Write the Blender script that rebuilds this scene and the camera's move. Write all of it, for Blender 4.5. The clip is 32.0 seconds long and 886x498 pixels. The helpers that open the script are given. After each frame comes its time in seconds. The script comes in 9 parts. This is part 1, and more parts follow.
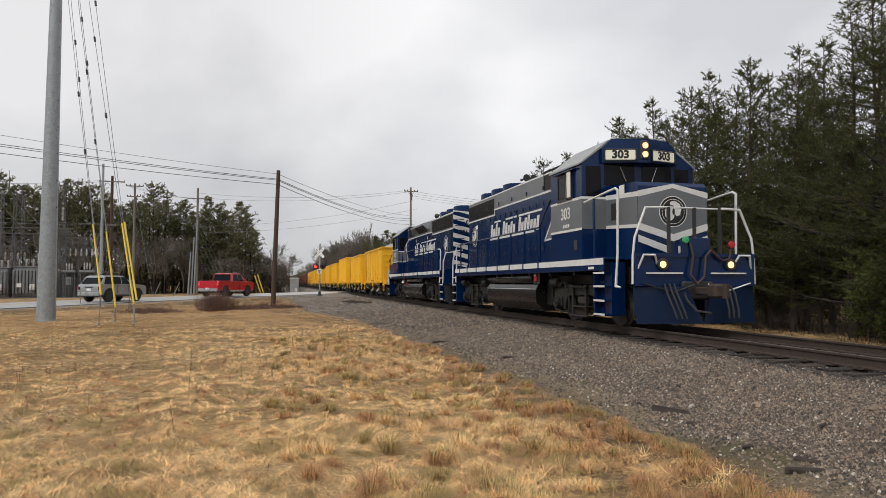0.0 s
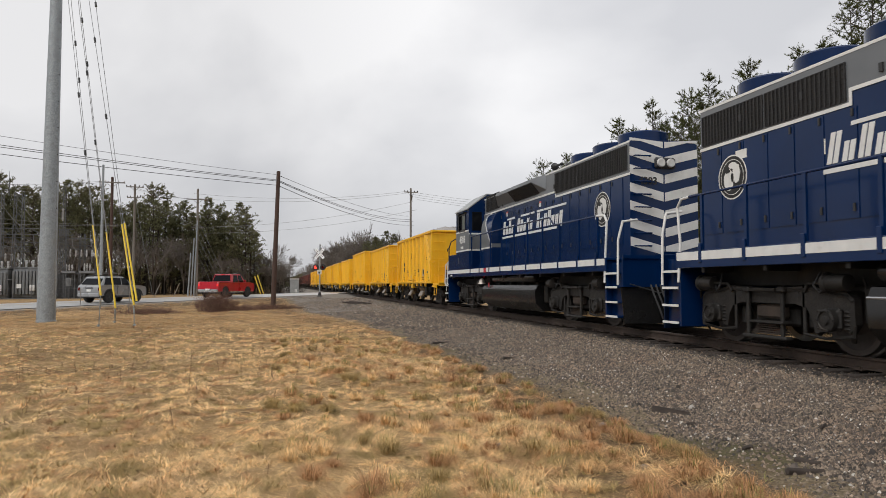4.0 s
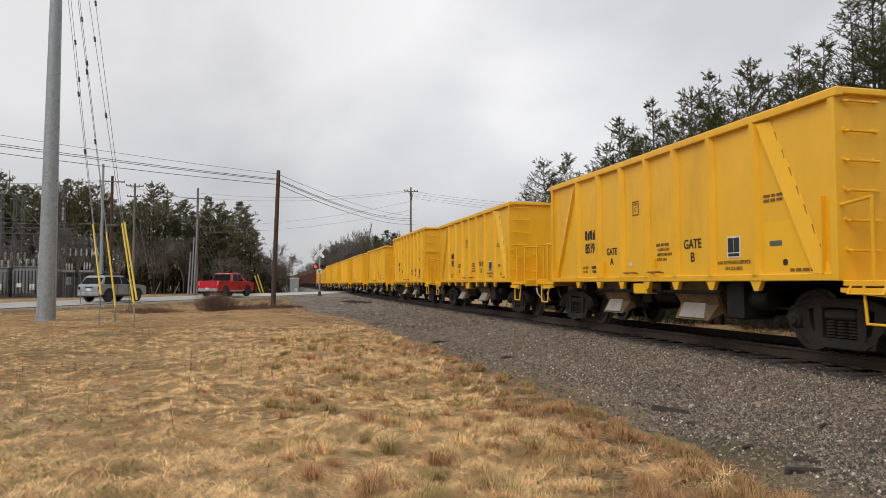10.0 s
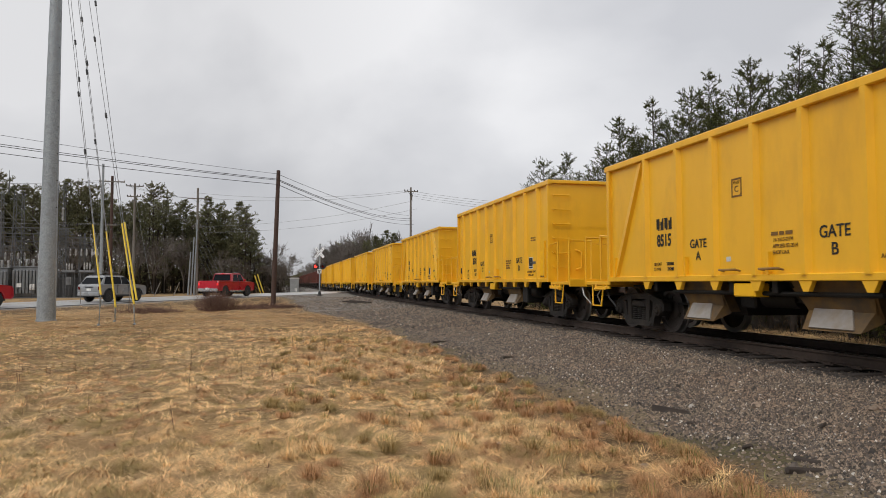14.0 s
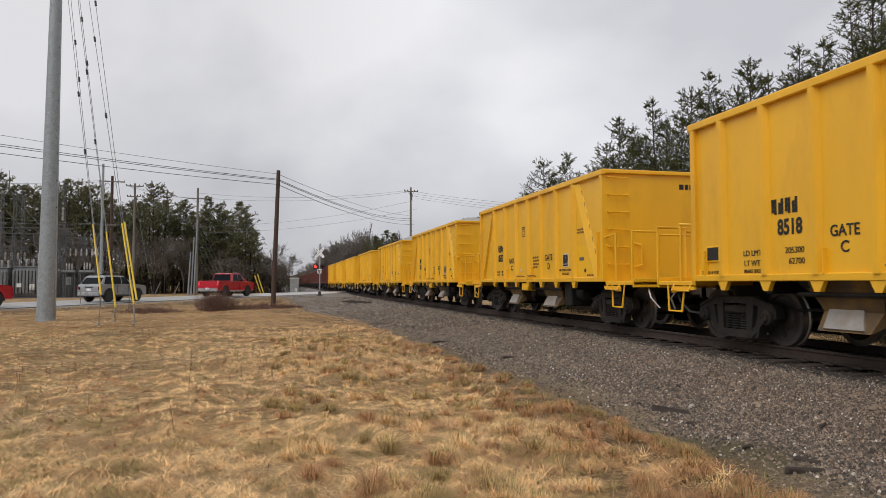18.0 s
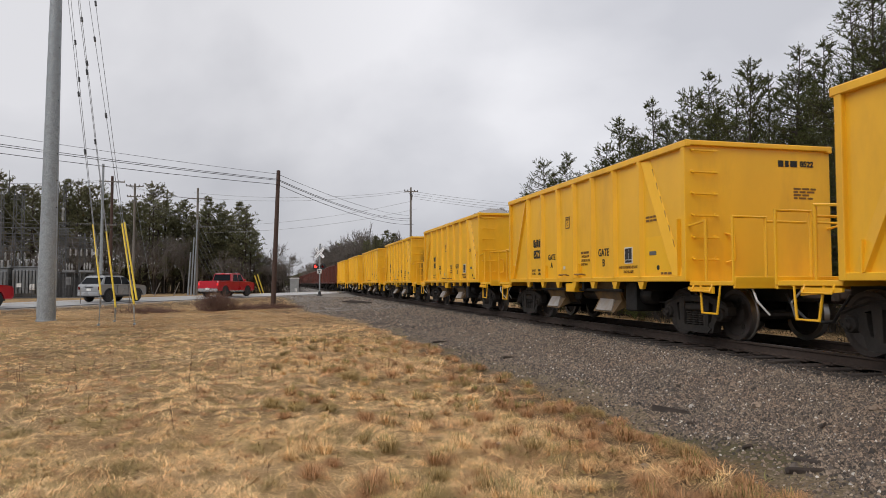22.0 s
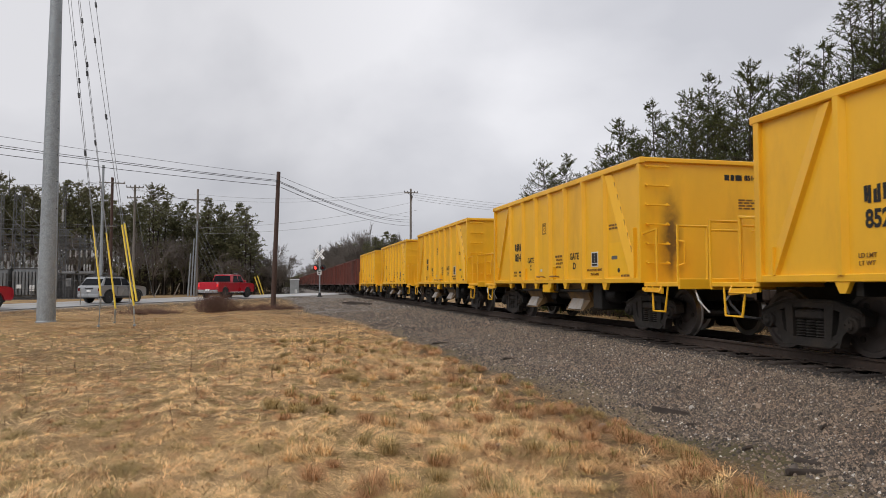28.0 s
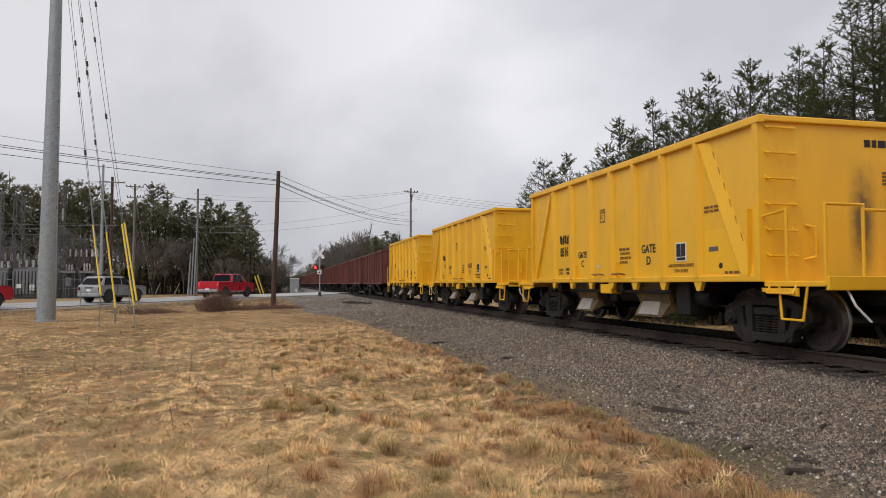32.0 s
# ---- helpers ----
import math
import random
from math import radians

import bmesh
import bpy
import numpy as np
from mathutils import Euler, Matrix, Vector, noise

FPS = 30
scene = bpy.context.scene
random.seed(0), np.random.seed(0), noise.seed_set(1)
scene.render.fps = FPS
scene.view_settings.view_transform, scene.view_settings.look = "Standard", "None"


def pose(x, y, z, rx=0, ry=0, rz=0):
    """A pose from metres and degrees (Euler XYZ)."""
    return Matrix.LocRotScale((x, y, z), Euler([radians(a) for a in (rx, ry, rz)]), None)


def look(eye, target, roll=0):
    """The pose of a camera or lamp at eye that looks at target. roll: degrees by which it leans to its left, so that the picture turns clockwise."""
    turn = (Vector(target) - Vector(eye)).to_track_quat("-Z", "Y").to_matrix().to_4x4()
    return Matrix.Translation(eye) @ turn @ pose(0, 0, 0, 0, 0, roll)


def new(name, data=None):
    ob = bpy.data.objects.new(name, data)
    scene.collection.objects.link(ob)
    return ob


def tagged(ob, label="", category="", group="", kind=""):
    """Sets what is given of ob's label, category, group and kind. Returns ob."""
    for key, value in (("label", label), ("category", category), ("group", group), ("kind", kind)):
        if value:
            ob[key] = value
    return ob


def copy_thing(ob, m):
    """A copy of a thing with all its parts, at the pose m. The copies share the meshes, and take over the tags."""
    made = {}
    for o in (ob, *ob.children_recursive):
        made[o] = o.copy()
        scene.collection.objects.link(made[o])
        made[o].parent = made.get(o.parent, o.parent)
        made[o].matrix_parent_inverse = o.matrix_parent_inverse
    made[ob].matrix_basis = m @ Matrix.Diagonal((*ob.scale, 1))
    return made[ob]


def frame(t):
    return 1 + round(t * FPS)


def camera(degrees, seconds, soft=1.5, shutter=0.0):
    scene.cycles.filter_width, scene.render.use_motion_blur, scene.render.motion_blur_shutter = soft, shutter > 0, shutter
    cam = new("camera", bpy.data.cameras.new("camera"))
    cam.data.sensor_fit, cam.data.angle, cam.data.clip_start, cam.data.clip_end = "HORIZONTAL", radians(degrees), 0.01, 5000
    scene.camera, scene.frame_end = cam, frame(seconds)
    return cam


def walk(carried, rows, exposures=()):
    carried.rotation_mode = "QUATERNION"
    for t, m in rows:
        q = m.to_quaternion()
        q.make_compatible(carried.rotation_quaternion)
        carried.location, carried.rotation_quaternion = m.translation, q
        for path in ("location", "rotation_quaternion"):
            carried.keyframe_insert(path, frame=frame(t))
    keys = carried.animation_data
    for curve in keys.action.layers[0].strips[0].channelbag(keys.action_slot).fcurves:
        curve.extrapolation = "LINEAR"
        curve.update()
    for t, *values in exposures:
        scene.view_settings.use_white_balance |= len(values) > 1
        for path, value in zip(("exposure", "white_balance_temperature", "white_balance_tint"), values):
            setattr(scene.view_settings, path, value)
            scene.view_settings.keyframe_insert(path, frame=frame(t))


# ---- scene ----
# The camera stands beside a single track; x across the track, y along it, z = 0 at the rail tops.
cam = camera(64.68, 32.0, soft=0.6, shutter=0.15)
EYE = Vector((0.0, 0.0, 1.02))
SWAY = ((0, 0), (1.5, .5), (2, 1.5), (5.5, 1.5), (6.5, 0), (14, 0), (14.5, .3), (16.5, 1.2), (17.5, 0), (20, 0), (24, 1.0), (25, 2.5), (25.5, 3.3), (27.5, 2.3), (28.5, 2.3), (29.5, 1.8), (31, 1.3), (32, 1.2))


def view(lift):
    tilt = radians(2.7957) + lift / 1238.3
    turn = radians(13.198)
    return look(EYE, EYE + Vector((math.sin(turn), math.cos(turn), math.tan(tilt))))


walk(cam, [(t, view(lift)) for t, lift in SWAY], exposures=[(0, 0.16, 6500, 10), (9, 0.15, 6500, 10), (11.5, 0.04, 6460, 10), (17, 0.03, 6430, 11), (20, 0.02, 6360, 12), (32, 0.02, 6360, 12)])

# ---- light: an overcast sky and a very soft sun ----
world = bpy.data.worlds.new("overcast_sky")
scene.world = world
world.use_nodes = True
wn, wl = world.node_tree.nodes, world.node_tree.links
wn.clear()


def wnode(kind, **values):
    n = wn.new(kind)
    for k, v in values.items():
        n.inputs[k].default_value = v
    return n


w_out = wnode("ShaderNodeOutputWorld")
w_bg = wnode("ShaderNodeBackground", Strength=0.97)
w_tc = wnode("ShaderNodeTexCoord")
w_map = wnode("ShaderNodeMapping", Scale=(1.0, 1.0, 1.5), Location=(0.35, 0.1, 0.0))
w_big = wnode("ShaderNodeTexNoise", Scale=1.6, Detail=6.0, Roughness=0.48, Distortion=0.25)
w_ramp = wnode("ShaderNodeValToRGB")
w_ramp.color_ramp.elements[0].position, w_ramp.color_ramp.elements[0].color = 0.36, (0.415, 0.42, 0.445, 1)
w_ramp.color_ramp.elements[1].position, w_ramp.color_ramp.elements[1].color = 0.62, (0.745, 0.74, 0.745, 1)
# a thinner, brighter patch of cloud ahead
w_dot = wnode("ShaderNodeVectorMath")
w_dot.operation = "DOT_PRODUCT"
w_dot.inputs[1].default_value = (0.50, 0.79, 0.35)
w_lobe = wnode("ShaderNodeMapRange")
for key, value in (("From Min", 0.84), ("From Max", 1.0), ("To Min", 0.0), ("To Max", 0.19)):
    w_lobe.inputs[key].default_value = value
w_sum = wnode("ShaderNodeVectorMath")
w_sum.operation = "ADD"
w_sky = wn.new("ShaderNodeTexSky")
w_sky.sky_type, w_sky.sun_disc = "NISHITA", False
w_sky.sun_elevation, w_sky.sun_rotation = radians(50.2), radians(234)
w_dim = wnode("ShaderNodeVectorMath")
w_dim.operation = "SCALE"
w_dim.inputs["Scale"].default_value = 0.004
w_add = wnode("ShaderNodeVectorMath")
w_add.operation = "ADD"
wl.new(w_tc.outputs["Generated"], w_map.inputs["Vector"])
wl.new(w_map.outputs["Vector"], w_big.inputs["Vector"])
wl.new(w_big.outputs["Fac"], w_ramp.inputs["Fac"])
wl.new(w_sky.outputs["Color"], w_dim.inputs[0])
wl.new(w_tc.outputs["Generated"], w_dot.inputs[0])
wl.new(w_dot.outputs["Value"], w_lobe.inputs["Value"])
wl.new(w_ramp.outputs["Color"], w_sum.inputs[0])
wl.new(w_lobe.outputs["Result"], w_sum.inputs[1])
wl.new(w_sum.outputs["Vector"], w_add.inputs[0])
wl.new(w_dim.outputs["Vector"], w_add.inputs[1])
wl.new(w_add.outputs["Vector"], w_bg.inputs["Color"])
wl.new(w_bg.outputs["Background"], w_out.inputs["Surface"])

sun = new("sun", bpy.data.lights.new("sun", "SUN"))
sun.data.energy, sun.data.angle, sun.data.color = 1.80, radians(40), (1.0, 0.97, 0.93)
sun.matrix_world = look((-25, -18, 37), (0, 0, 0))


# ---- materials ----
def surf(name, a, b=None, scale=4.0, rough=0.6, metal=0.0, bump=0.0, bump_scale=None, dirt=None, dirt_scale=0.7, dirt_low=0.5, dirt_high=0.75,
         coords="Object", stretch=(1, 1, 1), rough_var=0.12, per_object=0.0, per_island=0.0, coat=0.0, sheen=0.0, spec=0.5):
    m = bpy.data.materials.new(name)
    m.use_nodes = True
    nt = m.node_tree
    nodes, links = nt.nodes, nt.links
    p = nodes["Principled BSDF"]
    b = b or tuple(x * 0.8 for x in a)
    tc = nodes.new("ShaderNodeTexCoord")
    mp = nodes.new("ShaderNodeMapping")
    mp.inputs["Scale"].default_value = stretch
    links.new(tc.outputs[coords], mp.inputs["Vector"])

    def tex(sc, detail=5.0, r=0.6):
        n = nodes.new("ShaderNodeTexNoise")
        n.inputs["Scale"].default_value, n.inputs["Detail"].default_value, n.inputs["Roughness"].default_value = sc, detail, r
        links.new(mp.outputs["Vector"], n.inputs["Vector"])
        return n

    def ramp(src, lo, hi, c0=(0, 0, 0, 1), c1=(1, 1, 1, 1)):
        n = nodes.new("ShaderNodeValToRGB")
        n.color_ramp.elements[0].position, n.color_ramp.elements[0].color = lo, c0
        n.color_ramp.elements[1].position, n.color_ramp.elements[1].color = hi, c1
        links.new(src, n.inputs["Fac"])
        return n

    def mix(fac, c0, c1):
        n = nodes.new("ShaderNodeMix")
        n.data_type = "RGBA"
        for socket, v in ((n.inputs[0], fac), (n.inputs[6], c0), (n.inputs[7], c1)):
            if hasattr(v, "is_linked"):
                links.new(v, socket)
            else:
                socket.default_value = v
        return n.outputs[2]

    fine = tex(scale)
    color = ramp(fine.outputs["Fac"], 0.3, 0.7, (*a, 1), (*b, 1)).outputs["Color"]
    if dirt:
        spots = tex(dirt_scale, 8.0, 0.65)
        color = mix(ramp(spots.outputs["Fac"], dirt_low, dirt_high).outputs["Color"], color, (*dirt, 1))
    if per_object or per_island:
        if per_object:
            rnd = nodes.new("ShaderNodeObjectInfo").outputs["Random"]
        else:
            rnd = nodes.new("ShaderNodeNewGeometry").outputs["Random Per Island"]
        k = per_object or per_island
        hsv = nodes.new("ShaderNodeHueSaturation")
        mr = nodes.new("ShaderNodeMapRange")
        mr.inputs["To Min"].default_value, mr.inputs["To Max"].default_value = 1 - k, 1 + k
        links.new(rnd, mr.inputs["Value"])
        links.new(mr.outputs["Result"], hsv.inputs["Value"])
        links.new(color, hsv.inputs["Color"])
        color = hsv.outputs["Color"]
    links.new(color, p.inputs["Base Color"])
    p.inputs["Metallic"].default_value = metal
    p.inputs["Specular IOR Level"].default_value = spec
    if coat:
        p.inputs["Coat Weight"].default_value, p.inputs["Coat Roughness"].default_value = coat, 0.12
    if sheen:
        p.inputs["Sheen Weight"].default_value = sheen
    rr = nodes.new("ShaderNodeMapRange")
    rr.inputs["To Min"].default_value, rr.inputs["To Max"].default_value = max(0.02, rough - rough_var), min(1, rough + rough_var)
    links.new(tex(scale * 0.37 + 0.3).outputs["Fac"], rr.inputs["Value"])
    links.new(rr.outputs["Result"], p.inputs["Roughness"])
    if bump:
        bp = nodes.new("ShaderNodeBump")
        bp.inputs["Strength"].default_value, bp.inputs["Distance"].default_value = min(1.0, bump), 0.02
        links.new(tex(bump_scale or scale * 3).outputs["Fac"], bp.inputs["Height"])
        links.new(bp.outputs["Normal"], p.inputs["Normal"])
    return m


def glow(name, color, strength):
    m = bpy.data.materials.new(name)
    m.use_nodes = True
    p = m.node_tree.nodes["Principled BSDF"]
    p.inputs["Base Color"].default_value = (*[0.5 * c for c in color], 1)
    p.inputs["Emission Color"].default_value, p.inputs["Emission Strength"].default_value = (*color, 1), strength
    return m


def glassy(name, tint, rough=0.06):
    m = bpy.data.materials.new(name)
    m.use_nodes = True
    p = m.node_tree.nodes["Principled BSDF"]
    p.inputs["Base Color"].default_value, p.inputs["Roughness"].default_value = (*tint, 1), rough
    p.inputs["Specular IOR Level"].default_value = 0.12
    return m


YELLOW = surf("yellow_enamel", (0.87, 0.474, 0.016), (0.79, 0.424, 0.014), scale=1.3, rough=0.42, dirt=(0.55, 0.27, 0.02), dirt_scale=1.1, dirt_low=0.52, dirt_high=0.95, bump=0.12, bump_scale=2.0, stretch=(1, 1, 0.35))
RIM_DIRT = surf("worn_brown_rim", (0.16, 0.095, 0.04), (0.34, 0.19, 0.04), scale=6, rough=0.8)
YELLOW_NEW = surf("fresh_yellow_patch", (0.90, 0.49, 0.006), (0.86, 0.47, 0.006), rough=0.4)
BLACK_PAINT = surf("black_lettering", (0.012, 0.012, 0.012), (0.02, 0.02, 0.02), rough=0.7)
BROWN_PAINT = surf("faded_brown_lettering", (0.16, 0.08, 0.02), (0.2, 0.1, 0.02), rough=0.7)
WHITE_PAINT = surf("white_paint", (0.72, 0.72, 0.70), (0.62, 0.62, 0.60), rough=0.45, dirt=(0.4, 0.38, 0.34), dirt_scale=2.0, dirt_low=0.6, dirt_high=0.9)
BLUE = surf("navy_blue_enamel", (0.0018, 0.0185, 0.078), (0.0014, 0.0145, 0.062), scale=1.0, spec=0.26, rough=0.18, bump=0.06, bump_scale=1.2, dirt=(0.008, 0.022, 0.07), dirt_scale=1.2, dirt_low=0.60, dirt_high=0.95)
GREY = surf("grey_enamel", (0.145, 0.155, 0.165), (0.12, 0.13, 0.14), scale=1.2, rough=0.36, bump=0.04, bump_scale=1.6, dirt=(0.3, 0.3, 0.3), dirt_scale=1.1, dirt_low=0.66, dirt_high=0.95)
GRILLE = surf("black_grille", (0.012, 0.012, 0.013), (0.02, 0.019, 0.018), rough=0.6, bump=0.3, bump_scale=30)
CHASSIS = surf("greasy_black_steel", (0.006, 0.0056, 0.0054), (0.012, 0.011, 0.0095), scale=5, rough=0.62, spec=0.35, bump=0.3, bump_scale=14, dirt=(0.030, 0.023, 0.017), dirt_scale=2.2, dirt_low=0.52, dirt_high=0.85)
GRIME = surf("grimy_black_truck_steel", (0.009, 0.008, 0.0075), (0.018, 0.016, 0.014), scale=6, rough=0.6, spec=0.45, bump=0.5, bump_scale=18, dirt=(0.045, 0.037, 0.030), dirt_scale=3.2, dirt_low=0.53, dirt_high=0.76)
TANK_BLACK = surf("black_tank_paint", (0.007, 0.007, 0.0075), (0.011, 0.0105, 0.010), rough=0.24, spec=0.38, dirt=(0.020, 0.017, 0.014), dirt_scale=1.5, dirt_low=0.55, dirt_high=0.85)
TRUCK_STEEL = surf("brown_cast_steel", (0.030, 0.026, 0.023), (0.014, 0.0125, 0.011), scale=6, rough=0.75, spec=0.35, bump=0.4, bump_scale=22, dirt=(0.062, 0.047, 0.034), dirt_scale=3, dirt_low=0.5, dirt_high=0.8)
WHEEL = surf("worn_wheel_steel", (0.07, 0.06, 0.055), (0.05, 0.042, 0.038), scale=7, rough=0.55, metal=0.4, bump=0.2)
TREAD = surf("polished_wheel_rim", (0.35, 0.34, 0.33), (0.25, 0.24, 0.23), rough=0.35, metal=0.8)
RAIL = surf("rusty_rail_side", (0.058, 0.038, 0.028), (0.036, 0.025, 0.019), scale=9, rough=0.8, bump=0.3, bump_scale=30)
RAIL_TOP = surf("polished_rail_head", (0.30, 0.28, 0.27), (0.20, 0.18, 0.17), scale=3, rough=0.35, metal=0.7)
TIE = surf("creosoted_timber", (0.024, 0.018, 0.015), (0.058, 0.044, 0.035), scale=5, rough=0.88, bump=0.8, bump_scale=18, stretch=(0.4, 4, 4), per_object=0.35, dirt=(0.03, 0.022, 0.018), dirt_scale=3)
WOOD_OLD = surf("rotten_timber", (0.030, 0.023, 0.019), (0.070, 0.053, 0.042), scale=6, rough=0.9, bump=0.8, bump_scale=20)
STONE = surf("ballast_stone", (0.240, 0.188, 0.138), (0.072, 0.054, 0.039), scale=26, rough=0.8, per_island=0.85, dirt=(0.17, 0.118, 0.082), dirt_scale=1.1, dirt_low=0.42, dirt_high=0.72)
STONE_DARK = surf("dark_ballast_stone", (0.085, 0.068, 0.055), (0.035, 0.029, 0.024), scale=26, rough=0.72, per_island=0.7)
STONE_OIL = surf("oily_ballast_stone", (0.030, 0.025, 0.021), (0.012, 0.010, 0.009), scale=26, rough=0.5, per_island=0.6)
STONE_PALE = surf("pale_limestone_chip", (0.55, 0.52, 0.47), (0.36, 0.33, 0.29), scale=20, rough=0.8, per_island=0.35)
LOAD_STONE = surf("crushed_stone_load", (0.30, 0.285, 0.27), (0.17, 0.16, 0.15), scale=14, rough=0.9, bump=1.0, bump_scale=18, per_island=0.4)
GALV = surf("galvanised_steel", (0.40, 0.435, 0.455), (0.20, 0.225, 0.24), scale=22, rough=0.5, metal=0.35, dirt=(0.22, 0.23, 0.24), dirt_scale=6, dirt_low=0.5, dirt_high=0.7)
DULL_STEEL = surf("weathered_lattice_steel", (0.135, 0.14, 0.143), (0.085, 0.088, 0.092), scale=5, rough=0.6, metal=0.2)
POLE_BROWN = surf("brown_treated_pole", (0.085, 0.048, 0.036), (0.055, 0.034, 0.027), scale=5, rough=0.88, bump=0.5, bump_scale=20, stretch=(4, 4, 0.3))
POLE_GREY = surf("weathered_grey_pole", (0.21, 0.19, 0.165), (0.14, 0.125, 0.11), scale=5, rough=0.88, bump=0.5, bump_scale=20, stretch=(4, 4, 0.3))
WIRE = surf("dark_cable", (0.035, 0.035, 0.038), (0.05, 0.05, 0.052), rough=0.6)
WIRE_PALE = surf("aluminium_cable", (0.20, 0.205, 0.21), (0.26, 0.265, 0.27), rough=0.5, metal=0.3)
GUY_YELLOW = surf("yellow_plastic_guard", (0.78, 0.58, 0.05), (0.70, 0.50, 0.04), scale=3, rough=0.45)
CERAMIC = surf("pale_porcelain", (0.62, 0.62, 0.60), (0.5, 0.5, 0.49), rough=0.3)
TANK_GREY = surf("dull_grey_transformer_paint", (0.20, 0.208, 0.212), (0.135, 0.142, 0.147), scale=2, rough=0.55, dirt=(0.08, 0.078, 0.075), dirt_scale=1.2, dirt_low=0.5, dirt_high=0.75)
CABINET_GREY = surf("pale_grey_cabinet", (0.30, 0.31, 0.31), (0.23, 0.24, 0.24), scale=2, rough=0.5)
BARK = surf("dark_pine_bark", (0.040, 0.031, 0.025), (0.072, 0.056, 0.044), scale=6, rough=0.92, bump=0.8, bump_scale=18, stretch=(2, 2, 0.5))
NEEDLE = surf("pine_needles", (0.125, 0.142, 0.050), (0.074, 0.090, 0.034), scale=0.9, rough=0.7, spec=0.1, per_island=0.5, dirt=(0.11, 0.092, 0.034), dirt_scale=0.5, dirt_low=0.45, dirt_high=0.75)
# far twin of the needles, paler: distance haze is mixed into its colour
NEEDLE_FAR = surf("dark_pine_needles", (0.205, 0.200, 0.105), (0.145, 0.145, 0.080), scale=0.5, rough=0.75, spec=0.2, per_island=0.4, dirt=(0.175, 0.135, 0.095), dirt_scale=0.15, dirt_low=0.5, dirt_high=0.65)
TWIG = surf("bare_twigs", (0.165, 0.140, 0.118), (0.110, 0.092, 0.078), rough=0.9)
# the bare twigs darkened: the shade inside the wood is put into this colour
TWIG_SHADED = surf("dark_undergrowth_twigs", (0.045, 0.036, 0.028), (0.028, 0.023, 0.018), rough=0.95)
BRUSH = surf("dead_brush", (0.20, 0.11, 0.08), (0.12, 0.068, 0.05), scale=3, rough=0.95, per_island=0.4)
STRAW = surf("dry_grass", (0.93, 0.665, 0.335), (0.72, 0.465, 0.195), scale=0.55, rough=0.65, per_island=0.55, dirt=(0.52, 0.27, 0.112), dirt_scale=0.7, dirt_low=0.50, dirt_high=0.74)
FAR_STRAW = surf("faded_dry_grass", (0.66, 0.445, 0.205), (0.50, 0.325, 0.145), scale=0.5, rough=0.75, per_island=0.22, dirt=(0.40, 0.225, 0.10), dirt_scale=0.5, dirt_low=0.45, dirt_high=0.70)
OLIVE_STRAW = surf("weathered_olive_grass", (0.46, 0.325, 0.125), (0.27, 0.190, 0.072), scale=1.3, rough=0.8, per_island=0.5)
THATCH = surf("brown_grass_litter", (0.50, 0.33, 0.155), (0.25, 0.158, 0.075), scale=1.4, rough=0.85, per_island=0.5)
RUSSET = surf("russet_dead_grass", (0.60, 0.335, 0.15), (0.36, 0.19, 0.085), scale=1.1, rough=0.8, per_island=0.5)
GREEN_GRASS = surf("green_grass", (0.20, 0.205, 0.050), (0.30, 0.27, 0.08), scale=1.0, rough=0.8, per_island=0.3)
ASPHALT = surf("wet_asphalt", (0.42, 0.412, 0.40), (0.31, 0.305, 0.30), spec=0.7, scale=9, rough=0.34, rough_var=0.10, bump=0.2, bump_scale=40)
RED_CAR = surf("red_car_paint", (0.46, 0.004, 0.020), (0.40, 0.004, 0.018), scale=0.8, rough=0.3, coat=0.3)
SILVER_CAR = surf("silver_grey_car_paint", (0.30, 0.31, 0.32), (0.27, 0.28, 0.29), scale=0.8, rough=0.28, metal=0.2, coat=0.5)
TYRE = surf("tyre_rubber", (0.018, 0.018, 0.018), (0.03, 0.029, 0.028), rough=0.85)
CHROME = surf("bright_metal", (0.55, 0.55, 0.56), (0.45, 0.45, 0.46), rough=0.25, metal=0.9)
TRIM_BLACK = surf("black_plastic", (0.02, 0.02, 0.021), (0.028, 0.028, 0.029), rough=0.5)
RUST_RED = surf("oxide_red_wagon_paint", (0.175, 0.046, 0.030), (0.115, 0.034, 0.024), scale=1.5, rough=0.62, dirt=(0.042, 0.024, 0.020), dirt_scale=0.8, dirt_low=0.45, dirt_high=0.75, stretch=(1, 1, 0.4), per_object=0.3)
DARK_GLASS = glassy("dark_glass", (0.006, 0.007, 0.009))
PALE_GLASS = glassy("number_board_glass", (0.75, 0.74, 0.66), 0.3)
LAMP_WARM = glow("warm_headlamp", (1.0, 0.62, 0.28), 1.5)
LAMP_NUMBER = glow("lit_number_board", (0.85, 0.82, 0.66), 0.35)
LAMP_RED = glow("red_signal_lens", (1.0, 0.03, 0.02), 3.5)
LENS_OFF = glassy("dark_red_lens", (0.10, 0.008, 0.008), 0.15)
LAMP_RED_DIM = glow("red_tail_lamp", (1.0, 0.03, 0.03), 0.45)
RED_PART = surf("red_valve_paint", (0.5, 0.02, 0.03), (0.42, 0.02, 0.03), rough=0.5)
GREEN_PART = surf("green_hose_valve", (0.06, 0.42, 0.16), (0.05, 0.34, 0.13), rough=0.5)
HOSE = surf("brown_rubber_hose", (0.065, 0.042, 0.036), (0.045, 0.030, 0.027), rough=0.7)
BELL = surf("pale_bell_metal", (0.62, 0.58, 0.50), (0.5, 0.46, 0.40), rough=0.4, metal=0.3)


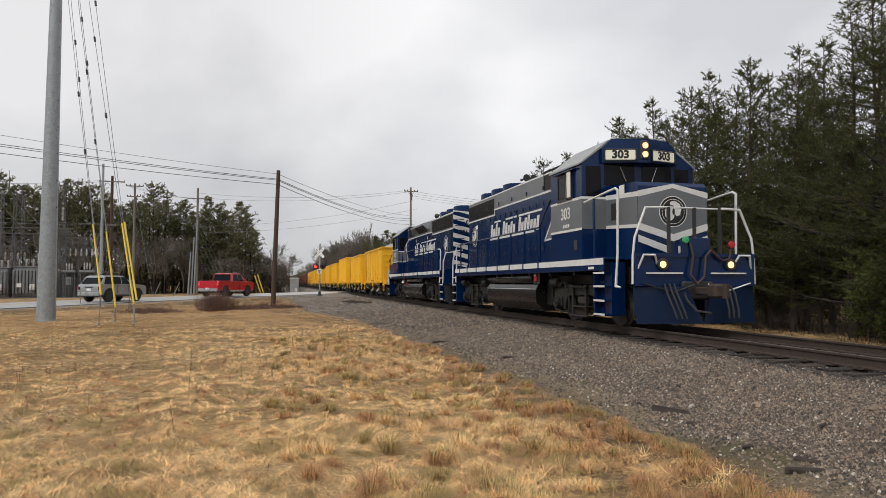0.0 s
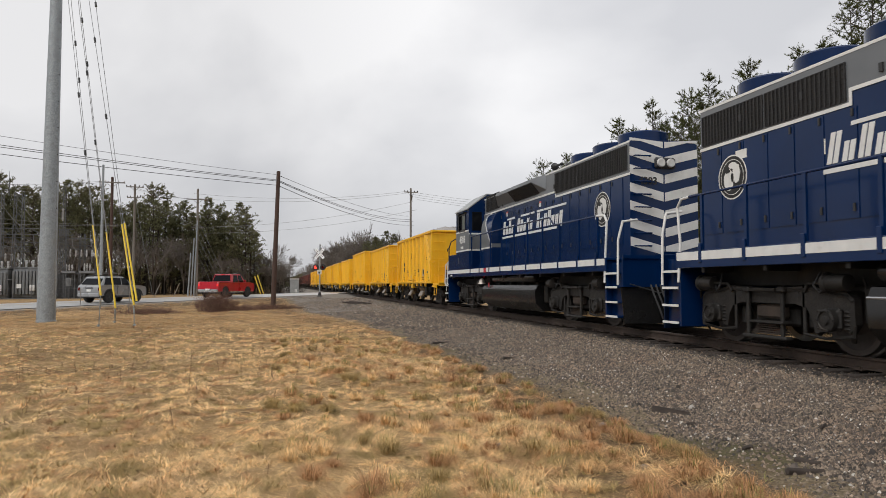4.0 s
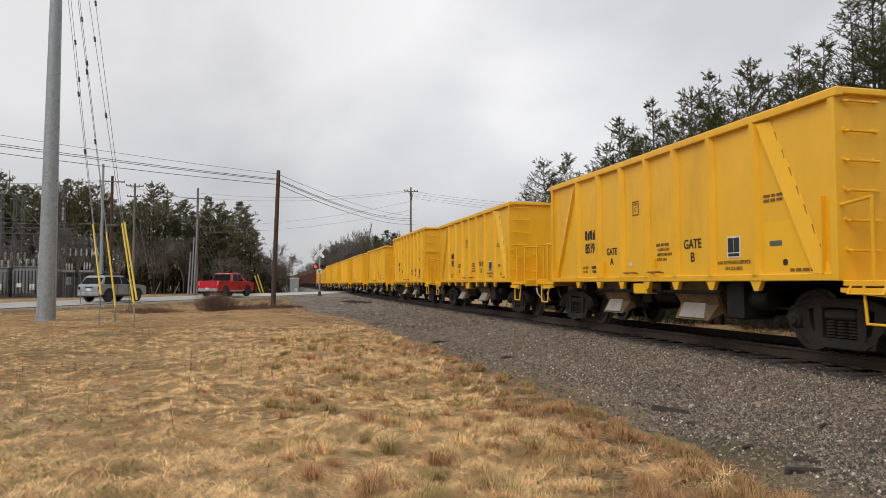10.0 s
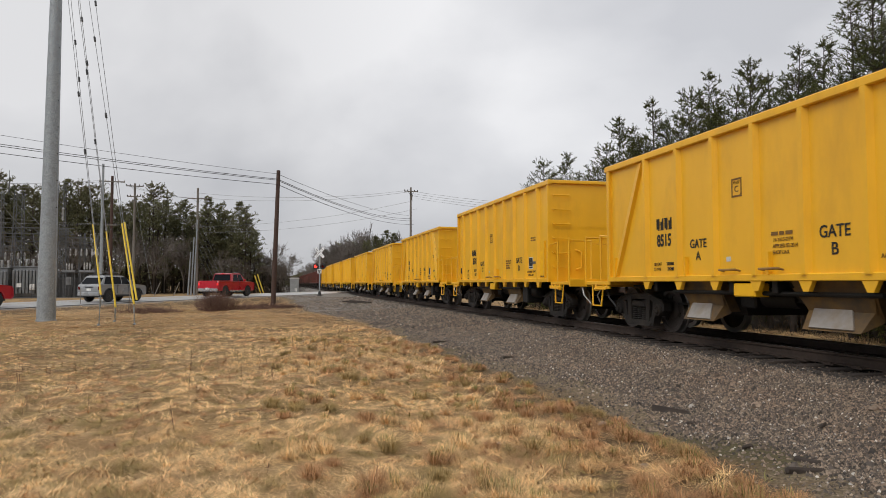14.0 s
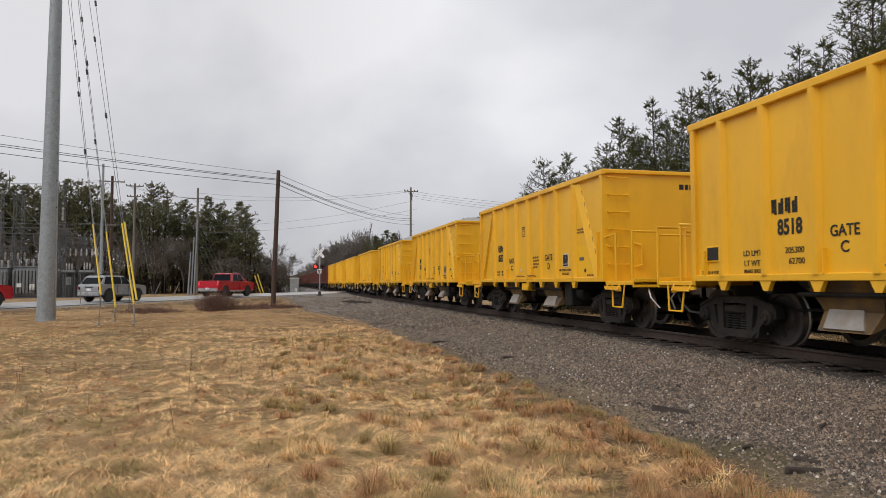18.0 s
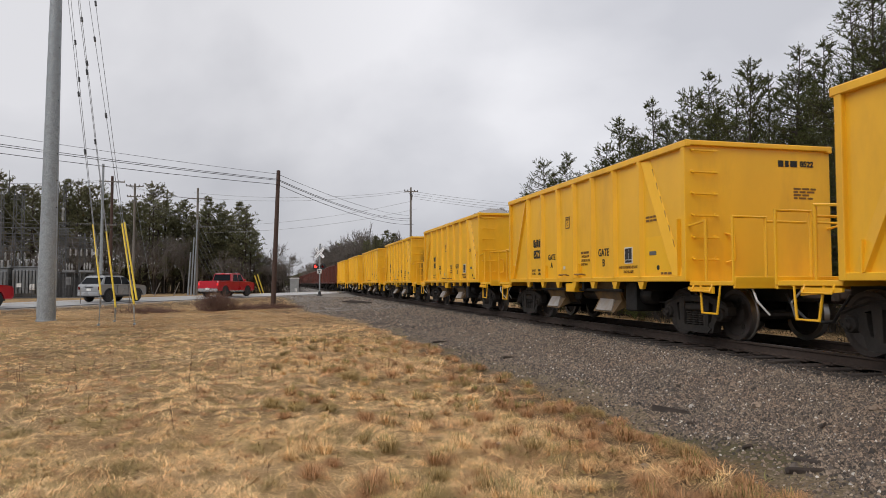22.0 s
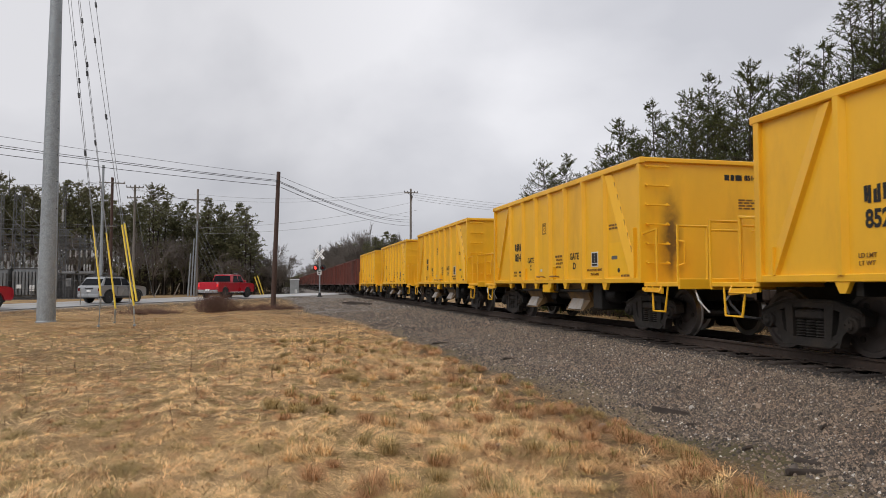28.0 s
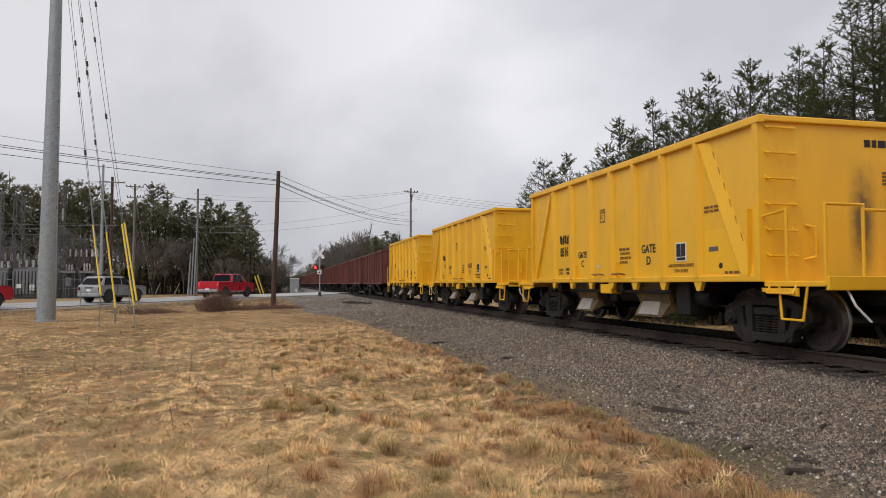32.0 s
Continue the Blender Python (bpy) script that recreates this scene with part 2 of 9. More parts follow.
def leafy(m, share):
    """Lets part of the light through thin needles."""
    nodes, links = m.node_tree.nodes, m.node_tree.links
    p, out = nodes["Principled BSDF"], nodes["Material Output"]
    t, mx = nodes.new("ShaderNodeBsdfTranslucent"), nodes.new("ShaderNodeMixShader")
    links.new(p.inputs["Base Color"].links[0].from_socket, t.inputs["Color"])
    mx.inputs["Fac"].default_value = share
    links.new(p.outputs["BSDF"], mx.inputs[1])
    links.new(t.outputs["BSDF"], mx.inputs[2])
    links.new(mx.outputs["Shader"], out.inputs["Surface"])


leafy(NEEDLE, 0.35)
leafy(NEEDLE_FAR, 0.6)


def sooty(x0):
    """The yellow enamel with one vertical smear of soot about x0."""
    m = YELLOW.copy()
    m.name = "sooted_yellow_enamel"
    nt = m.node_tree
    nodes, links = nt.nodes, nt.links
    p = nodes["Principled BSDF"]
    old = p.inputs["Base Color"].links[0].from_socket
    tc = nodes.new("ShaderNodeTexCoord")
    sp = nodes.new("ShaderNodeSeparateXYZ")
    links.new(tc.outputs["Object"], sp.inputs[0])

    def math_node(op, a, b):
        n = nodes.new("ShaderNodeMath")
        n.operation = op
        for k, v in enumerate((a, b)):
            if hasattr(v, "is_linked"):
                links.new(v, n.inputs[k])
            else:
                n.inputs[k].default_value = v
        return n.outputs[0]
    off = math_node("ABSOLUTE", math_node("SUBTRACT", sp.outputs["X"], x0), 0.0)
    across = math_node("SUBTRACT", 1.0, math_node("DIVIDE", off, 0.30))
    up = math_node("SUBTRACT", 1.0, math_node("ABSOLUTE", math_node("DIVIDE", math_node("SUBTRACT", sp.outputs["Z"], 2.0), 1.1), 0.0))
    nz = nodes.new("ShaderNodeTexNoise")
    nz.inputs["Scale"].default_value, nz.inputs["Detail"].default_value = 5.0, 6.0
    links.new(tc.outputs["Object"], nz.inputs["Vector"])
    k = math_node("MULTIPLY", math_node("MAXIMUM", across, 0.0), math_node("MAXIMUM", up, 0.0))
    k = math_node("MINIMUM", math_node("MULTIPLY", k, math_node("MULTIPLY", nz.outputs["Fac"], 2.6)), 0.88)
    mx = nodes.new("ShaderNodeMix")
    mx.data_type = "RGBA"
    mx.inputs[7].default_value = (0.10, 0.055, 0.018, 1)
    links.new(k, mx.inputs[0])
    links.new(old, mx.inputs[6])
    links.new(mx.outputs[2], p.inputs["Base Color"])
    return m


# ---- mesh tools ----
class Mesh:
    def __init__(self):
        self.v, self.f = [], []

    def add(self, verts, faces):
        n = len(self.v)
        self.v += [tuple(p) for p in verts]
        self.f += [tuple(i + n for i in f) for f in faces]
        return self

    def box(self, x0, x1, y0, y1, z0, z1, c=0.0):
        x0, x1, y0, y1, z0, z1 = min(x0, x1), max(x0, x1), min(y0, y1), max(y0, y1), min(z0, z1), max(z0, z1)
        c = min(c, (x1 - x0) / 2.01, (y1 - y0) / 2.01, (z1 - z0) / 2.01)
        if c <= 0:
            v = [(x, y, z) for x in (x0, x1) for y in (y0, y1) for z in (z0, z1)]
            return self.add(v, [(0, 1, 3, 2), (4, 6, 7, 5), (0, 4, 5, 1), (2, 3, 7, 6), (0, 2, 6, 4), (1, 5, 7, 3)])
        n = len(self.v)
        ids = {}
        for i, x in enumerate((x0, x1)):
            for j, y in enumerate((y0, y1)):
                for k, z in enumerate((z0, z1)):
                    sx, sy, sz = (c, -c)[i], (c, -c)[j], (c, -c)[k]
                    for a, p in enumerate(((x, y + sy, z + sz), (x + sx, y, z + sz), (x + sx, y + sy, z))):
                        ids[i, j, k, a] = len(self.v)
                        self.v.append(p)
        g = lambda i, j, k, a: ids[i, j, k, a]
        for s in (0, 1):
            q = [g(s, 0, 0, 0), g(s, 1, 0, 0), g(s, 1, 1, 0), g(s, 0, 1, 0)]
            self.f.append(tuple(q if s else q[::-1]))
            q = [g(0, s, 0, 1), g(1, s, 0, 1), g(1, s, 1, 1), g(0, s, 1, 1)]
            self.f.append(tuple(q[::-1] if s else q))
            q = [g(0, 0, s, 2), g(1, 0, s, 2), g(1, 1, s, 2), g(0, 1, s, 2)]
            self.f.append(tuple(q if s else q[::-1]))
        for j in (0, 1):
            for k in (0, 1):
                self.f.append((g(0, j, k, 1), g(1, j, k, 1), g(1, j, k, 2), g(0, j, k, 2)))
                self.f.append((g(j, 0, k, 0), g(j, 1, k, 0), g(j, 1, k, 2), g(j, 0, k, 2)))
                self.f.append((g(j, k, 0, 0), g(j, k, 1, 0), g(j, k, 1, 1), g(j, k, 0, 1)))
                for i in (0, 1):
                    self.f.append((g(i, j, k, 0), g(i, j, k, 1), g(i, j, k, 2)))
        return self

    def ring(self, rings, closed=True, caps=True):
        """Skins a list of equal-length rings of points."""
        n, m = len(self.v), len(rings[0])
        for r in rings:
            self.v += [tuple(p) for p in r]
        span = m if closed else m - 1
        for i in range(len(rings) - 1):
            for j in range(span):
                a, b = n + i * m + j, n + i * m + (j + 1) % m
                self.f.append((a, b, b + m, a + m))
        if caps and closed:
            self.f.append(tuple(n + j for j in range(m))[::-1])
            self.f.append(tuple(n + (len(rings) - 1) * m + j for j in range(m)))
        return self

    def cyl(self, p0, p1, r0, r1=None, seg=12, caps=True):
        p0, p1 = Vector(p0), Vector(p1)
        r1 = r0 if r1 is None else r1
        d = (p1 - p0).normalized()
        u = d.orthogonal().normalized()
        w = d.cross(u)
        cs = [(math.cos(6.28318 * i / seg), math.sin(6.28318 * i / seg)) for i in range(seg)]
        return self.ring([[p + r * (u * a + w * b) for a, b in cs] for p, r in ((p0, r0), (p1, r1))], caps=caps)

    def tube(self, pts, r, seg=6):
        """A bent round bar through the points, in one piece."""
        pts = [Vector(q) for q in pts]
        rings, u = [], None
        for i, q in enumerate(pts):
            d0 = (q - pts[i - 1]).normalized() if i else (pts[1] - q).normalized()
            d1 = (pts[i + 1] - q).normalized() if i + 1 < len(pts) else d0
            d = (d0 + d1).normalized() if (d0 + d1).length > 1e-4 else d0
            u = d.orthogonal().normalized() if u is None else (u - d * u.dot(d)).normalized()
            w = d.cross(u)
            k = 1 / max(0.6, d.dot(d0))
            rings.append([q + r * k * (u * math.cos(6.28318 * j / seg) + w * math.sin(6.28318 * j / seg)) for j in range(seg)])
        return self.ring(rings)

    def prism(self, profile, a, b, axis="y"):
        """Extrudes a 2D profile between a and b along an axis: for y the profile is (x, z), for x (y, z), for z (x, y)."""
        put = {"y": lambda p, t: (p[0], t, p[1]), "x": lambda p, t: (t, p[0], p[1]), "z": lambda p, t: (p[0], p[1], t)}[axis]
        return self.ring([[put(p, a) for p in profile], [put(p, b) for p in profile]])

    def lathe(self, profile, center, axis="x", seg=20):
        """Turns (along, radius) pairs about an axis through the centre."""
        cx, cy, cz = center
        rings = []
        for t, r in profile:
            ring = []
            for i in range(seg):
                a = 6.28318 * i / seg
                u, w = r * math.cos(a), r * math.sin(a)
                ring.append({"x": (cx + t, cy + u, cz + w), "y": (cx + u, cy + t, cz + w), "z": (cx + u, cy + w, cz + t)}[axis])
            rings.append(ring)
        return self.ring(rings)


def link(name, g, mat, parent=None, label="", smooth=35):
    me = bpy.data.meshes.new(name)
    me.from_pydata(g.v, [], g.f)
    me.validate(clean_customdata=False)
    bm = bmesh.new()
    bm.from_mesh(me)
    bmesh.ops.recalc_face_normals(bm, faces=bm.faces)
    bm.to_mesh(me)
    bm.free()
    if smooth:
        me.polygons.foreach_set("use_smooth", [True] * len(me.polygons))
        me.set_sharp_from_angle(angle=radians(smooth))
    me.materials.append(mat)
    ob = new(name, me)
    ob.parent = parent
    if label:
        tagged(ob, label)
    return ob


def part(name, g, mat, parent, label=""):
    return link(name, g, mat, parent, label)


def raw(name, verts, faces, mat, parent=None):
    """A big mesh from numpy arrays; faces all have the same number of corners."""
    me = bpy.data.meshes.new(name)
    verts, faces = np.asarray(verts, np.float32), np.asarray(faces, np.int32)
    k = faces.shape[1]
    me.vertices.add(len(verts))
    me.vertices.foreach_set("co", verts.ravel())
    me.loops.add(faces.size)
    me.loops.foreach_set("vertex_index", faces.ravel())
    me.polygons.add(len(faces))
    me.polygons.foreach_set("loop_start", np.arange(0, faces.size, k, dtype=np.int32))
    me.polygons.foreach_set("loop_total", np.full(len(faces), k, np.int32))
    me.update(calc_edges=True)
    me.materials.append(mat)
    ob = new(name, me)
    ob.parent = parent
    return ob


def thing(name, label, category, group="", at=None):
    ob = new(name)
    ob.empty_display_size = 0.2
    if at is not None:
        ob.matrix_basis = at
    return tagged(ob, label, category, group)


def words(text, size, m, mat, parent, name="lettering", bold=0.0, squeeze=1.0, label="", shear=0.0):
    cu = bpy.data.curves.new("text", "FONT")
    cu.body, cu.size, cu.align_x, cu.align_y = text, size, "CENTER", "CENTER"
    cu.offset, cu.extrude, cu.resolution_u, cu.shear = bold, 0.003, 3, shear
    tmp = bpy.data.objects.new("text", cu)
    me = bpy.data.meshes.new_from_object(tmp)
    bpy.data.objects.remove(tmp)
    me.transform(m @ Matrix.Diagonal((squeeze, 1, 1, 1)))
    me.materials.clear()
    me.materials.append(mat)
    ob = new(name, me)
    ob.parent = parent
    return tagged(ob, label) if label else ob


def west(x, y, z):
    """A pose for lettering on a face that looks to -x: it reads along -y."""
    return Matrix.Translation((x, y, z)) @ Matrix(((0, 0, -1, 0), (-1, 0, 0, 0), (0, 1, 0, 0), (0, 0, 0, 1)))


def east(x, y, z):
    return Matrix.Translation((x, y, z)) @ Matrix(((0, 0, 1, 0), (1, 0, 0, 0), (0, 1, 0, 0), (0, 0, 0, 1)))


def south(x, y, z):
    """For a face that looks to -y: it reads along +x."""
    return Matrix.Translation((x, y, z)) @ Matrix(((1, 0, 0, 0), (0, 0, -1, 0), (0, 1, 0, 0), (0, 0, 0, 1)))


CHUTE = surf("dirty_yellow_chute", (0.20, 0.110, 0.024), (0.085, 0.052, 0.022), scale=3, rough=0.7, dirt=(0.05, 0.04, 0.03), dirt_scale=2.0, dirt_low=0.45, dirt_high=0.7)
rng = np.random.default_rng(7)

# ---- ground, track and road ----
XC = 8.78                       # track centre
ROAD = Vector((XC, 88.4, 0.0))  # where the road crosses the track
RD = Vector((0.492, 0.8706, 0.0))  # the road's direction
RN = Vector((0.8706, -0.492, 0.0))  # to the right of it


def wob(x, y, sc, seed=0.0):
    return noise.noise((x * sc + seed, y * sc - seed, seed * 1.7))


def road_z(u):
    a = abs(u)
    if a < 4:
        return -0.015
    pts = ((4, -0.015), (29, -0.10), (43, -0.19), (54, -0.29), (70, -0.46), (5000, -0.52))
    for (a0, z0), (a1, z1) in zip(pts, pts[1:]):
        if a <= a1:
            return z0 + (z1 - z0) * (a - a0) / (a1 - a0)


def foot(y):
    """The left foot of the ballast slope."""
    far = 1.9 * min(1, max(0, (y - 25) / 12)) + 0.6 * min(1, max(0, (y - 37) / 25))
    return 3.75 - 0.45 * min(1, max(0, (y - 8) / 15)) - far + 0.25 * wob(0, y, 0.35, 3.0)


def stone_edge(x, y):
    """Where the stones begin, right of a strip of sandy soil."""
    return foot(y) + (0.60 if y < 16 else 0.35 if y < 24 else 0.2) + 0.4 * wob(x, y, 1.3, 9.0)


def height(x, y):
    base = -0.56 + 0.05 * wob(x, y, 0.12, 1.0) + 0.05 * wob(x, y, 0.45, 5.0) * (1 if -30 < x < 5 else 0.3)
    if x < 4.2 and 2 < y < 40:
        base += 0.11 * max(0.0, wob(x, y, 1.4, 14.0)) * min(1, (4.2 - x) / 0.5) + 0.045 * wob(x, y, 2.6, 7.0) * min(1, (4.2 - x) / 0.5)
    base += 0.10 * math.exp(-((x + 1) ** 2) / 60 - ((y - 30) ** 2) / 500)
    d = x - XC
    if d < 0:
        e = foot(y)
        t = (x - e) / (XC - 1.75 - e)
        bed = -0.235 if t > 1 else (base + (-0.235 - base) * t ** 0.85 if t > 0 else base)
    else:
        t = (d - 1.75) / 2.6
        bed = -0.235 if t < 0 else (-0.235 + (base + 0.235) * t if t < 1 else base)
    z = bed
    r = Vector((x, y, 0)) - ROAD
    u, v = r.dot(RD), abs(r.dot(RN))
    if v < 9.5:
        k = min(1, max(0, (9.5 - v) / 5.0))
        k = k * k * (3 - 2 * k)
        z = z * (1 - k) + min(road_z(u) - 0.05, 10) * k if z < road_z(u) - 0.05 or v < 4.6 else z
    return z


def spread(lo, hi, step, out, ratio):
    a = list(np.arange(lo, hi + 1e-6, step))
    s, x = step, hi
    while x < out:
        s *= ratio
        x += s
        a.append(x)
    s, x = step, lo
    while x > -out:
        s *= ratio
        x -= s
        a.insert(0, x)
    return a


gx, gy = spread(-12, 13, 0.2, 2600, 1.14), spread(2, 30, 0.2, 2600, 1.08)
gv = [(x, y, height(x, y)) for y in gy for x in gx]
gm, nx = Mesh(), len(gx)
gm.v = gv
gm.f = [(j * nx + i, j * nx + i + 1, (j + 1) * nx + i + 1, (j + 1) * nx + i) for j in range(len(gy) - 1) for i in range(nx - 1)]


def ground_material():
    """Soil, a sandy strip and the gravel bed, parted by the distance to the stones' edge and by noise."""
    m = bpy.data.materials.new("soil_sand_and_gravel")
    m.use_nodes = True
    nodes, links = m.node_tree.nodes, m.node_tree.links
    p = nodes["Principled BSDF"]
    p.inputs["Roughness"].default_value, p.inputs["Specular IOR Level"].default_value = 0.95, 0.25
    tc = nodes.new("ShaderNodeTexCoord")

    def tex(sc, detail=6.0, kind="ShaderNodeTexNoise"):
        n = nodes.new(kind)
        n.inputs["Scale"].default_value, n.inputs["Detail"].default_value = sc, detail
        links.new(tc.outputs["Object"], n.inputs["Vector"])
        return n.outputs["Fac"]

    def ramp(src, *stops):
        n = nodes.new("ShaderNodeValToRGB")
        while len(n.color_ramp.elements) < len(stops):
            n.color_ramp.elements.new(0.5)
        for e, (at, c) in zip(n.color_ramp.elements, stops):
            e.position, e.color = at, (*c, 1)
        links.new(src, n.inputs["Fac"])
        return n.outputs["Color"]

    def calc(op, a, b):
        n = nodes.new("ShaderNodeMath")
        n.operation = op
        for socket, v in zip(n.inputs, (a, b)):
            if hasattr(v, "is_linked"):
                links.new(v, socket)
            else:
                socket.default_value = v
        return n.outputs[0]

    def step(src, lo, hi):
        n = nodes.new("ShaderNodeMapRange")
        n.interpolation_type = "SMOOTHSTEP"
        n.inputs["From Min"].default_value, n.inputs["From Max"].default_value = lo, hi
        links.new(src, n.inputs["Value"])
        return n.outputs["Result"]

    def mix(fac, a, b):
        n = nodes.new("ShaderNodeMix")
        n.data_type = "RGBA"
        for socket, v in ((n.inputs[0], fac), (n.inputs[6], a), (n.inputs[7], b)):
            links.new(v, socket)
        return n.outputs[2]
    at = nodes.new("ShaderNodeAttribute")
    at.attribute_name = "stone_side"
    d = calc("ADD", at.outputs["Fac"], calc("MULTIPLY", calc("SUBTRACT", tex(2.6), 0.5), 0.9))
    d = calc("ADD", d, calc("MULTIPLY", calc("SUBTRACT", tex(13.0), 0.5), 0.5))
    patch = tex(0.8)
    soil = mix(step(patch, 0.42, 0.62), ramp(tex(14.0), (0.3, (0.46, 0.305, 0.142)), (0.7, (0.22, 0.145, 0.070))), ramp(tex(22.0), (0.3, (0.30, 0.195, 0.095)), (0.7, (0.12, 0.082, 0.044))))
    litter = ramp(tex(26.0), (0.32, (0.070, 0.048, 0.028)), (0.55, (0.150, 0.102, 0.056)), (0.72, (0.25, 0.175, 0.095)))
    soil = mix(step(d, -2.5, -1.3), soil, litter)
    sand = ramp(tex(34.0), (0.30, (0.085, 0.068, 0.042)), (0.52, (0.165, 0.128, 0.082)), (0.70, (0.27, 0.215, 0.150)))
    moss = step(patch, 0.52, 0.66)
    sand = mix(moss, sand, ramp(tex(40.0), (0.35, (0.060, 0.056, 0.028)), (0.65, (0.125, 0.105, 0.056))))
    bed = ramp(tex(30.0), (0.32, (0.030, 0.024, 0.019)), (0.55, (0.085, 0.068, 0.053)), (0.72, (0.17, 0.138, 0.108)))
    far = nodes.new("ShaderNodeSeparateXYZ")
    links.new(tc.outputs["Object"], far.inputs[0])
    dust = ramp(tex(7.0), (0.32, (0.120, 0.108, 0.095)), (0.52, (0.215, 0.195, 0.172)), (0.70, (0.31, 0.285, 0.255)))
    bed = mix(step(calc("ADD", far.outputs["Y"], calc("MULTIPLY", tex(0.3), 14.0)), 28.0, 46.0), bed, dust)
    oil = ramp(tex(24.0), (0.35, (0.010, 0.0085, 0.0075)), (0.65, (0.034, 0.028, 0.023)))
    bed = mix(step(calc("ADD", far.outputs["X"], calc("MULTIPLY", tex(1.6), 0.8)), XC - 1.35, XC - 0.75), bed, oil)
    color = mix(step(d, -0.85, -0.45), soil, sand)
    color = mix(step(d, -0.06, 0.10), color, bed)
    links.new(color, p.inputs["Base Color"])
    bp = nodes.new("ShaderNodeBump")
    bp.inputs["Strength"].default_value, bp.inputs["Distance"].default_value = 1.0, 0.025
    links.new(tex(38.0), bp.inputs["Height"])
    links.new(bp.outputs["Normal"], p.inputs["Normal"])
    return m


ground = link("ground", gm, ground_material(), smooth=180)


def stone_side(x, y):
    """How far a place lies inside the gravel; the approaches of the crossing count as gravel too."""
    r = Vector((x, y, 0)) - ROAD
    d = min(x - stone_edge(x, y), XC + 3.0 + 0.5 * wob(x, y, 0.8, 2.0) - x)
    if abs(r.dot(RD)) < 200:
        d = max(d, 5.2 - abs(r.dot(RN)))
    return d


ground.data.attributes.new("stone_side", "FLOAT", "POINT").data.foreach_set("value", [max(-3.0, min(3.0, stone_side(v.co.x, v.co.y))) for v in ground.data.vertices])
tagged(ground, "dry straw-coloured field and grey gravel track bed", "ground", kind="structure")

# road: a strip of wet asphalt with a low crown, and worn paint
rm = Mesh()
us = [-400, -200, -120, -80, -70, -62, -54, -48, -43, -36, -29, -24, -18, -12, -8, -4, -2.6]
for group in (us, [-u for u in us][::-1]):
    rings = []
    for u in group:
        ring = []
        for v in (-3.7, -1.9, 0, 1.9, 3.7):
            p = ROAD + RD * u + RN * v
            ring.append((p.x, p.y, road_z(u) + 0.03 - 0.012 * abs(v)))
        rings.append(ring)
    rm.ring(rings, closed=False, caps=False)
road = tagged(link("road", rm, ASPHALT, smooth=60), "wet grey asphalt road crossing the track", "road", kind="structure")
line_m = Mesh()
for u0 in us[:-1]:
    u1 = us[us.index(u0) + 1]
    for v in (-0.12, 0.12):
        q = [ROAD + RD * a + RN * (v + b) + Vector((0, 0, road_z(a) + 0.036)) for a, b in ((u0, -.05), (u1, -.05), (u1, .05), (u0, .05))]
        line_m.add(q, [(0, 1, 2, 3)])
part("centre_line", line_m, surf("road_marking", (0.5, 0.34, 0.06), (0.4, 0.28, 0.06), rough=0.6), road)
stop_m = Mesh()
q = [ROAD + RD * a + RN * b + Vector((0, 0, road_z(-10.5) + 0.032 - 0.012 * b)) for a, b in ((-10.8, 0.2), (-10.2, 0.2), (-10.2, 3.4), (-10.8, 3.4))]
stop_m.add(q, [(0, 1, 2, 3)])
part("stop_line", stop_m, WHITE_PAINT, road)

# crossing planks between and beside the rails
deck = thing("crossing_deck", "dark timber planks of the level crossing between the rails", "crossing")
tagged(deck, kind="structure")
for k, (x0, x1) in enumerate(((-2.3, -1.6), (-1.55, -0.88), (-0.62, -0.22), (-0.2, 0.2), (0.22, 0.62), (0.88, 1.55), (1.6, 2.3))):
    g = Mesh()
    sh = (x0 + x1) / 2 * RD.y / RD.x
    g.prism([(88.4 + sh - 8, -0.17), (88.4 + sh + 8, -0.17), (88.4 + sh + 8, -0.02), (88.4 + sh - 8, -0.02)], XC + x0, XC + x1, "x")
    part("plank", g, TIE, deck)

# the track: two rails and timber ties
track = thing("railway_track", "rusty steel rails on dark creosoted timber ties in ballast", "railway track")
tagged(track, kind="structure")
RAIL_PROFILE = [(-0.07, -0.171), (0.07, -0.171), (0.07, -0.158), (0.012, -0.143), (0.010, -0.045), (0.035, -0.036), (0.037, -0.006), (0.028, 0.0), (-0.028, 0.0), (-0.037, -0.006), (-0.035, -0.036), (-0.010, -0.045), (-0.012, -0.143), (-0.07, -0.158)]
for sx in (-0.755, 0.755):
    g = Mesh().prism([(XC + sx + p, q) for p, q in RAIL_PROFILE], -60, 900)
    ob = part("rail", g, RAIL, track)
    ob.data.materials.append(RAIL_TOP)
    for poly in ob.data.polygons:
        if abs(poly.center.z) < 0.0005:
            poly.material_index = 1
    gp = Mesh()
    for y in np.arange(3, 60, 0.53):
        gp.box(XC + sx - 0.12, XC + sx + 0.12, y - 0.1, y + 0.1, -0.186, -0.166)
        for q in (-0.085, 0.085):
            gp.box(XC + sx + q - 0.012, XC + sx + q + 0.012, y - 0.03, y + 0.03, -0.168, -0.145)
    part("tie_plate", gp, RAIL, track)
tie_data = []
for k in range(5):
    g = Mesh().box(-1.30, 1.30, -0.115, 0.115, -0.175, 0.0, 0.014)
    g.v = [(x + 0.03 * random.uniform(-1, 1), y + 0.01 * random.uniform(-1, 1), z + 0.006 * random.uniform(-1, 1)) for x, y, z in g.v]
    ob = part("tie", g, TIE, track)
    tie_data.append(ob.data)
    ob.location = (XC, 0.53 * k - 2.65, -0.187)
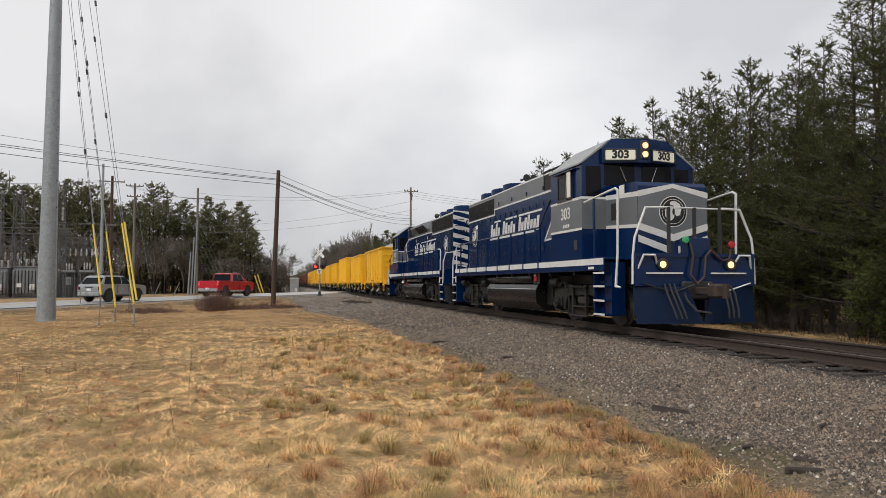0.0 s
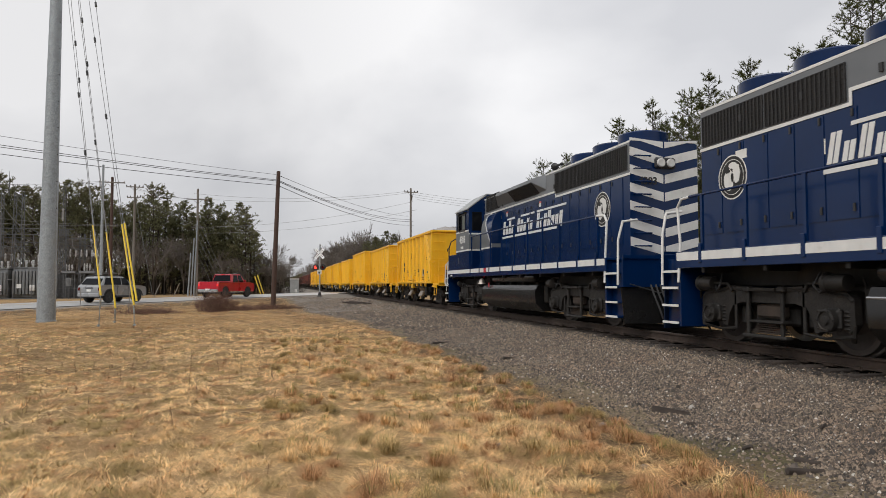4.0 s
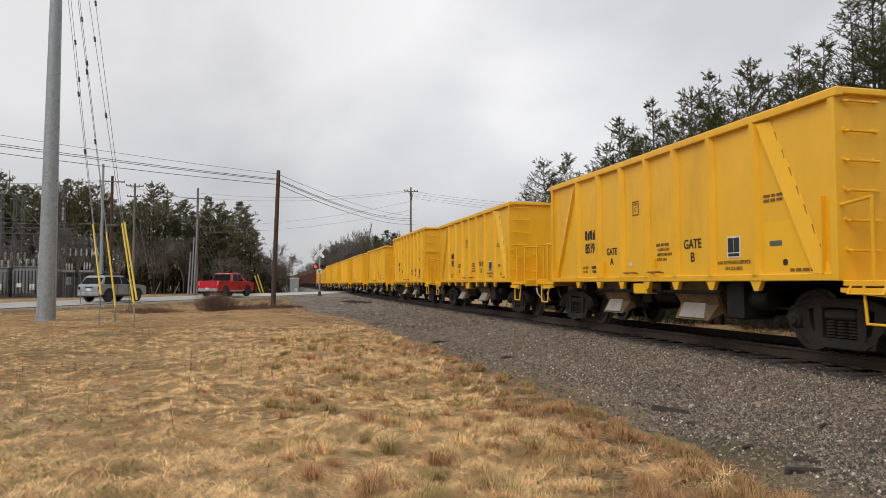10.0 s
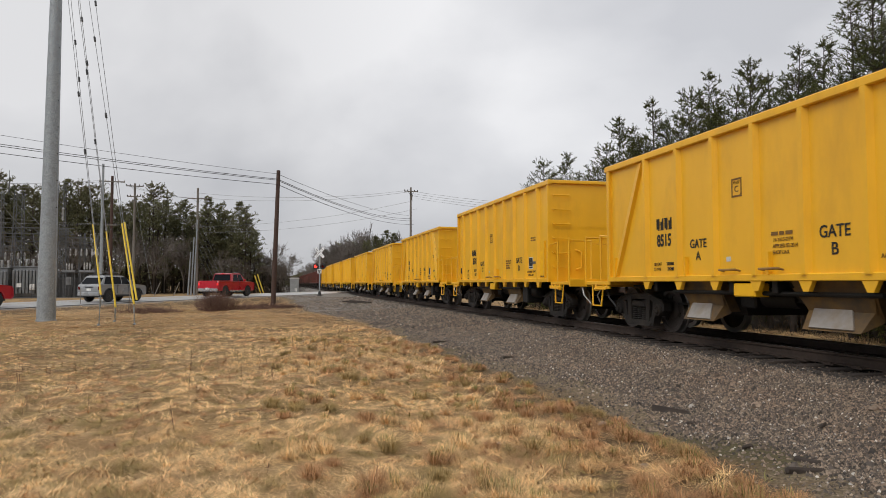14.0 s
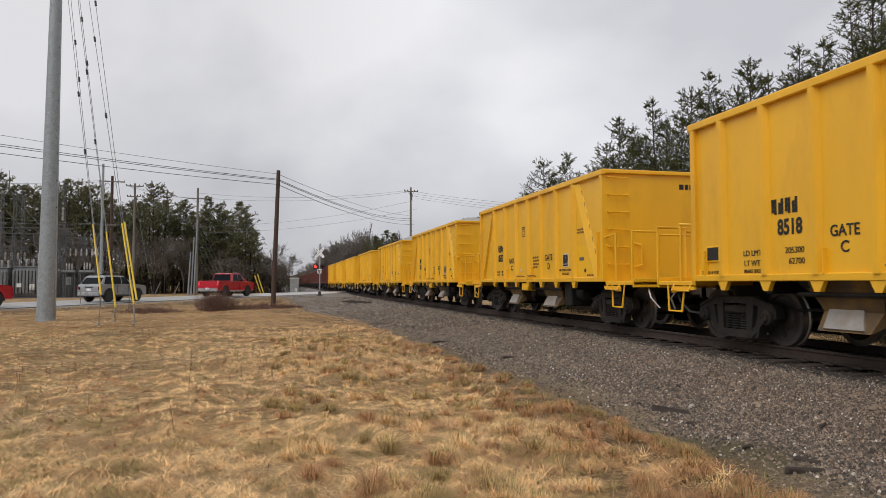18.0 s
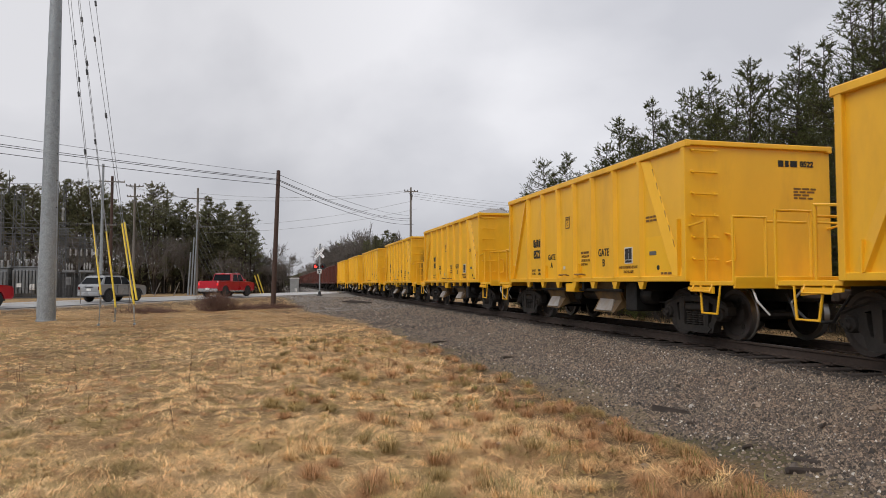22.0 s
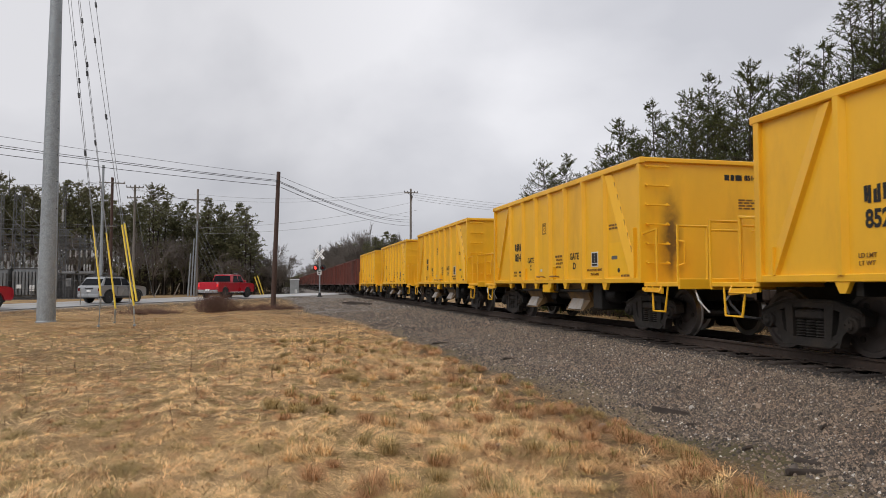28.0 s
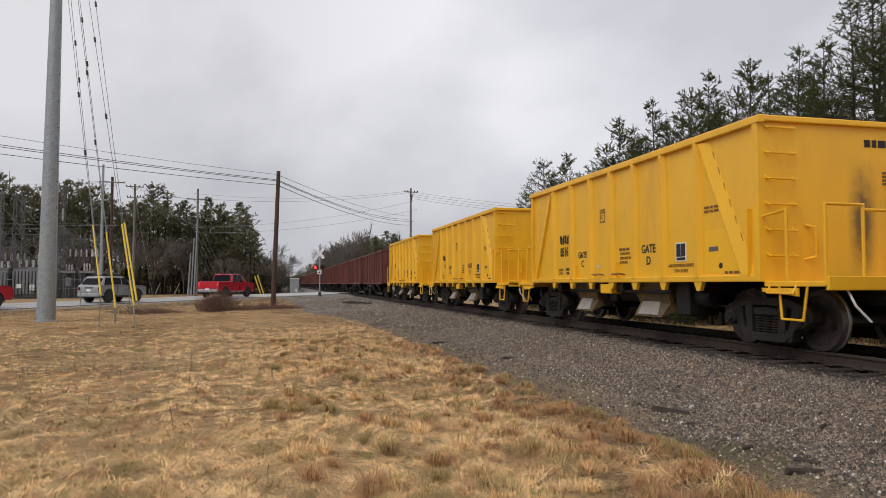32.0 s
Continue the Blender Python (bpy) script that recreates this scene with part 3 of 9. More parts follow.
for k in range(150):
    ob = new("tie", tie_data[k % 5])
    ob.parent = track
    ob.location = (XC + random.uniform(-0.09, 0.09), 0.53 * k, -0.187 + random.uniform(-0.012, 0.004))
    ob.rotation_euler = (random.uniform(-0.01, 0.01), random.uniform(-0.006, 0.006), random.uniform(-0.05, 0.05))
g = Mesh()
for k in range(150, 420):
    g.box(XC - 1.3, XC + 1.3, 0.53 * k - 0.115, 0.53 * k + 0.115, -0.36, -0.187)
tagged(part("far_ties", g, TIE, track), kind="stuff")

# ---- the train ----
def wheelset(parent, y, r, half=0.7175, seg=28):
    """One axle with its two wheels, centred on its own axle line."""
    axle = part("wheelset", Mesh().cyl((-half, 0, 0), (half, 0, 0), 0.085, seg=10), WHEEL, parent)
    axle.location = (0, y, r)
    for sx in (-1, 1):
        prof = [(-0.095 * sx, r * 1.06), (-0.066 * sx, r * 1.06), (-0.055 * sx, r * 1.005), (0.045 * sx, r * 0.995), (0.045 * sx, r * 0.84), (0.02 * sx, r * 0.78), (0.0, r * 0.42), (0.04 * sx, r * 0.3), (0.06 * sx, r * 0.18), (0.06 * sx, 0.02)]
        back = [(-0.09 * sx, 0.02), (-0.09 * sx, r * 0.25), (-0.04 * sx, r * 0.45), (-0.05 * sx, r * 0.8), (-0.095 * sx, r * 0.84)]
        w = part("wheel", Mesh().lathe(back + prof, (sx * (half + 0.035), 0, 0), "x", seg), WHEEL, axle)
        w.data.materials.append(TREAD)
        for p in w.data.polygons:
            rad = math.hypot(p.center.y, p.center.z)
            if rad > r * 0.93:
                p.material_index = 1
        # casting bosses that show the turning
        mk = Mesh()
        for a in range(3):
            t = a * 2.094 + 0.4
            mk.cyl((sx * (half + 0.042), r * 0.6 * math.cos(t), r * 0.6 * math.sin(t)), (sx * (half + 0.058), r * 0.6 * math.cos(t), r * 0.6 * math.sin(t)), 0.05, seg=8)
        part("web_boss", mk, TRUCK_STEEL, axle)
    return axle


def freight_truck(parent, y, r=0.457, wb=0.84, material=None):
    mat = material or TRUCK_STEEL
    for sx in (-1, 1):
        x = sx * 1.0
        tr = part("truck", Mesh().box(x - 0.10, x + 0.07, y - 0.29, y + 0.29, 0.50, 0.64, 0.03), mat, parent)
        # cast side frame: bowed top chord, columns, deep sloping legs and a bottom chord round small windows
        g = Mesh()
        half = [(0.0, 0.80), (0.42, 0.80), (0.58, 0.77), (wb - 0.10, 0.715), (wb + 0.10, 0.68), (wb + 0.19, 0.60), (wb + 0.20, 0.45), (wb + 0.13, 0.44), (wb + 0.11, 0.575), (wb - 0.12, 0.59), (0.66, 0.61), (0.50, 0.66), (0.0, 0.68)]
        g.prism([(y + a, b) for a, b in half] + [(y - a, b) for a, b in half[::-1][1:-1]], x - 0.085, x + 0.085, "x")
        for k in (-1, 1):
            g.prism([(y + k * 0.31, 0.17), (y + k * 0.44, 0.17), (y + k * 0.50, 0.74), (y + k * 0.32, 0.74)], x - 0.095, x + 0.095, "x")
            g.prism([(y + k * (wb - 0.10), 0.62), (y + k * (wb - 0.10), 0.38), (y + k * (wb - 0.20), 0.30), (y + k * 0.58, 0.12), (y + k * 0.36, 0.11), (y + k * 0.40, 0.25), (y + k * 0.52, 0.31), (y + k * (wb - 0.27), 0.46), (y + k * (wb - 0.25), 0.62)], x - 0.080, x + 0.080, "x")
        for k in (-wb, wb):
            g.box(x - 0.09, x + 0.09, y + k - 0.13, y + k + 0.13, 0.53, 0.60, 0.02)
        g.prism([(y - 0.56, 0.19), (y - 0.44, 0.105), (y + 0.44, 0.105), (y + 0.56, 0.19), (y + 0.40, 0.235), (y - 0.40, 0.235)], x - 0.10, x + 0.10, "x")
        part("side_frame", g, mat, tr)
        part("frame_rib", Mesh().tube([(x + sx * 0.085, y + a, b) for a, b in ((-wb - 0.17, 0.60), (-wb + 0.05, 0.69), (-0.5, 0.775), (0.5, 0.775), (wb - 0.05, 0.69), (wb + 0.17, 0.60))], 0.022, 6), mat, tr)
        for k in (-0.20, 0.0, 0.20):
            part("spring", Mesh().lathe([(j * 0.021, 0.092 if j % 2 else 0.066) for j in range(13)], (x + sx * 0.02, y + k, 0.235), "z", 10), mat, tr)
        part("friction_wedge", Mesh().box(x - 0.05, x + 0.09, y - 0.31, y - 0.22, 0.48, 0.60, 0.02).box(x - 0.05, x + 0.09, y + 0.22, y + 0.31, 0.48, 0.60, 0.02), mat, tr)
        for k in (-wb, wb):
            b = Mesh().lathe([(-sx * 0.10, 0.125), (sx * 0.07, 0.125), (sx * 0.09, 0.115), (sx * 0.10, 0.085), (sx * 0.14, 0.075), (sx * 0.145, 0.01)], (x + sx * 0.04, y + k, r), "x", 16)
            for a in range(3):
                c, d = 0.05 * math.cos(2.094 * a), 0.05 * math.sin(2.094 * a)
                b.cyl((x + sx * 0.17, y + k + c, r + d), (x + sx * 0.205, y + k + c, r + d), 0.014, seg=6)
            part("bearing_cap", b, TRUCK_STEEL, tr)
    for k in (-wb, wb):
        wheelset(parent, y + k, r)
        part("brake_beam", Mesh().box(-0.75, 0.75, y + k * 0.40 - 0.03, y + k * 0.40 + 0.03, 0.30, 0.38, 0.01), CHASSIS, parent)
    part("bolster", Mesh().box(-1.0, 1.0, y - 0.17, y + 0.17, 0.40, 0.66, 0.04), mat, parent)


def coupler(parent, y, d, z=0.84):
    """A knuckle coupler at y that points along d (+1 or -1), with its air hose."""
    g = Mesh().box(-0.08, 0.08, y, y + d * 0.55, z - 0.08, z + 0.08, 0.02)
    g.box(-0.15, 0.13, y + d * 0.5, y + d * 0.82, z - 0.15, z + 0.15, 0.05)
    g.cyl((0.1, y + d * 0.78, z - 0.15), (0.1, y + d * 0.78, z + 0.15), 0.09, seg=10)
    part("coupler", g, RAIL, parent)
    part("air_hose", Mesh().tube([(-0.35, y, z), (-0.37, y + d * 0.15, z - 0.2), (-0.3, y + d * 0.4, z - 0.42), (-0.2, y + d * 0.75, z - 0.45)], 0.025), TRIM_BLACK, parent)


def bars(rows, size, x, y, z, mat, parent, name="lettering", face="w", width=None):
    """Lines of writing too small to read, as broken bars."""
    g = Mesh()
    r = random.Random(int(abs(y * 100) + z * 37))
    for k in range(rows):
        at, total = 0.0, (width or 0.7) * r.uniform(0.75, 1.0)
        while at < total:
            w = r.uniform(0.06, 0.16)
            a, zz = at, z - k * size * 1.7
            if face == "w":
                g.box(x - 0.004, x + 0.002, y - a, y - a - w, zz, zz + size)
            else:
                g.box(y + a, y + a + w, x - 0.004, x + 0.002, zz, zz + size)
            at += w + 0.035
    return part(name, g, mat, parent)


def blocks(x, y, z, h, w, parent):
    """The owner's mark as four split stencil blocks, centred on y."""
    g = Mesh()
    s = w / 4
    for k in range(4):
        a = y - w / 2 + k * s
        for lo, hi, z0, z1 in ((0.10, 0.42, 0.0, 1.0), (0.50, 0.82, 0.12 * (k % 2), 1.0 - 0.25 * ((k + 1) % 2)), (0.38, 0.54, 0.40 * (k % 2), 0.40 * (k % 2) + 0.16)):
            g.box(x - 0.004, x + 0.004, a + s * lo, a + s * hi, z + h * z0, z + h * z1)
    return part("lettering", g, BLACK_PAINT, parent)


def hopper(label, top=3.65, braces=True, left="A", right="B", number="8515", mark=True, load=0.0, square=True, dark=0.0):
    """A yellow side-ribbed ballast hopper with end platforms. Local y = 0 at its middle."""
    car = thing("hopper_wagon", label, "freight wagon", "yellow ballast wagons of the train")
    HW, HL, low = 1.50, 5.01, 1.13
    # body shell: sides, ends, sloping floor, open top
    g = Mesh()
    for sx in (-1, 1):
        g.box(sx * HW, sx * (HW - 0.02), -HL, HL, low, top - 0.02)
    side = part("side_panel", g, YELLOW, car)
    for sy in (-1, 1):
        e = part("end_panel", Mesh().box(-HW + 0.02, HW - 0.02, sy * HL, sy * (HL - 0.03), 1.05, top - 0.04), YELLOW, car)
        if sy < 0 and dark:
            e.data.materials[0] = sooty(dark)
    # top chord with a rolled lip
    g = Mesh()
    for sx in (-1, 1):
        g.box(sx * (HW - 0.03), sx * (HW + 0.085), -HL - 0.07, HL + 0.07, top - 0.13, top, 0.015)
    for sy in (-1, 1):
        g.box(-HW, HW, sy * (HL - 0.03), sy * (HL + 0.07), top - 0.10, top - 0.004, 0.015)
    part("top_chord", g, YELLOW, car)
    g = Mesh()
    for sx in (-1, 1):
        g.box(sx * (HW - 0.02), sx * (HW + 0.055), -HL - 0.05, HL + 0.05, top, top + 0.007)
    part("worn_rim", g, RIM_DIRT, car, "worn brown top edge")
    # bottom sill
    for sx in (-1, 1):
        g = Mesh()
        g.box(sx * (HW - 0.06), sx * (HW + 0.06), -HL, HL, 1.05, 1.16, 0.012)
        part("side_sill", g, YELLOW, car)
        for sy in (-1, 1):
            part("corner_post", Mesh().box(sx * (HW - 0.02), sx * (HW + 0.075), sy * HL, sy * (HL - 0.12), 1.05, top - 0.1, 0.01), YELLOW, car)
        ys = [-3.33, -2.17, -1.06, 0.0, 1.06, 2.17, 3.33] if braces else [-4.15, -3.1, -2.05, -1.03, 0.0, 1.03, 2.05, 3.1, 4.15]
        for y in ys:
            r = Mesh().ring([[(sx * HW, y - 0.09, z), (sx * (HW + 0.088), y - 0.045, z), (sx * (HW + 0.088), y + 0.045, z), (sx * HW, y + 0.09, z)] for z in (1.14, top - 0.12)])
            part("rib", r, YELLOW, side)
            w = Mesh().prism([(y - 0.13, 1.05), (y + 0.13, 1.05), (y + 0.05, 0.90), (y - 0.05, 0.90)], sx * (HW - 0.03), sx * (HW + 0.045), "x")
            part("gusset", w, YELLOW, side)
        if braces:
            for sy in (-1, 1):
                b = Mesh()
                a, c = (sy * 3.52, top - 0.16), (sy * 4.66, 1.16)
                b.ring([[(sx * HW, p[0] - sy * 0.10, p[1]), (sx * (HW + 0.075), p[0] - sy * 0.08, p[1]), (sx * (HW + 0.012), p[0] + sy * 0.17, p[1]), (sx * HW, p[0] + sy * 0.175, p[1])] for p in (a, c)])
                part("diagonal_brace", b, YELLOW, side)
                if sx * sy > 0:
                    for k in range(7):
                        t = k / 8 + 0.08
                        za = top - 0.16 - (top - 1.32) * t
                        ya = 3.52 + 1.14 * t + 0.165
                        part("weld_crack", Mesh().prism([(sy * ya, za), (sy * (ya + 0.012), za), (sy * (ya + 0.071), za - 0.14), (sy * (ya + 0.059), za - 0.14)], sx * (HW + 0.004), sx * (HW + 0.016), "x"), BROWN_PAINT, side)
        f = HW + 0.006
        back = 0.0 if braces else 0.75
        put = west if sx < 0 else east
        q = 1 if sx < 0 else -1
        # lettering on the panels
        if mark:
            blocks(sx * f, 2.71 * q, 2.05, 0.23, 0.58, side)
        if number:
            words(number, 0.32, put(sx * f, (2.71 if braces else 2.60) * q, 1.84), BLACK_PAINT, side, bold=0.010, squeeze=0.80)
        else:
            bars(1, 0.17, sx * f, 2.72 * q if sx < 0 else 2.2, 1.72, BLACK_PAINT, side, width=0.55)
        if braces:
            words("LD LMT", 0.085, put(sx * f, 2.95 * q, 1.39), BROWN_PAINT, side, bold=0.001)
            words("LT WT", 0.085, put(sx * f, 2.96 * q, 1.29), BROWN_PAINT, side, bold=0.001)
            if sx < 0:
                words("203800", 0.085, put(sx * f, 2.50 * q, 1.39), BLACK_PAINT, side, bold=0.001)
                words("59200", 0.085, put(sx * f, 2.48 * q, 1.29), BLACK_PAINT, side, bold=0.001)
            else:
                bars(2, 0.06, sx * f, 2.5 * q if sx < 0 else -2.8, 1.26, BROWN_PAINT, side, width=0.34)
        else:
            words("LD LMT", 0.13, put(sx * f, 3.44 * q, 1.49), BLACK_PAINT, side)
            words("LT WT", 0.13, put(sx * f, 3.45 * q, 1.33), BLACK_PAINT, side)
            words("BRAKE SHOES", 0.085, put(sx * f, 3.42 * q, 1.205), BLACK_PAINT, side, squeeze=0.85)
            words("2 INCH HF COMP", 0.085, put(sx * f, 4.52 * q, 1.20), BLACK_PAINT, side, squeeze=0.8)
            part("placard_frame", Mesh().box(sx * HW, sx * (HW + 0.03), 4.25 * q, 4.62 * q, 1.38, 1.66, 0.01), YELLOW_NEW, side)
            part("placard", Mesh().box(sx * (HW + 0.02), sx * (HW + 0.035), 4.28 * q, 4.59 * q, 1.41, 1.63), BLACK_PAINT, side)
            words("205300", 0.13, put(sx * f, 2.51 * q, 1.50), BLACK_PAINT, side)
            words("62700", 0.13, put(sx * f, 2.47 * q, 1.34), BLACK_PAINT, side)
        for yy, letter, size in ((1.58, left, 0.22), (-1.57 - 1.15 * back, right, 0.24)):
            words("GATE", size, put(sx * f, yy * q, 1.72), BLACK_PAINT, side, bold=0.003, squeeze=0.92)
            words(letter, size, put(sx * f, yy * q, 1.72 - size * 1.0), BLACK_PAINT, side, bold=0.003)
        if sx < 0 and braces:
            bars(1, 0.055, sx * f, -0.33, 1.74, BROWN_PAINT, side, width=0.42)
            for k, line in enumerate(("14-Y613-DTM", "APPLIED 02-2014", "SHOP UAX")):
                words(line, 0.085, put(sx * f, (-0.34 - (0.24, 0.28, 0.19)[k]) * q, 1.67 - 0.095 * k), BROWN_PAINT, side, squeeze=0.85)
        else:
            bars(4, 0.045, sx * f, -0.40 - back if sx < 0 else 0.3, 1.72, BROWN_PAINT, side, width=0.42)
        words("AAR EXTENDED SERVICE", 0.085, put(sx * f, (-2.74 - back) * q, 1.36), BROWN_PAINT, side, squeeze=0.9)
        words("STATUS-2022", 0.085, put(sx * f, (-2.74 - back) * q, 1.26), BROWN_PAINT, side, squeeze=0.9)
        bars(2, 0.042, sx * f, -3.50 if sx < 0 else 3.5, 2.33, BROWN_PAINT, side, width=0.36)
        bars(1, 0.045, sx * f, -4.05 if sx < 0 else 4.0, 1.19, BROWN_PAINT, side, width=0.6)
        if sx < 0:
            for y, h in ((4.62, 0.42), (1.90, 0.34), (-0.33, 0.34), (-4.74, 1.05)):
                part("side_fin", Mesh().box(-HW, -HW - 0.085, y - 0.012, y + 0.012, 1.15, 1.16 + h, 0.004), YELLOW, side)
            part("sticker", Mesh().box(-f, -f + 0.004, 0.66, 0.78, 1.38, 1.46), CERAMIC, side)
        if square:
            s = Mesh()
            for a, b, c, d in ((-0.13, 0.13, 0.28, 0.31), (-0.13, 0.13, 0.0, 0.03), (-0.13, -0.10, 0.0, 0.31), (0.10, 0.13, 0.0, 0.31)):
                s.box(sx * f, sx * (f - 0.004), 0.48 * q + a, 0.48 * q + b, 2.43 + c, 2.43 + d)
            part("stencil_square", s, BROWN_PAINT, side)
            words("PLATE", 0.070, put(sx * f, 0.48 * q, 2.665), BROWN_PAINT, side, squeeze=0.8)
            words("C", 0.15, put(sx * f, 0.48 * q, 2.555), BROWN_PAINT, side)
        part("data_plate", Mesh().box(sx * HW, sx * (f + 0.004), (-2.58 - back) * q, (-2.92 - back) * q, 1.44, 1.79), WHITE_PAINT, side)
        g = Mesh()
        for y0, y1, z0, z1 in ((-2.605, -2.748, 1.525, 1.765), (-2.760, -2.895, 1.525, 1.765), (-2.61, -2.89, 1.46, 1.51)):
            g.box(sx * (f + 0.002), sx * (f + 0.007), (y0 - back) * q, (y1 - back) * q, z0, z1)
        part("plate_panel", g, BLACK_PAINT, side)
        part("paint_patch", Mesh().box(sx * HW, sx * (HW + 0.004), -3.5 * q, -4.45 * q, 1.22, 1.95), YELLOW_NEW, side)
        for a in (0.85, -0.15):
            part("grab_iron", Mesh().tube([(sx * HW, a * q, 1.22), (sx * (HW + 0.1), a * q, 1.24), (sx * (HW + 0.1), (a - 0.42) * q, 1.24), (sx * HW, (a - 0.42) * q, 1.22)], 0.014), RIM_DIRT, side)
        part("drain_hole", Mesh().cyl((sx * HW, -3.95 * q, 1.33), (sx * (HW + 0.012), -3.95 * q, 1.33), 0.05, seg=12), BLACK_PAINT, side)
    # load of stone
    if load:
        lv, lf = [], []
        n, m = 26, 11
        for i in range(n + 1):
            for j in range(m + 1):
                x, y = -1.46 + 2.92 * j / m, -HL + 0.05 + (2 * HL - 0.1) * i / n
                e = 1.9 * max(0, 1 - (abs(x) / 1.46) ** 1.6) * (0.30 + 0.70 * abs(math.cos(y * 0.62 + 0.9)) ** 1.2) * max(0, 1 - (abs(y) / HL) ** 8)
                lv.append((x, y, top - 0.22 + load * e + 0.03 * random.uniform(-1, 1)))
        lm = Mesh()
        lm.v = lv
        lm.f = [(i * (m + 1) + j, i * (m + 1) + j + 1, (i + 1) * (m + 1) + j + 1, (i + 1) * (m + 1) + j) for i in range(n) for j in range(m)]
        r = random.Random(3)
        for k in range(500):
            x, y = r.uniform(-1.3, 1.3), r.uniform(-HL + 0.3, HL - 0.3)
            i, j = int((y + HL - 0.05) / (2 * HL - 0.1) * n), int((x + 1.46) / 2.92 * m)
            z, s = lv[i * (m + 1) + j][2], r.uniform(0.03, 0.07)
            lm.add([(x + s, y, z), (x, y + s, z), (x - s, y, z), (x, y - s, z), (x, y, z + s), (x, y, z - s)], [(0, 1, 4), (1, 2, 4), (2, 3, 4), (3, 0, 4), (1, 0, 5), (2, 1, 5), (3, 2, 5), (0, 3, 5)])
        part("stone_load", lm, LOAD_STONE, car, "heaped grey crushed stone load")
    else:
        part("floor_slope", Mesh().prism([(-HL, 2.6), (-1.5, 1.2), (1.5, 1.2), (HL, 2.6), (HL, 2.5), (-HL, 2.5)], -1.46, 1.46, "x"), YELLOW, car)
    # chutes under the body
    for y, w in ((-1.35, 0.75), (1.75, 0.65)):
        for sx in (-1, 1):
            h = Mesh().ring([[(sx * 0.5, y - w, 1.1), (sx * 1.44, y - w, 1.1), (sx * 1.44, y + w, 1.1), (sx * 0.5, y + w, 1.1)], [(sx * 0.55, y - w * 0.75, 0.52), (sx * 1.2, y - w * 0.75, 0.52), (sx * 1.2, y + w * 0.75, 0.52), (sx * 0.55, y + w * 0.75, 0.52)]])
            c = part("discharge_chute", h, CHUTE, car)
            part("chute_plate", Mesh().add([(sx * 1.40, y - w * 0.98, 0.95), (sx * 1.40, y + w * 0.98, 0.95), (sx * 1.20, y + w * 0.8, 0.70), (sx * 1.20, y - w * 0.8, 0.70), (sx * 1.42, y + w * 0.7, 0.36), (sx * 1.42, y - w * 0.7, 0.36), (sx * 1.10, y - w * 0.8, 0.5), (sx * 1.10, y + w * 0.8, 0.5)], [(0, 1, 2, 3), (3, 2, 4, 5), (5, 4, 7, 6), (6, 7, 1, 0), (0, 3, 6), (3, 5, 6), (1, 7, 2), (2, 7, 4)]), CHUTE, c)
            part("chute_flap", Mesh().add([(sx * 1.26, y - w * 0.30, 0.66), (sx * 1.26, y + w * 0.62, 0.66), (sx * 1.43, y + w * 0.52, 0.40), (sx * 1.43, y - w * 0.55, 0.40), (sx * 1.23, y - w * 0.30, 0.64), (sx * 1.23, y + w * 0.62, 0.64), (sx * 1.40, y + w * 0.52, 0.38), (sx * 1.40, y - w * 0.55, 0.38)], [(0, 1, 2, 3), (7, 6, 5, 4), (0, 4, 5, 1), (1, 5, 6, 2), (2, 6, 7, 3), (3, 7, 4, 0)]), surf_flap, c, "pale bare steel discharge flap")
    part("side_bracket", Mesh().box(-HW - 0.03, -HW + 0.25, 0.05, 0.58, 0.80, 1.02, 0.02), YELLOW_NEW, car)
    part("center_sill", Mesh().box(-0.32, 0.32, -6.15, 6.15, 0.70, 1.08, 0.02), CHASSIS, car)
    for y, w in ((-1.35, 1.25), (1.75, 1.05)):
        part("hopper_bay", Mesh().ring([[(-1.30, y - w, 1.09), (1.30, y - w, 1.09), (1.30, y + w, 1.09), (-1.30, y + w, 1.09)], [(-0.85, y - w * 0.6, 0.46), (0.85, y - w * 0.6, 0.46), (0.85, y + w * 0.6, 0.46), (-0.85, y + w * 0.6, 0.46)]]), CHASSIS, car)
    part("air_reservoir", Mesh().lathe([(0, 0.02), (0.03, 0.15), (0.10, 0.19), (0.75, 0.19), (0.82, 0.15), (0.85, 0.02)], (-1.05, -3.15, 0.76), "y", 14), CHASSIS, car)
    part("valve_box", Mesh().box(-1.34, -0.70, -2.72, -2.28, 0.42, 1.06, 0.03), CHASSIS, car)
    part("gate_shaft", Mesh().cyl((-1.36, -2.2, 0.86), (-1.36, 2.6, 0.86), 0.035, seg=8), CHASSIS, car)
    for y in (-3.2, -0.3, 0.75, 3.15):
        part("cross_member", Mesh().box(-1.45, 1.45, y - 0.06, y + 0.06, 0.86, 1.06, 0.01), CHASSIS, car)
    part("side_tag", Mesh().box(-HW - 0.012, -HW, -3.62, -3.88, 1.58, 1.66, 0.004), DULL_STEEL, car)
    part("brake_cylinder", Mesh().cyl((-0.9, -0.25, 0.78), (-0.9, 0.55, 0.78), 0.16, seg=14).box(-1.1, -0.7, 0.6, 1.0, 0.6, 0.95, 0.03), CHASSIS, car)
    part("brake_rod", Mesh().tube([(-1.0, -3.4, 0.62), (-1.0, -0.2, 0.74), (-0.9, 3.2, 0.6)], 0.025), CHASSIS, car)
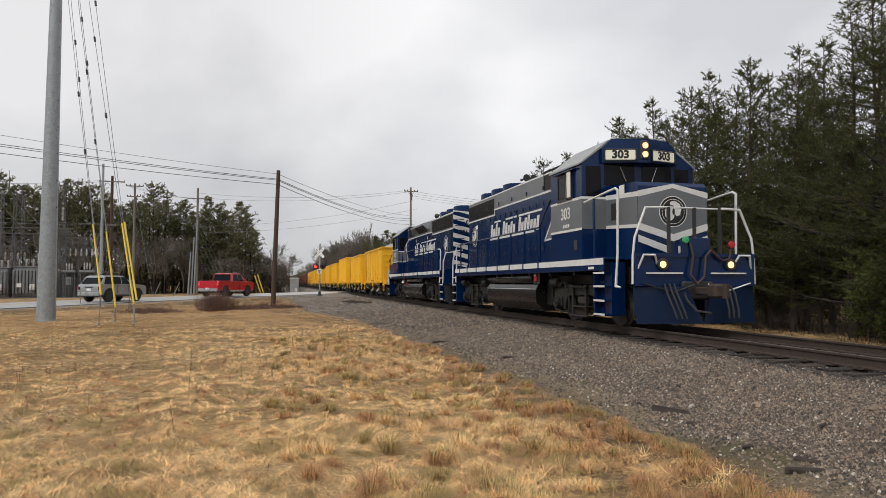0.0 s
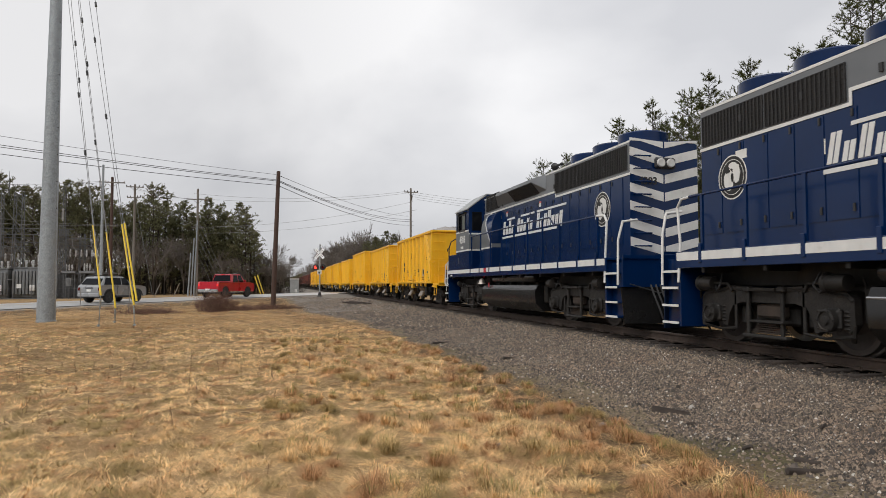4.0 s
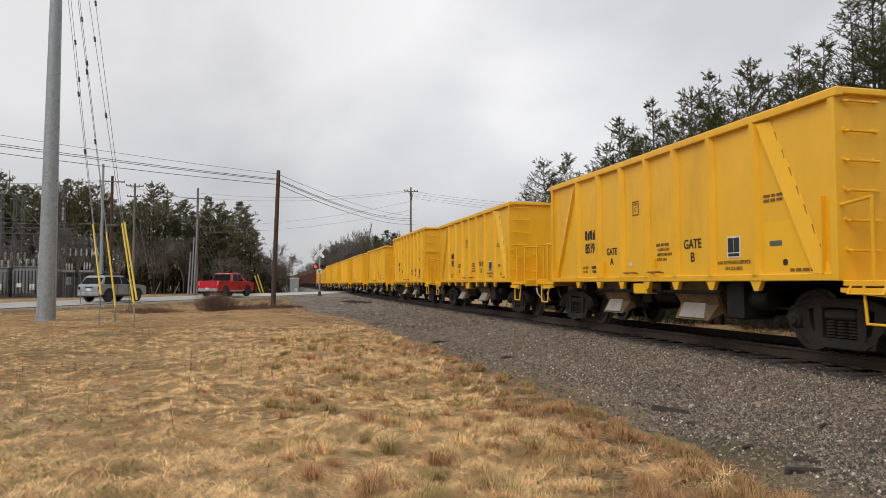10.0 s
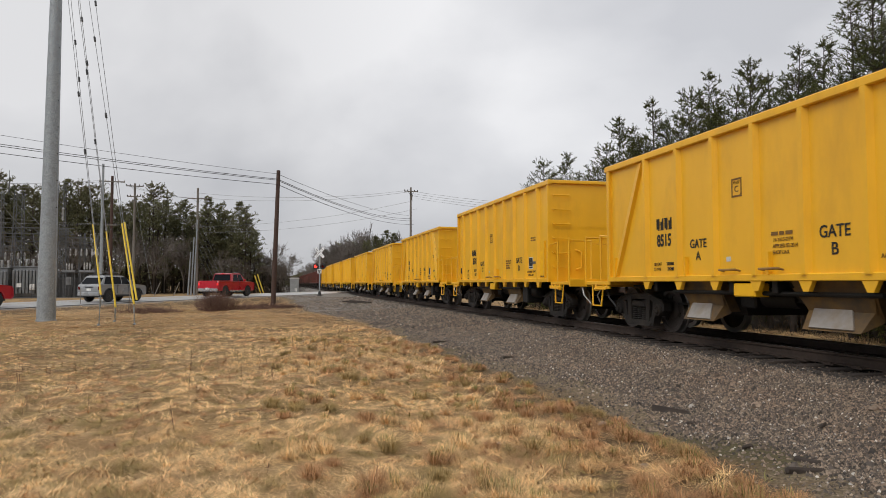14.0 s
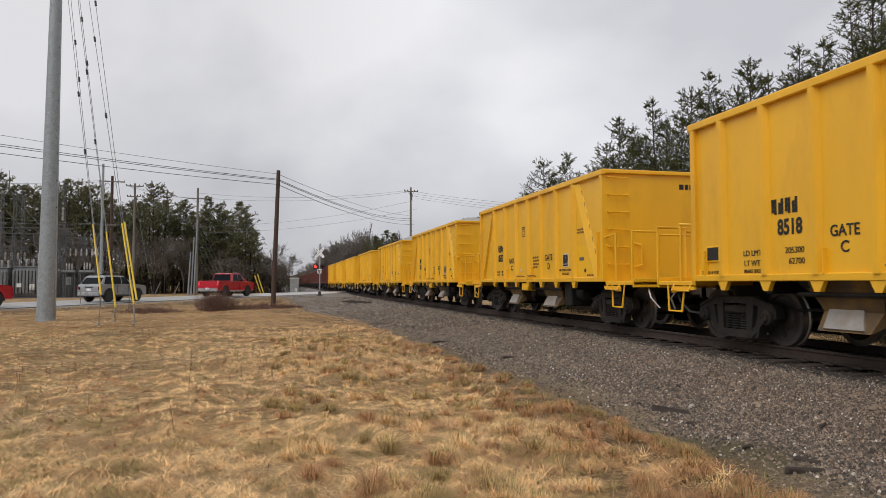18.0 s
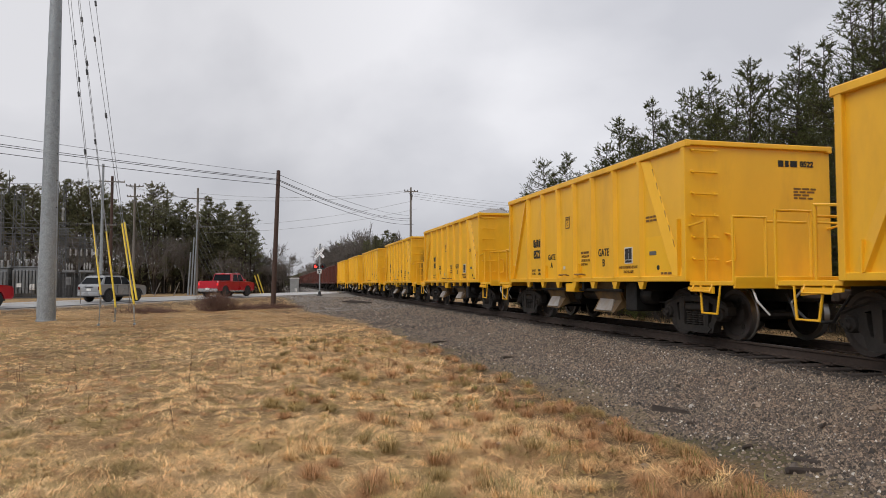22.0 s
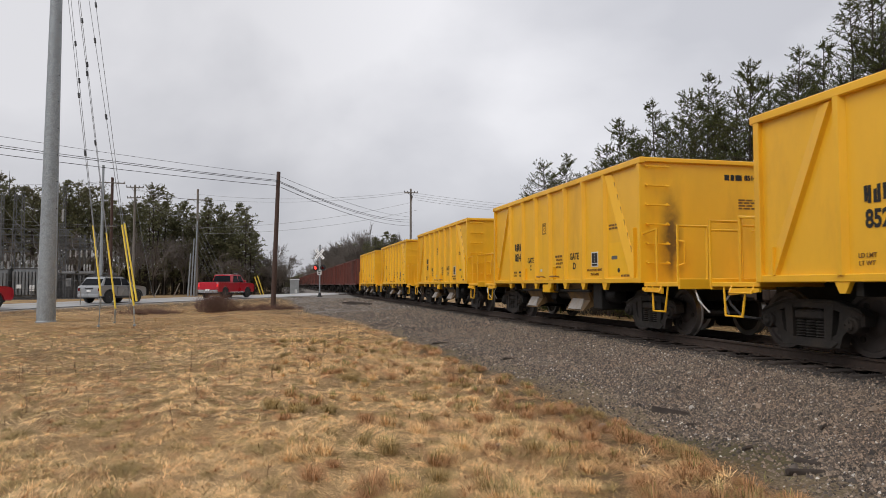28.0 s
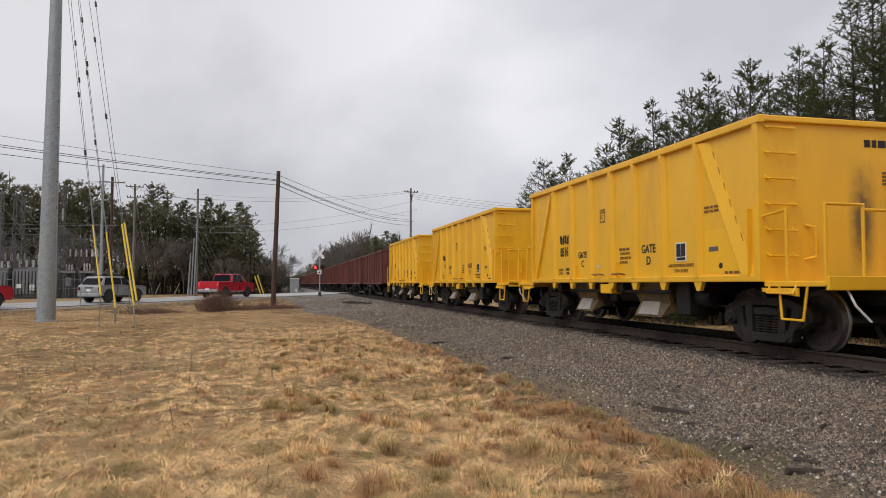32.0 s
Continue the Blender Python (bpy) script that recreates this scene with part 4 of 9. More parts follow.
    # end platforms, ladders and rails
    for sy in (-1, 1):
        plat = part("end_platform", Mesh().box(-1.5, 1.5, sy * HL, sy * 6.32, 0.98, 1.06, 0.01).box(-1.5, 1.5, sy * 6.26, sy * 6.32, 0.93, 1.13, 0.01), YELLOW, car)
        for sx in (-1, 1):
            part("bracket_plate", Mesh().prism([(sy * 5.0, 0.96), (sy * 5.75, 0.96), (sy * 5.75, 0.84), (sy * 5.0, 0.90)], sx * 1.53, sx * 1.49, "x"), YELLOW, plat)
            x = sx * 1.5
            for run in ([(x, sy * 4.95, 2.06), (x - sx * 0.02, sy * 5.5, 2.12), (x - sx * 0.02, sy * 5.5, 1.0)], [(x, sy * 6.28, 1.0), (x, sy * 6.28, 2.12), (x - sx * 0.62, sy * 6.28, 2.12), (x - sx * 0.62, sy * 6.28, 1.0)], [(x - sx * 0.62, sy * 6.28, 2.05), (sx * 0.1, sy * 6.28, 2.05)]):
                part("handrail", Mesh().tube(run, 0.022), YELLOW, plat)
            part("stirrup_step", Mesh().tube([(x, sy * 5.35, 0.98), (x + sx * 0.02, sy * 5.42, 0.50), (x + sx * 0.02, sy * 5.85, 0.50), (x, sy * 5.92, 0.98)], 0.018), YELLOW, plat)
            part("grab_bar", Mesh().tube([(x, sy * 5.15, 1.0), (x + sx * 0.06, sy * 5.15, 0.88), (x + sx * 0.06, sy * 5.7, 0.88), (x, sy * 5.7, 1.0)], 0.014), YELLOW, plat)
        for z in np.arange(1.45, top - 0.05, 0.40):
            lad = Mesh().tube([(-1.42, sy * HL, z + 0.02), (-1.42, sy * (HL + 0.09), z), (-0.95, sy * (HL + 0.09), z), (-0.95, sy * HL, z + 0.02)], 0.014)
            lad.cyl((-1.42, sy * HL, z + 0.03), (-1.42, sy * (HL + 0.03), z + 0.03), 0.028, seg=8).cyl((-0.95, sy * HL, z + 0.03), (-0.95, sy * (HL + 0.03), z + 0.03), 0.028, seg=8)
            part("ladder_rung", lad, YELLOW, plat)
        part("grab_loop", Mesh().tube([(-0.75, sy * HL, 1.95), (-0.62, sy * (HL + 0.1), 1.9), (-0.62, sy * (HL + 0.1), 1.45), (-0.75, sy * HL, 1.4)], 0.018), YELLOW, plat)
        wheel = Mesh()
        for k in range(20):
            a, b = 6.2832 * k / 20, 6.2832 * (k + 1) / 20
            wheel.cyl((0.45 + 0.27 * math.cos(a), sy * (HL + 0.25), 2.0 + 0.27 * math.sin(a)), (0.45 + 0.27 * math.cos(b), sy * (HL + 0.25), 2.0 + 0.27 * math.sin(b)), 0.018, seg=6)
        for k in range(4):
            a = 1.5708 * k + 0.5
            wheel.cyl((0.45, sy * (HL + 0.25), 2.0), (0.45 + 0.27 * math.cos(a), sy * (HL + 0.25), 2.0 + 0.27 * math.sin(a)), 0.014, seg=5)
        wheel.cyl((0.45, sy * HL, 2.0), (0.45, sy * (HL + 0.27), 2.0), 0.03, seg=8)
        if sy < 0 and number == "8519":
            part("brake_wheel", wheel, YELLOW, plat)
        if sy < 0:
            words(number or " ", 0.15, south(1.05, -HL - 0.008, top - 0.36), BLACK_PAINT, plat, bold=0.006)
            bars(1, 0.12, -HL - 0.005, 0.42, top - 0.42, BLACK_PAINT, plat, face="s", width=0.38)
            bars(4, 0.035, -HL - 0.005, 0.75, top - 0.85, BROWN_PAINT, plat, face="s", width=0.45)
        coupler(car, sy * 6.1, sy)
        part("brake_hose", Mesh().tube([(-1.1, sy * 6.2, 0.95), (-1.15, sy * 6.4, 0.72), (-1.0, sy * 6.5, 0.5)], 0.016), CERAMIC, car)
        freight_truck(car, sy * 4.49)
    return car


surf_flap = surf("bare_worn_steel", (0.30, 0.28, 0.255), (0.22, 0.20, 0.18), scale=4, rough=0.5, dirt=(0.2, 0.15, 0.1), dirt_scale=2.5)


def ore_car(label):
    """An older oxide-red ribbed hopper."""
    car = thing("ore_wagon", label, "freight wagon", "oxide-red wagons of the train")
    HW, HL, top = 1.52, 5.6, 3.45
    g = Mesh()
    for sx in (-1, 1):
        g.box(sx * HW, sx * (HW - 0.03), -HL, HL, 1.05, top)
    side = part("side_panel", g, RUST_RED, car)
    for sy in (-1, 1):
        part("end_panel", Mesh().box(-HW, HW, sy * HL, sy * (HL - 0.03), 1.05, top), RUST_RED, car)
    part("top_chord", Mesh().box(-HW - 0.06, -HW + 0.04, -HL, HL, top - 0.1, top + 0.02, 0.01).box(HW - 0.04, HW + 0.06, -HL, HL, top - 0.1, top + 0.02, 0.01).box(-HW, HW, -HL - 0.05, -HL + 0.05, top - 0.1, top + 0.015, 0.01), RUST_RED, car)
    for sx in (-1, 1):
        for k in range(10):
            y = -5.1 + k * 10.2 / 9
            part("rib", Mesh().box(sx * HW, sx * (HW + 0.08), y - 0.05, y + 0.05, 1.05, top - 0.08, 0.01), RUST_RED, side)
        part("side_sill", Mesh().box(sx * (HW - 0.05), sx * (HW + 0.09), -HL, HL, 0.98, 1.12, 0.01), RUST_RED, car)
    lm = Mesh()
    r = random.Random(9)
    n, m = 20, 8
    lm.v = [(-1.46 + 2.92 * j / m, -HL + 0.05 + (2 * HL - 0.1) * i / n, top - 0.15 + 0.3 * max(0, 1 - (2 * j / m - 1) ** 2) * abs(math.cos(i * 0.5)) + r.uniform(-0.02, 0.02)) for i in range(n + 1) for j in range(m + 1)]
    lm.f = [(i * (m + 1) + j, i * (m + 1) + j + 1, (i + 1) * (m + 1) + j + 1, (i + 1) * (m + 1) + j) for i in range(n) for j in range(m)]
    part("stone_load", lm, LOAD_STONE, car)
    part("center_sill", Mesh().box(-0.32, 0.32, -6.15, 6.15, 0.70, 1.05, 0.02), CHASSIS, car)
    for y in (-1.6, 1.6):
        part("discharge_chute", Mesh().ring([[(-1.4, y - 0.9, 1.05), (1.4, y - 0.9, 1.05), (1.4, y + 0.9, 1.05), (-1.4, y + 0.9, 1.05)], [(-1.1, y - 0.5, 0.45), (1.1, y - 0.5, 0.45), (1.1, y + 0.5, 0.45), (-1.1, y + 0.5, 0.45)]]), CHASSIS, car)
    for sy in (-1, 1):
        lad = Mesh()
        for z in np.arange(1.3, 3.4, 0.38):
            lad.tube([(-1.45, sy * (HL + 0.08), z), (-0.98, sy * (HL + 0.08), z)], 0.016)
        part("ladder", lad, RUST_RED, car)
        coupler(car, sy * 6.1, sy)
        freight_truck(car, sy * 4.6)
    return car

SPEED_ROWS = ((0.0, -54.94), (1.2, -49.88), (2.4, -44.82), (3.6, -39.75), (5.5, -31.72), (7.0, -25.37), (8.5, -19.03), (10.0, -12.68), (11.5, -6.34), (13.0, 0.0), (14.5, 6.34), (16.5, 14.79), (18.0, 21.13), (19.5, 27.48), (21.0, 33.84), (23.0, 42.33), (25.5, 52.97), (27.5, 61.48), (29.0, 67.86), (30.5, 74.35), (32.0, 80.83))
TRAIN = []   # (vehicle, its place along the train, +1 or -1 for its heading)


def slab(sx, x, y0, y1, z0, z1, t=0.006):
    """A thin panel of paint or plate on a side face at |x|."""
    return Mesh().box(sx * (x - 0.002), sx * (x + t), y0, y1, z0, z1)


def strip(sx, x, pts, w, t=0.006):
    """A painted line along (y, z) points on a side face."""
    g = Mesh()
    for (y0, z0), (y1, z1) in zip(pts, pts[1:]):
        d = Vector((y1 - y0, z1 - z0)).normalized()
        n = Vector((-d.y, d.x)) * w / 2
        e = d * w / 2
        q = [(y0 - e.x - n.x, z0 - e.y - n.y), (y1 + e.x - n.x, z1 + e.y - n.y), (y1 + e.x + n.x, z1 + e.y + n.y), (y0 - e.x + n.x, z0 - e.y + n.y)]
        g.prism(q, sx * (x - 0.002), sx * (x + t), "x")
    return g


def name_mark(parent, sx, x, y0, y1, z, h, q):
    """The painted name along the hood as slanted plain shapes, with lines over and under it. q: +1 reads to -y, -1 to +y."""
    r = random.Random(4)
    L = abs(y1 - y0)
    at = 0.0
    P = lambda a, zz: (y0 - q * (a + (zz - z) * 0.22), zz)
    shapes = (1.0, .62, 1.0, .62, 0, 1.0, .85, .62, .85, .62, 0, 1.0, .62, .85, 1.0, .62, .62, .8)
    step = L / len(shapes)
    for k, s in enumerate(shapes):
        if s:
            lo = z - (0.18 * h if k == len(shapes) - 1 else 0)
            g = Mesh()
            for a, b, z0, z1 in ((0.05, 0.37, lo, z + h * s), (0.45, 0.78, lo, z + h * s)):
                a, b = at + step * a, at + step * b
                g.prism([P(a, z0), P(b, z0), P(b, z1), P(a, z1)], sx * x, sx * (x + 0.006), "x")
            part("name_stroke", g, WHITE_PAINT, parent)
        at += step
    part("underline", strip(sx, x, [(y0 + q * 0.02, z - 0.10), (y1 + q * 0.5, z - 0.10)], 0.07), WHITE_PAINT, parent)
    for a, b in ((0.10, 0.235), (0.36, 0.50), (0.53, 0.58), (0.63, 0.72), (0.74, 1.04)):
        part("overline", strip(sx, x, [(y0 - q * L * a, z + h * 1.13), (y0 - q * L * b, z + h * 1.13)], 0.06), WHITE_PAINT, parent)


def badge(parent, m, r):
    """A round emblem as plain shapes: white ring, dark disc, pale blot."""
    def disc(r0, dz, mat, name, sx=1.0, sy=1.0, ox=0.0, oy=0.0, seg=32):
        g = Mesh()
        g.v = [m @ Vector((ox + sx * r0 * math.cos(6.2832 * k / seg), oy + sy * r0 * math.sin(6.2832 * k / seg), z)) for z in (0, dz) for k in range(seg)]
        g.v = [tuple(p) for p in g.v]
        g.f = [tuple(range(seg, 2 * seg))] + [(k, (k + 1) % seg, seg + (k + 1) % seg, seg + k) for k in range(seg)]
        return part(name, g, mat, parent)
    disc(r, 0.004, WHITE_PAINT, "emblem_ring")
    disc(r * 0.94, 0.006, BLACK_PAINT, "emblem_disc")
    disc(r * 0.80, 0.007, WHITE_PAINT, "emblem_line")
    disc(r * 0.77, 0.008, BLACK_PAINT, "emblem_disc")
    disc(r * 0.50, 0.010, WHITE_PAINT, "emblem_shape", 0.72, 1.0, -r * 0.24, -r * 0.10, 9)
    disc(r * 0.44, 0.010, WHITE_PAINT, "emblem_shape", 0.62, 1.05, r * 0.30, r * 0.14, 7)
    disc(r * 0.30, 0.011, WHITE_PAINT, "emblem_shape", 1.0, 0.5, r * 0.05, r * 0.52, 8)
    disc(r * 0.16, 0.012, BLACK_PAINT, "emblem_shape", 0.6, 1.4, r * 0.02, -r * 0.02, 8)
    disc(r * 0.17, 0.012, BLACK_PAINT, "emblem_shape", 1.2, 0.6, -r * 0.30, r * 0.30, 6)


def loco_truck(eng, y):
    half = [(0.0, 0.95), (0.70, 0.98), (0.98, 1.00), (1.20, 0.94), (1.62, 0.90), (1.74, 0.82), (1.76, 0.46), (1.66, 0.34), (1.58, 0.36), (1.56, 0.66), (1.20, 0.66), (1.16, 0.34), (1.02, 0.30), (0.96, 0.52), (0.86, 0.66), (0.62, 0.72), (0.0, 0.72)]
    outline = [(y + a, b) for a, b in half] + [(y - a, b) for a, b in half[::-1][1:-1]]
    for sx in (-1, 1):
        x = sx * 1.12
        tr = part("truck", Mesh().box(x - sx * 0.3, x - sx * 0.1, y - 0.5, y + 0.5, 0.36, 0.66, 0.04), CHASSIS, eng)
        part("side_frame", Mesh().prism(outline, x - 0.06, x + 0.06, "x"), GRIME, tr)
        part("frame_flange", Mesh().tube([(x + sx * 0.05, y + a, b - 0.02) for a, b in ((-1.72, 0.80), (-1.6, 0.87), (-1.2, 0.91), (-0.98, 0.97), (-0.7, 0.95), (0.7, 0.95), (0.98, 0.97), (1.2, 0.91), (1.6, 0.87), (1.72, 0.80))], 0.028), GRIME, tr)
        for k in (-1, 1):
            w = y + k * 1.365
            part("journal_box", Mesh().box(x + sx * 0.0, x + sx * 0.13, w - 0.17, w + 0.17, 0.36, 0.68, 0.05), GRIME, tr)
            cap = part("bearing_cap", Mesh().lathe([(0, 0.165), (sx * 0.08, 0.165), (sx * 0.09, 0.13), (sx * 0.07, 0.12), (sx * 0.07, 0.07), (sx * 0.10, 0.06), (sx * 0.10, 0.01)], (x + sx * 0.12, w, 0.508), "x", 20), GRIME, tr)
            for a in range(6):
                c, d = 0.14 * math.cos(1.047 * a), 0.14 * math.sin(1.047 * a)
                part("cap_bolt", Mesh().cyl((x + sx * 0.2, w + c, 0.508 + d), (x + sx * 0.225, w + c, 0.508 + d), 0.016, seg=6), GRIME, cap)
            for j in (-0.25, 0.25):
                part("coil_spring", Mesh().lathe([(n * 0.03, 0.085 if n % 2 else 0.06) for n in range(11)], (x, w + j, 0.36), "z", 10), GRIME, tr)
            h = y + k * 0.40
            part("hanger_link", Mesh().box(x + sx * 0.07, x + sx * 0.13, h - 0.035, h + 0.035, 0.14, 0.98, 0.015), GRIME, tr)
            part("hanger_pin", Mesh().box(x + sx * 0.05, x + sx * 0.17, h - 0.08, h + 0.08, 0.88, 0.98, 0.03), GRIME, tr)
            part("frame_hole", Mesh().cyl((x + sx * 0.055, y + k * 0.66, 0.86), (x + sx * 0.064, y + k * 0.66, 0.86), 0.055, seg=14), BLACK_PAINT, tr)
            cy = part("brake_cylinder", Mesh().lathe([(-0.22, 0.02), (-0.22, 0.11), (-0.18, 0.125), (0.10, 0.125), (0.12, 0.15), (0.16, 0.15), (0.18, 0.06), (0.20, 0.02)], (x + sx * 0.12, y + k * 1.50, 1.04), "y", 16), GRIME, tr)
            part("push_rod", Mesh().tube([(x + sx * 0.12, y + k * 1.3, 1.04), (x + sx * 0.1, y + k * 0.95, 1.03), (x + sx * 0.08, y + k * 0.85, 0.9)], 0.025), GRIME, cy)
            part("brake_lever", Mesh().box(x + sx * 0.02, x + sx * 0.06, y + k * 0.80 - 0.03, y + k * 0.80 + 0.03, 0.26, 1.0, 0.01), GRIME, tr)
            part("brake_shoe", Mesh().box(x - 0.25 * sx, x - 0.08 * sx, y + k * 0.78 - 0.06, y + k * 0.78 + 0.06, 0.35, 0.66, 0.03), GRIME, tr)
            part("tie_bar", Mesh().tube([(x + sx * 0.05, y + k * 0.8, 0.28), (x + sx * 0.05, y + k * 1.2, 0.24), (x + sx * 0.05, y + k * 1.72, 0.30), (x + sx * 0.05, y + k * 1.74, 0.45)], 0.024), GRIME, tr)
            part("sand_pipe", Mesh().tube([(x, y + k * 1.85, 1.1), (x - sx * 0.05, y + k * 2.0, 0.6), (x - sx * 0.25, y + k * 1.95, 0.12)], 0.02), CHASSIS, tr)
            part("air_hose", Mesh().tube([(x + sx * 0.05, y + k * 1.15, 1.2), (x + sx * 0.14, y + k * 1.1, 1.0), (x + sx * 0.12, y + k * 1.2, 0.9), (x + sx * 0.1, y + k * 1.3, 1.0)], 0.017), TRIM_BLACK, tr)
        part("spring_plank", Mesh().box(x + sx * 0.0, x + sx * 0.16, y - 0.52, y + 0.52, 0.15, 0.21, 0.02), GRIME, tr)
        part("plank_step", Mesh().box(x - sx * 0.02, x + sx * 0.17, y - 0.47, y + 0.30, 0.40, 0.44, 0.01), GRIME, tr)
        sp = Mesh()
        for n in range(5):
            sp.box(x - sx * 0.06, x + sx * 0.06, y - 0.40 + n * 0.05, y + 0.40 - n * 0.05, 0.225 + n * 0.034, 0.25 + n * 0.034)
        part("leaf_spring", sp, RUST_STEEL, tr)
        part("bolster_end", Mesh().box(x - sx * 0.12, x + sx * 0.02, y - 0.33, y + 0.33, 0.47, 0.70, 0.04), RUST_STEEL, tr)
        part("snubber", Mesh().tube([(x + sx * 0.15, y - 0.30, 0.93), (x + sx * 0.15, y + 0.30, 0.93)], 0.03), GRIME, tr)
    part("truck_bolster", Mesh().box(-1.0, 1.0, y - 0.3, y + 0.3, 0.5, 0.8, 0.05), CHASSIS, eng)
    for k in (-1.365, 1.365):
        wheelset(eng, y + k, 0.508)


STICKER_RED = surf("faded_orange_sticker", (0.55, 0.10, 0.05), (0.48, 0.09, 0.05), rough=0.5)
RUST_STEEL = surf("rusty_spring_steel", (0.060, 0.042, 0.032), (0.030, 0.023, 0.018), scale=5, rough=0.85, bump=0.4, bump_scale=20)


def steps_end(eng, y, d):
    """Corner step wells with treads, pilot plate and end rails. d: the way that this end faces."""
    for sx in (-1, 1):
        well = part("step_well", Mesh().prism([(y - d * 0.62, 0.28), (y, 0.28), (y, 1.5), (y - d * 0.62, 1.5)], sx * 1.36, sx * 1.02, "x").prism([(y - d * 0.66, 0.24), (y - d * 0.60, 0.24), (y - d * 0.60, 1.55), (y - d * 0.66, 1.55)], sx * 1.5, sx * 1.0, "x"), BLUE, eng)
        for z in (0.30, 0.62, 0.95, 1.26):
            part("step_tread", Mesh().box(sx * 1.02, sx * 1.52, y - d * 0.60, y - d * 0.05, z - 0.02, z + 0.012), BLUE, well)
            part("tread_edge", Mesh().box(sx * 1.515, sx * 1.53, y - d * 0.60, y - d * 0.05, z - 0.025, z + 0.02), WHITE_PAINT, well)


def loco(label, number, cab, hood_end, front, back, trucks, tank, lead):
    """A four-axle road-switcher diesel, nose towards -y. cab: where the cab starts; hood_end, front, back: ends of hood and deck."""
    eng = thing("diesel_locomotive", label, "locomotive", "locomotives of the train")
    c0, c1 = cab, cab + 2.0
    H = 0.88
    # frame and walkway
    part("frame", Mesh().box(-0.9, 0.9, front + 0.3, back - 0.3, 0.98, 1.40, 0.02), CHASSIS, eng)
    fs = front + (1.25 if lead else 0.70)
    part("walkway", Mesh().box(-1.53, 1.53, fs, back - 0.6, 1.56, 1.62, 0.01).box(-1.0, 1.0, front, back, 1.55, 1.615, 0.01), BLUE, eng)
    for sx in (-1, 1):
        part("side_sill", Mesh().box(sx * 1.50, sx * 1.54, fs, back - 0.6, 1.31, 1.60, 0.01), BLUE, eng)
        part("sill_stripe", slab(sx, 1.54, fs + 0.02, back - 0.65, 1.45, 1.60), WHITE_PAINT, eng, "white reflective sill stripe")
        part("sill_notice", slab(sx, 1.546, fs + 0.5, fs + 0.8, 1.35, 1.41), PALE_GLASS, eng)
    # long hood
    hood = part("hood", Mesh().prism([(-H, 1.62), (H, 1.62), (H, 4.32), (H - 0.10, 4.40), (-H + 0.10, 4.40), (-H, 4.32)], c1, hood_end), BLUE, eng)
    band = 3.60
    for sx in (-1, 1):
        g0 = c1 + 0.05
        # grey upper band between two white lines
        bs, bh = (4.37, 3.785) if lead else (2.95, 3.73)
        part("upper_band", slab(sx, H, g0, bs, bh, 4.33, 0.008).box(sx * (H - 0.002), sx * (H + 0.008), bs, hood_end, 3.57, 4.33), GREY, hood, "grey upper hood band")
        part("band_line", strip(sx, H + 0.008, [(g0, bh), (bs, bh), (bs, 3.58), (hood_end, 3.58)], 0.055), WHITE_PAINT, hood)
        part("eave_line", strip(sx, H + 0.008, [(g0, 4.335), (hood_end, 4.335)], 0.045), WHITE_PAINT, hood)
        # access doors with latches
        y = c1 + 0.9
        while y < hood_end - 0.5:
            w = 0.62
            part("hood_door", slab(sx, H, y, y + w - 0.03, 1.95, 3.53, 0.014), BLUE, hood)
            for zz in (2.05, 3.40):
                part("door_latch", Mesh().box(sx * (H + 0.012), sx * (H + 0.035), y + 0.05, y + 0.09, zz, zz + 0.11), TRIM_BLACK, hood)
            y += w
        for k in range(7):
            yy = c1 + 0.7 + k * (hood_end - c1 - 1.2) / 6.5
            part("upper_latch", Mesh().box(sx * (H + 0.01), sx * (H + 0.04), yy, yy + 0.06, bh + 0.10, bh + 0.22), TRIM_BLACK, hood)
        part("hood_notice", slab(sx, H, hood_end - 3.35 if lead else 3.6, hood_end - 3.1 if lead else 3.9, 2.95, 3.18, 0.01), PALE_GLASS, hood)
        if lead:
            part("hood_sticker", slab(sx, H, hood_end - 1.35, hood_end - 1.05, 3.22, 3.38, 0.016), WHITE_PAINT, hood)
        else:
            for a in (1.62, -1.62):
                part("hood_sticker", slab(sx, H, a, a + 0.17, 3.42, 3.53, 0.018), WHITE_PAINT, hood)
                part("hood_sticker", slab(sx, H, a, a + 0.17, 3.53, 3.59, 0.018), STICKER_RED, hood)

        def grille(y0, y1, z0, z1, cols, rows, kind):
            fr = part("grille", slab(sx, H, y0, y1, z0, z1, 0.012), GRILLE, hood, "dark louvred grille")
            n = int((y1 - y0) / cols)
            m = Mesh()
            for k in range(n + 1):
                yy = y0 + k * (y1 - y0) / n
                m.box(sx * (H + 0.01), sx * (H + 0.035), yy - 0.012, yy + 0.012, z0, z1)
            for k in range(rows + 1):
                zz = z0 + k * (z1 - z0) / rows
                m.box(sx * (H + 0.008), sx * (H + 0.022), y0, y1, zz - 0.009, zz + 0.009)
            part("grille_mesh", m, GRILLE if kind else TRIM_BLACK, fr)
        if lead:
            grille(hood_end - 3.55, hood_end - 1.85, 3.64, 4.20, 0.09, 8, 1)
            grille(hood_end - 1.78, hood_end - 0.08, 3.64, 4.20, 0.09, 8, 1)
            grille(c1 + 0.12, -0.72, 3.85, 4.42, 0.55, 3, 1)
        else:
            grille(hood_end - 4.45, hood_end - 2.35, 3.68, 4.26, 0.09, 8, 1)
            grille(hood_end - 2.28, hood_end - 0.10, 3.68, 4.26, 0.09, 8, 1)
            grille(-4.0, -2.42, 3.83, 4.42, 0.10, 1, 1)
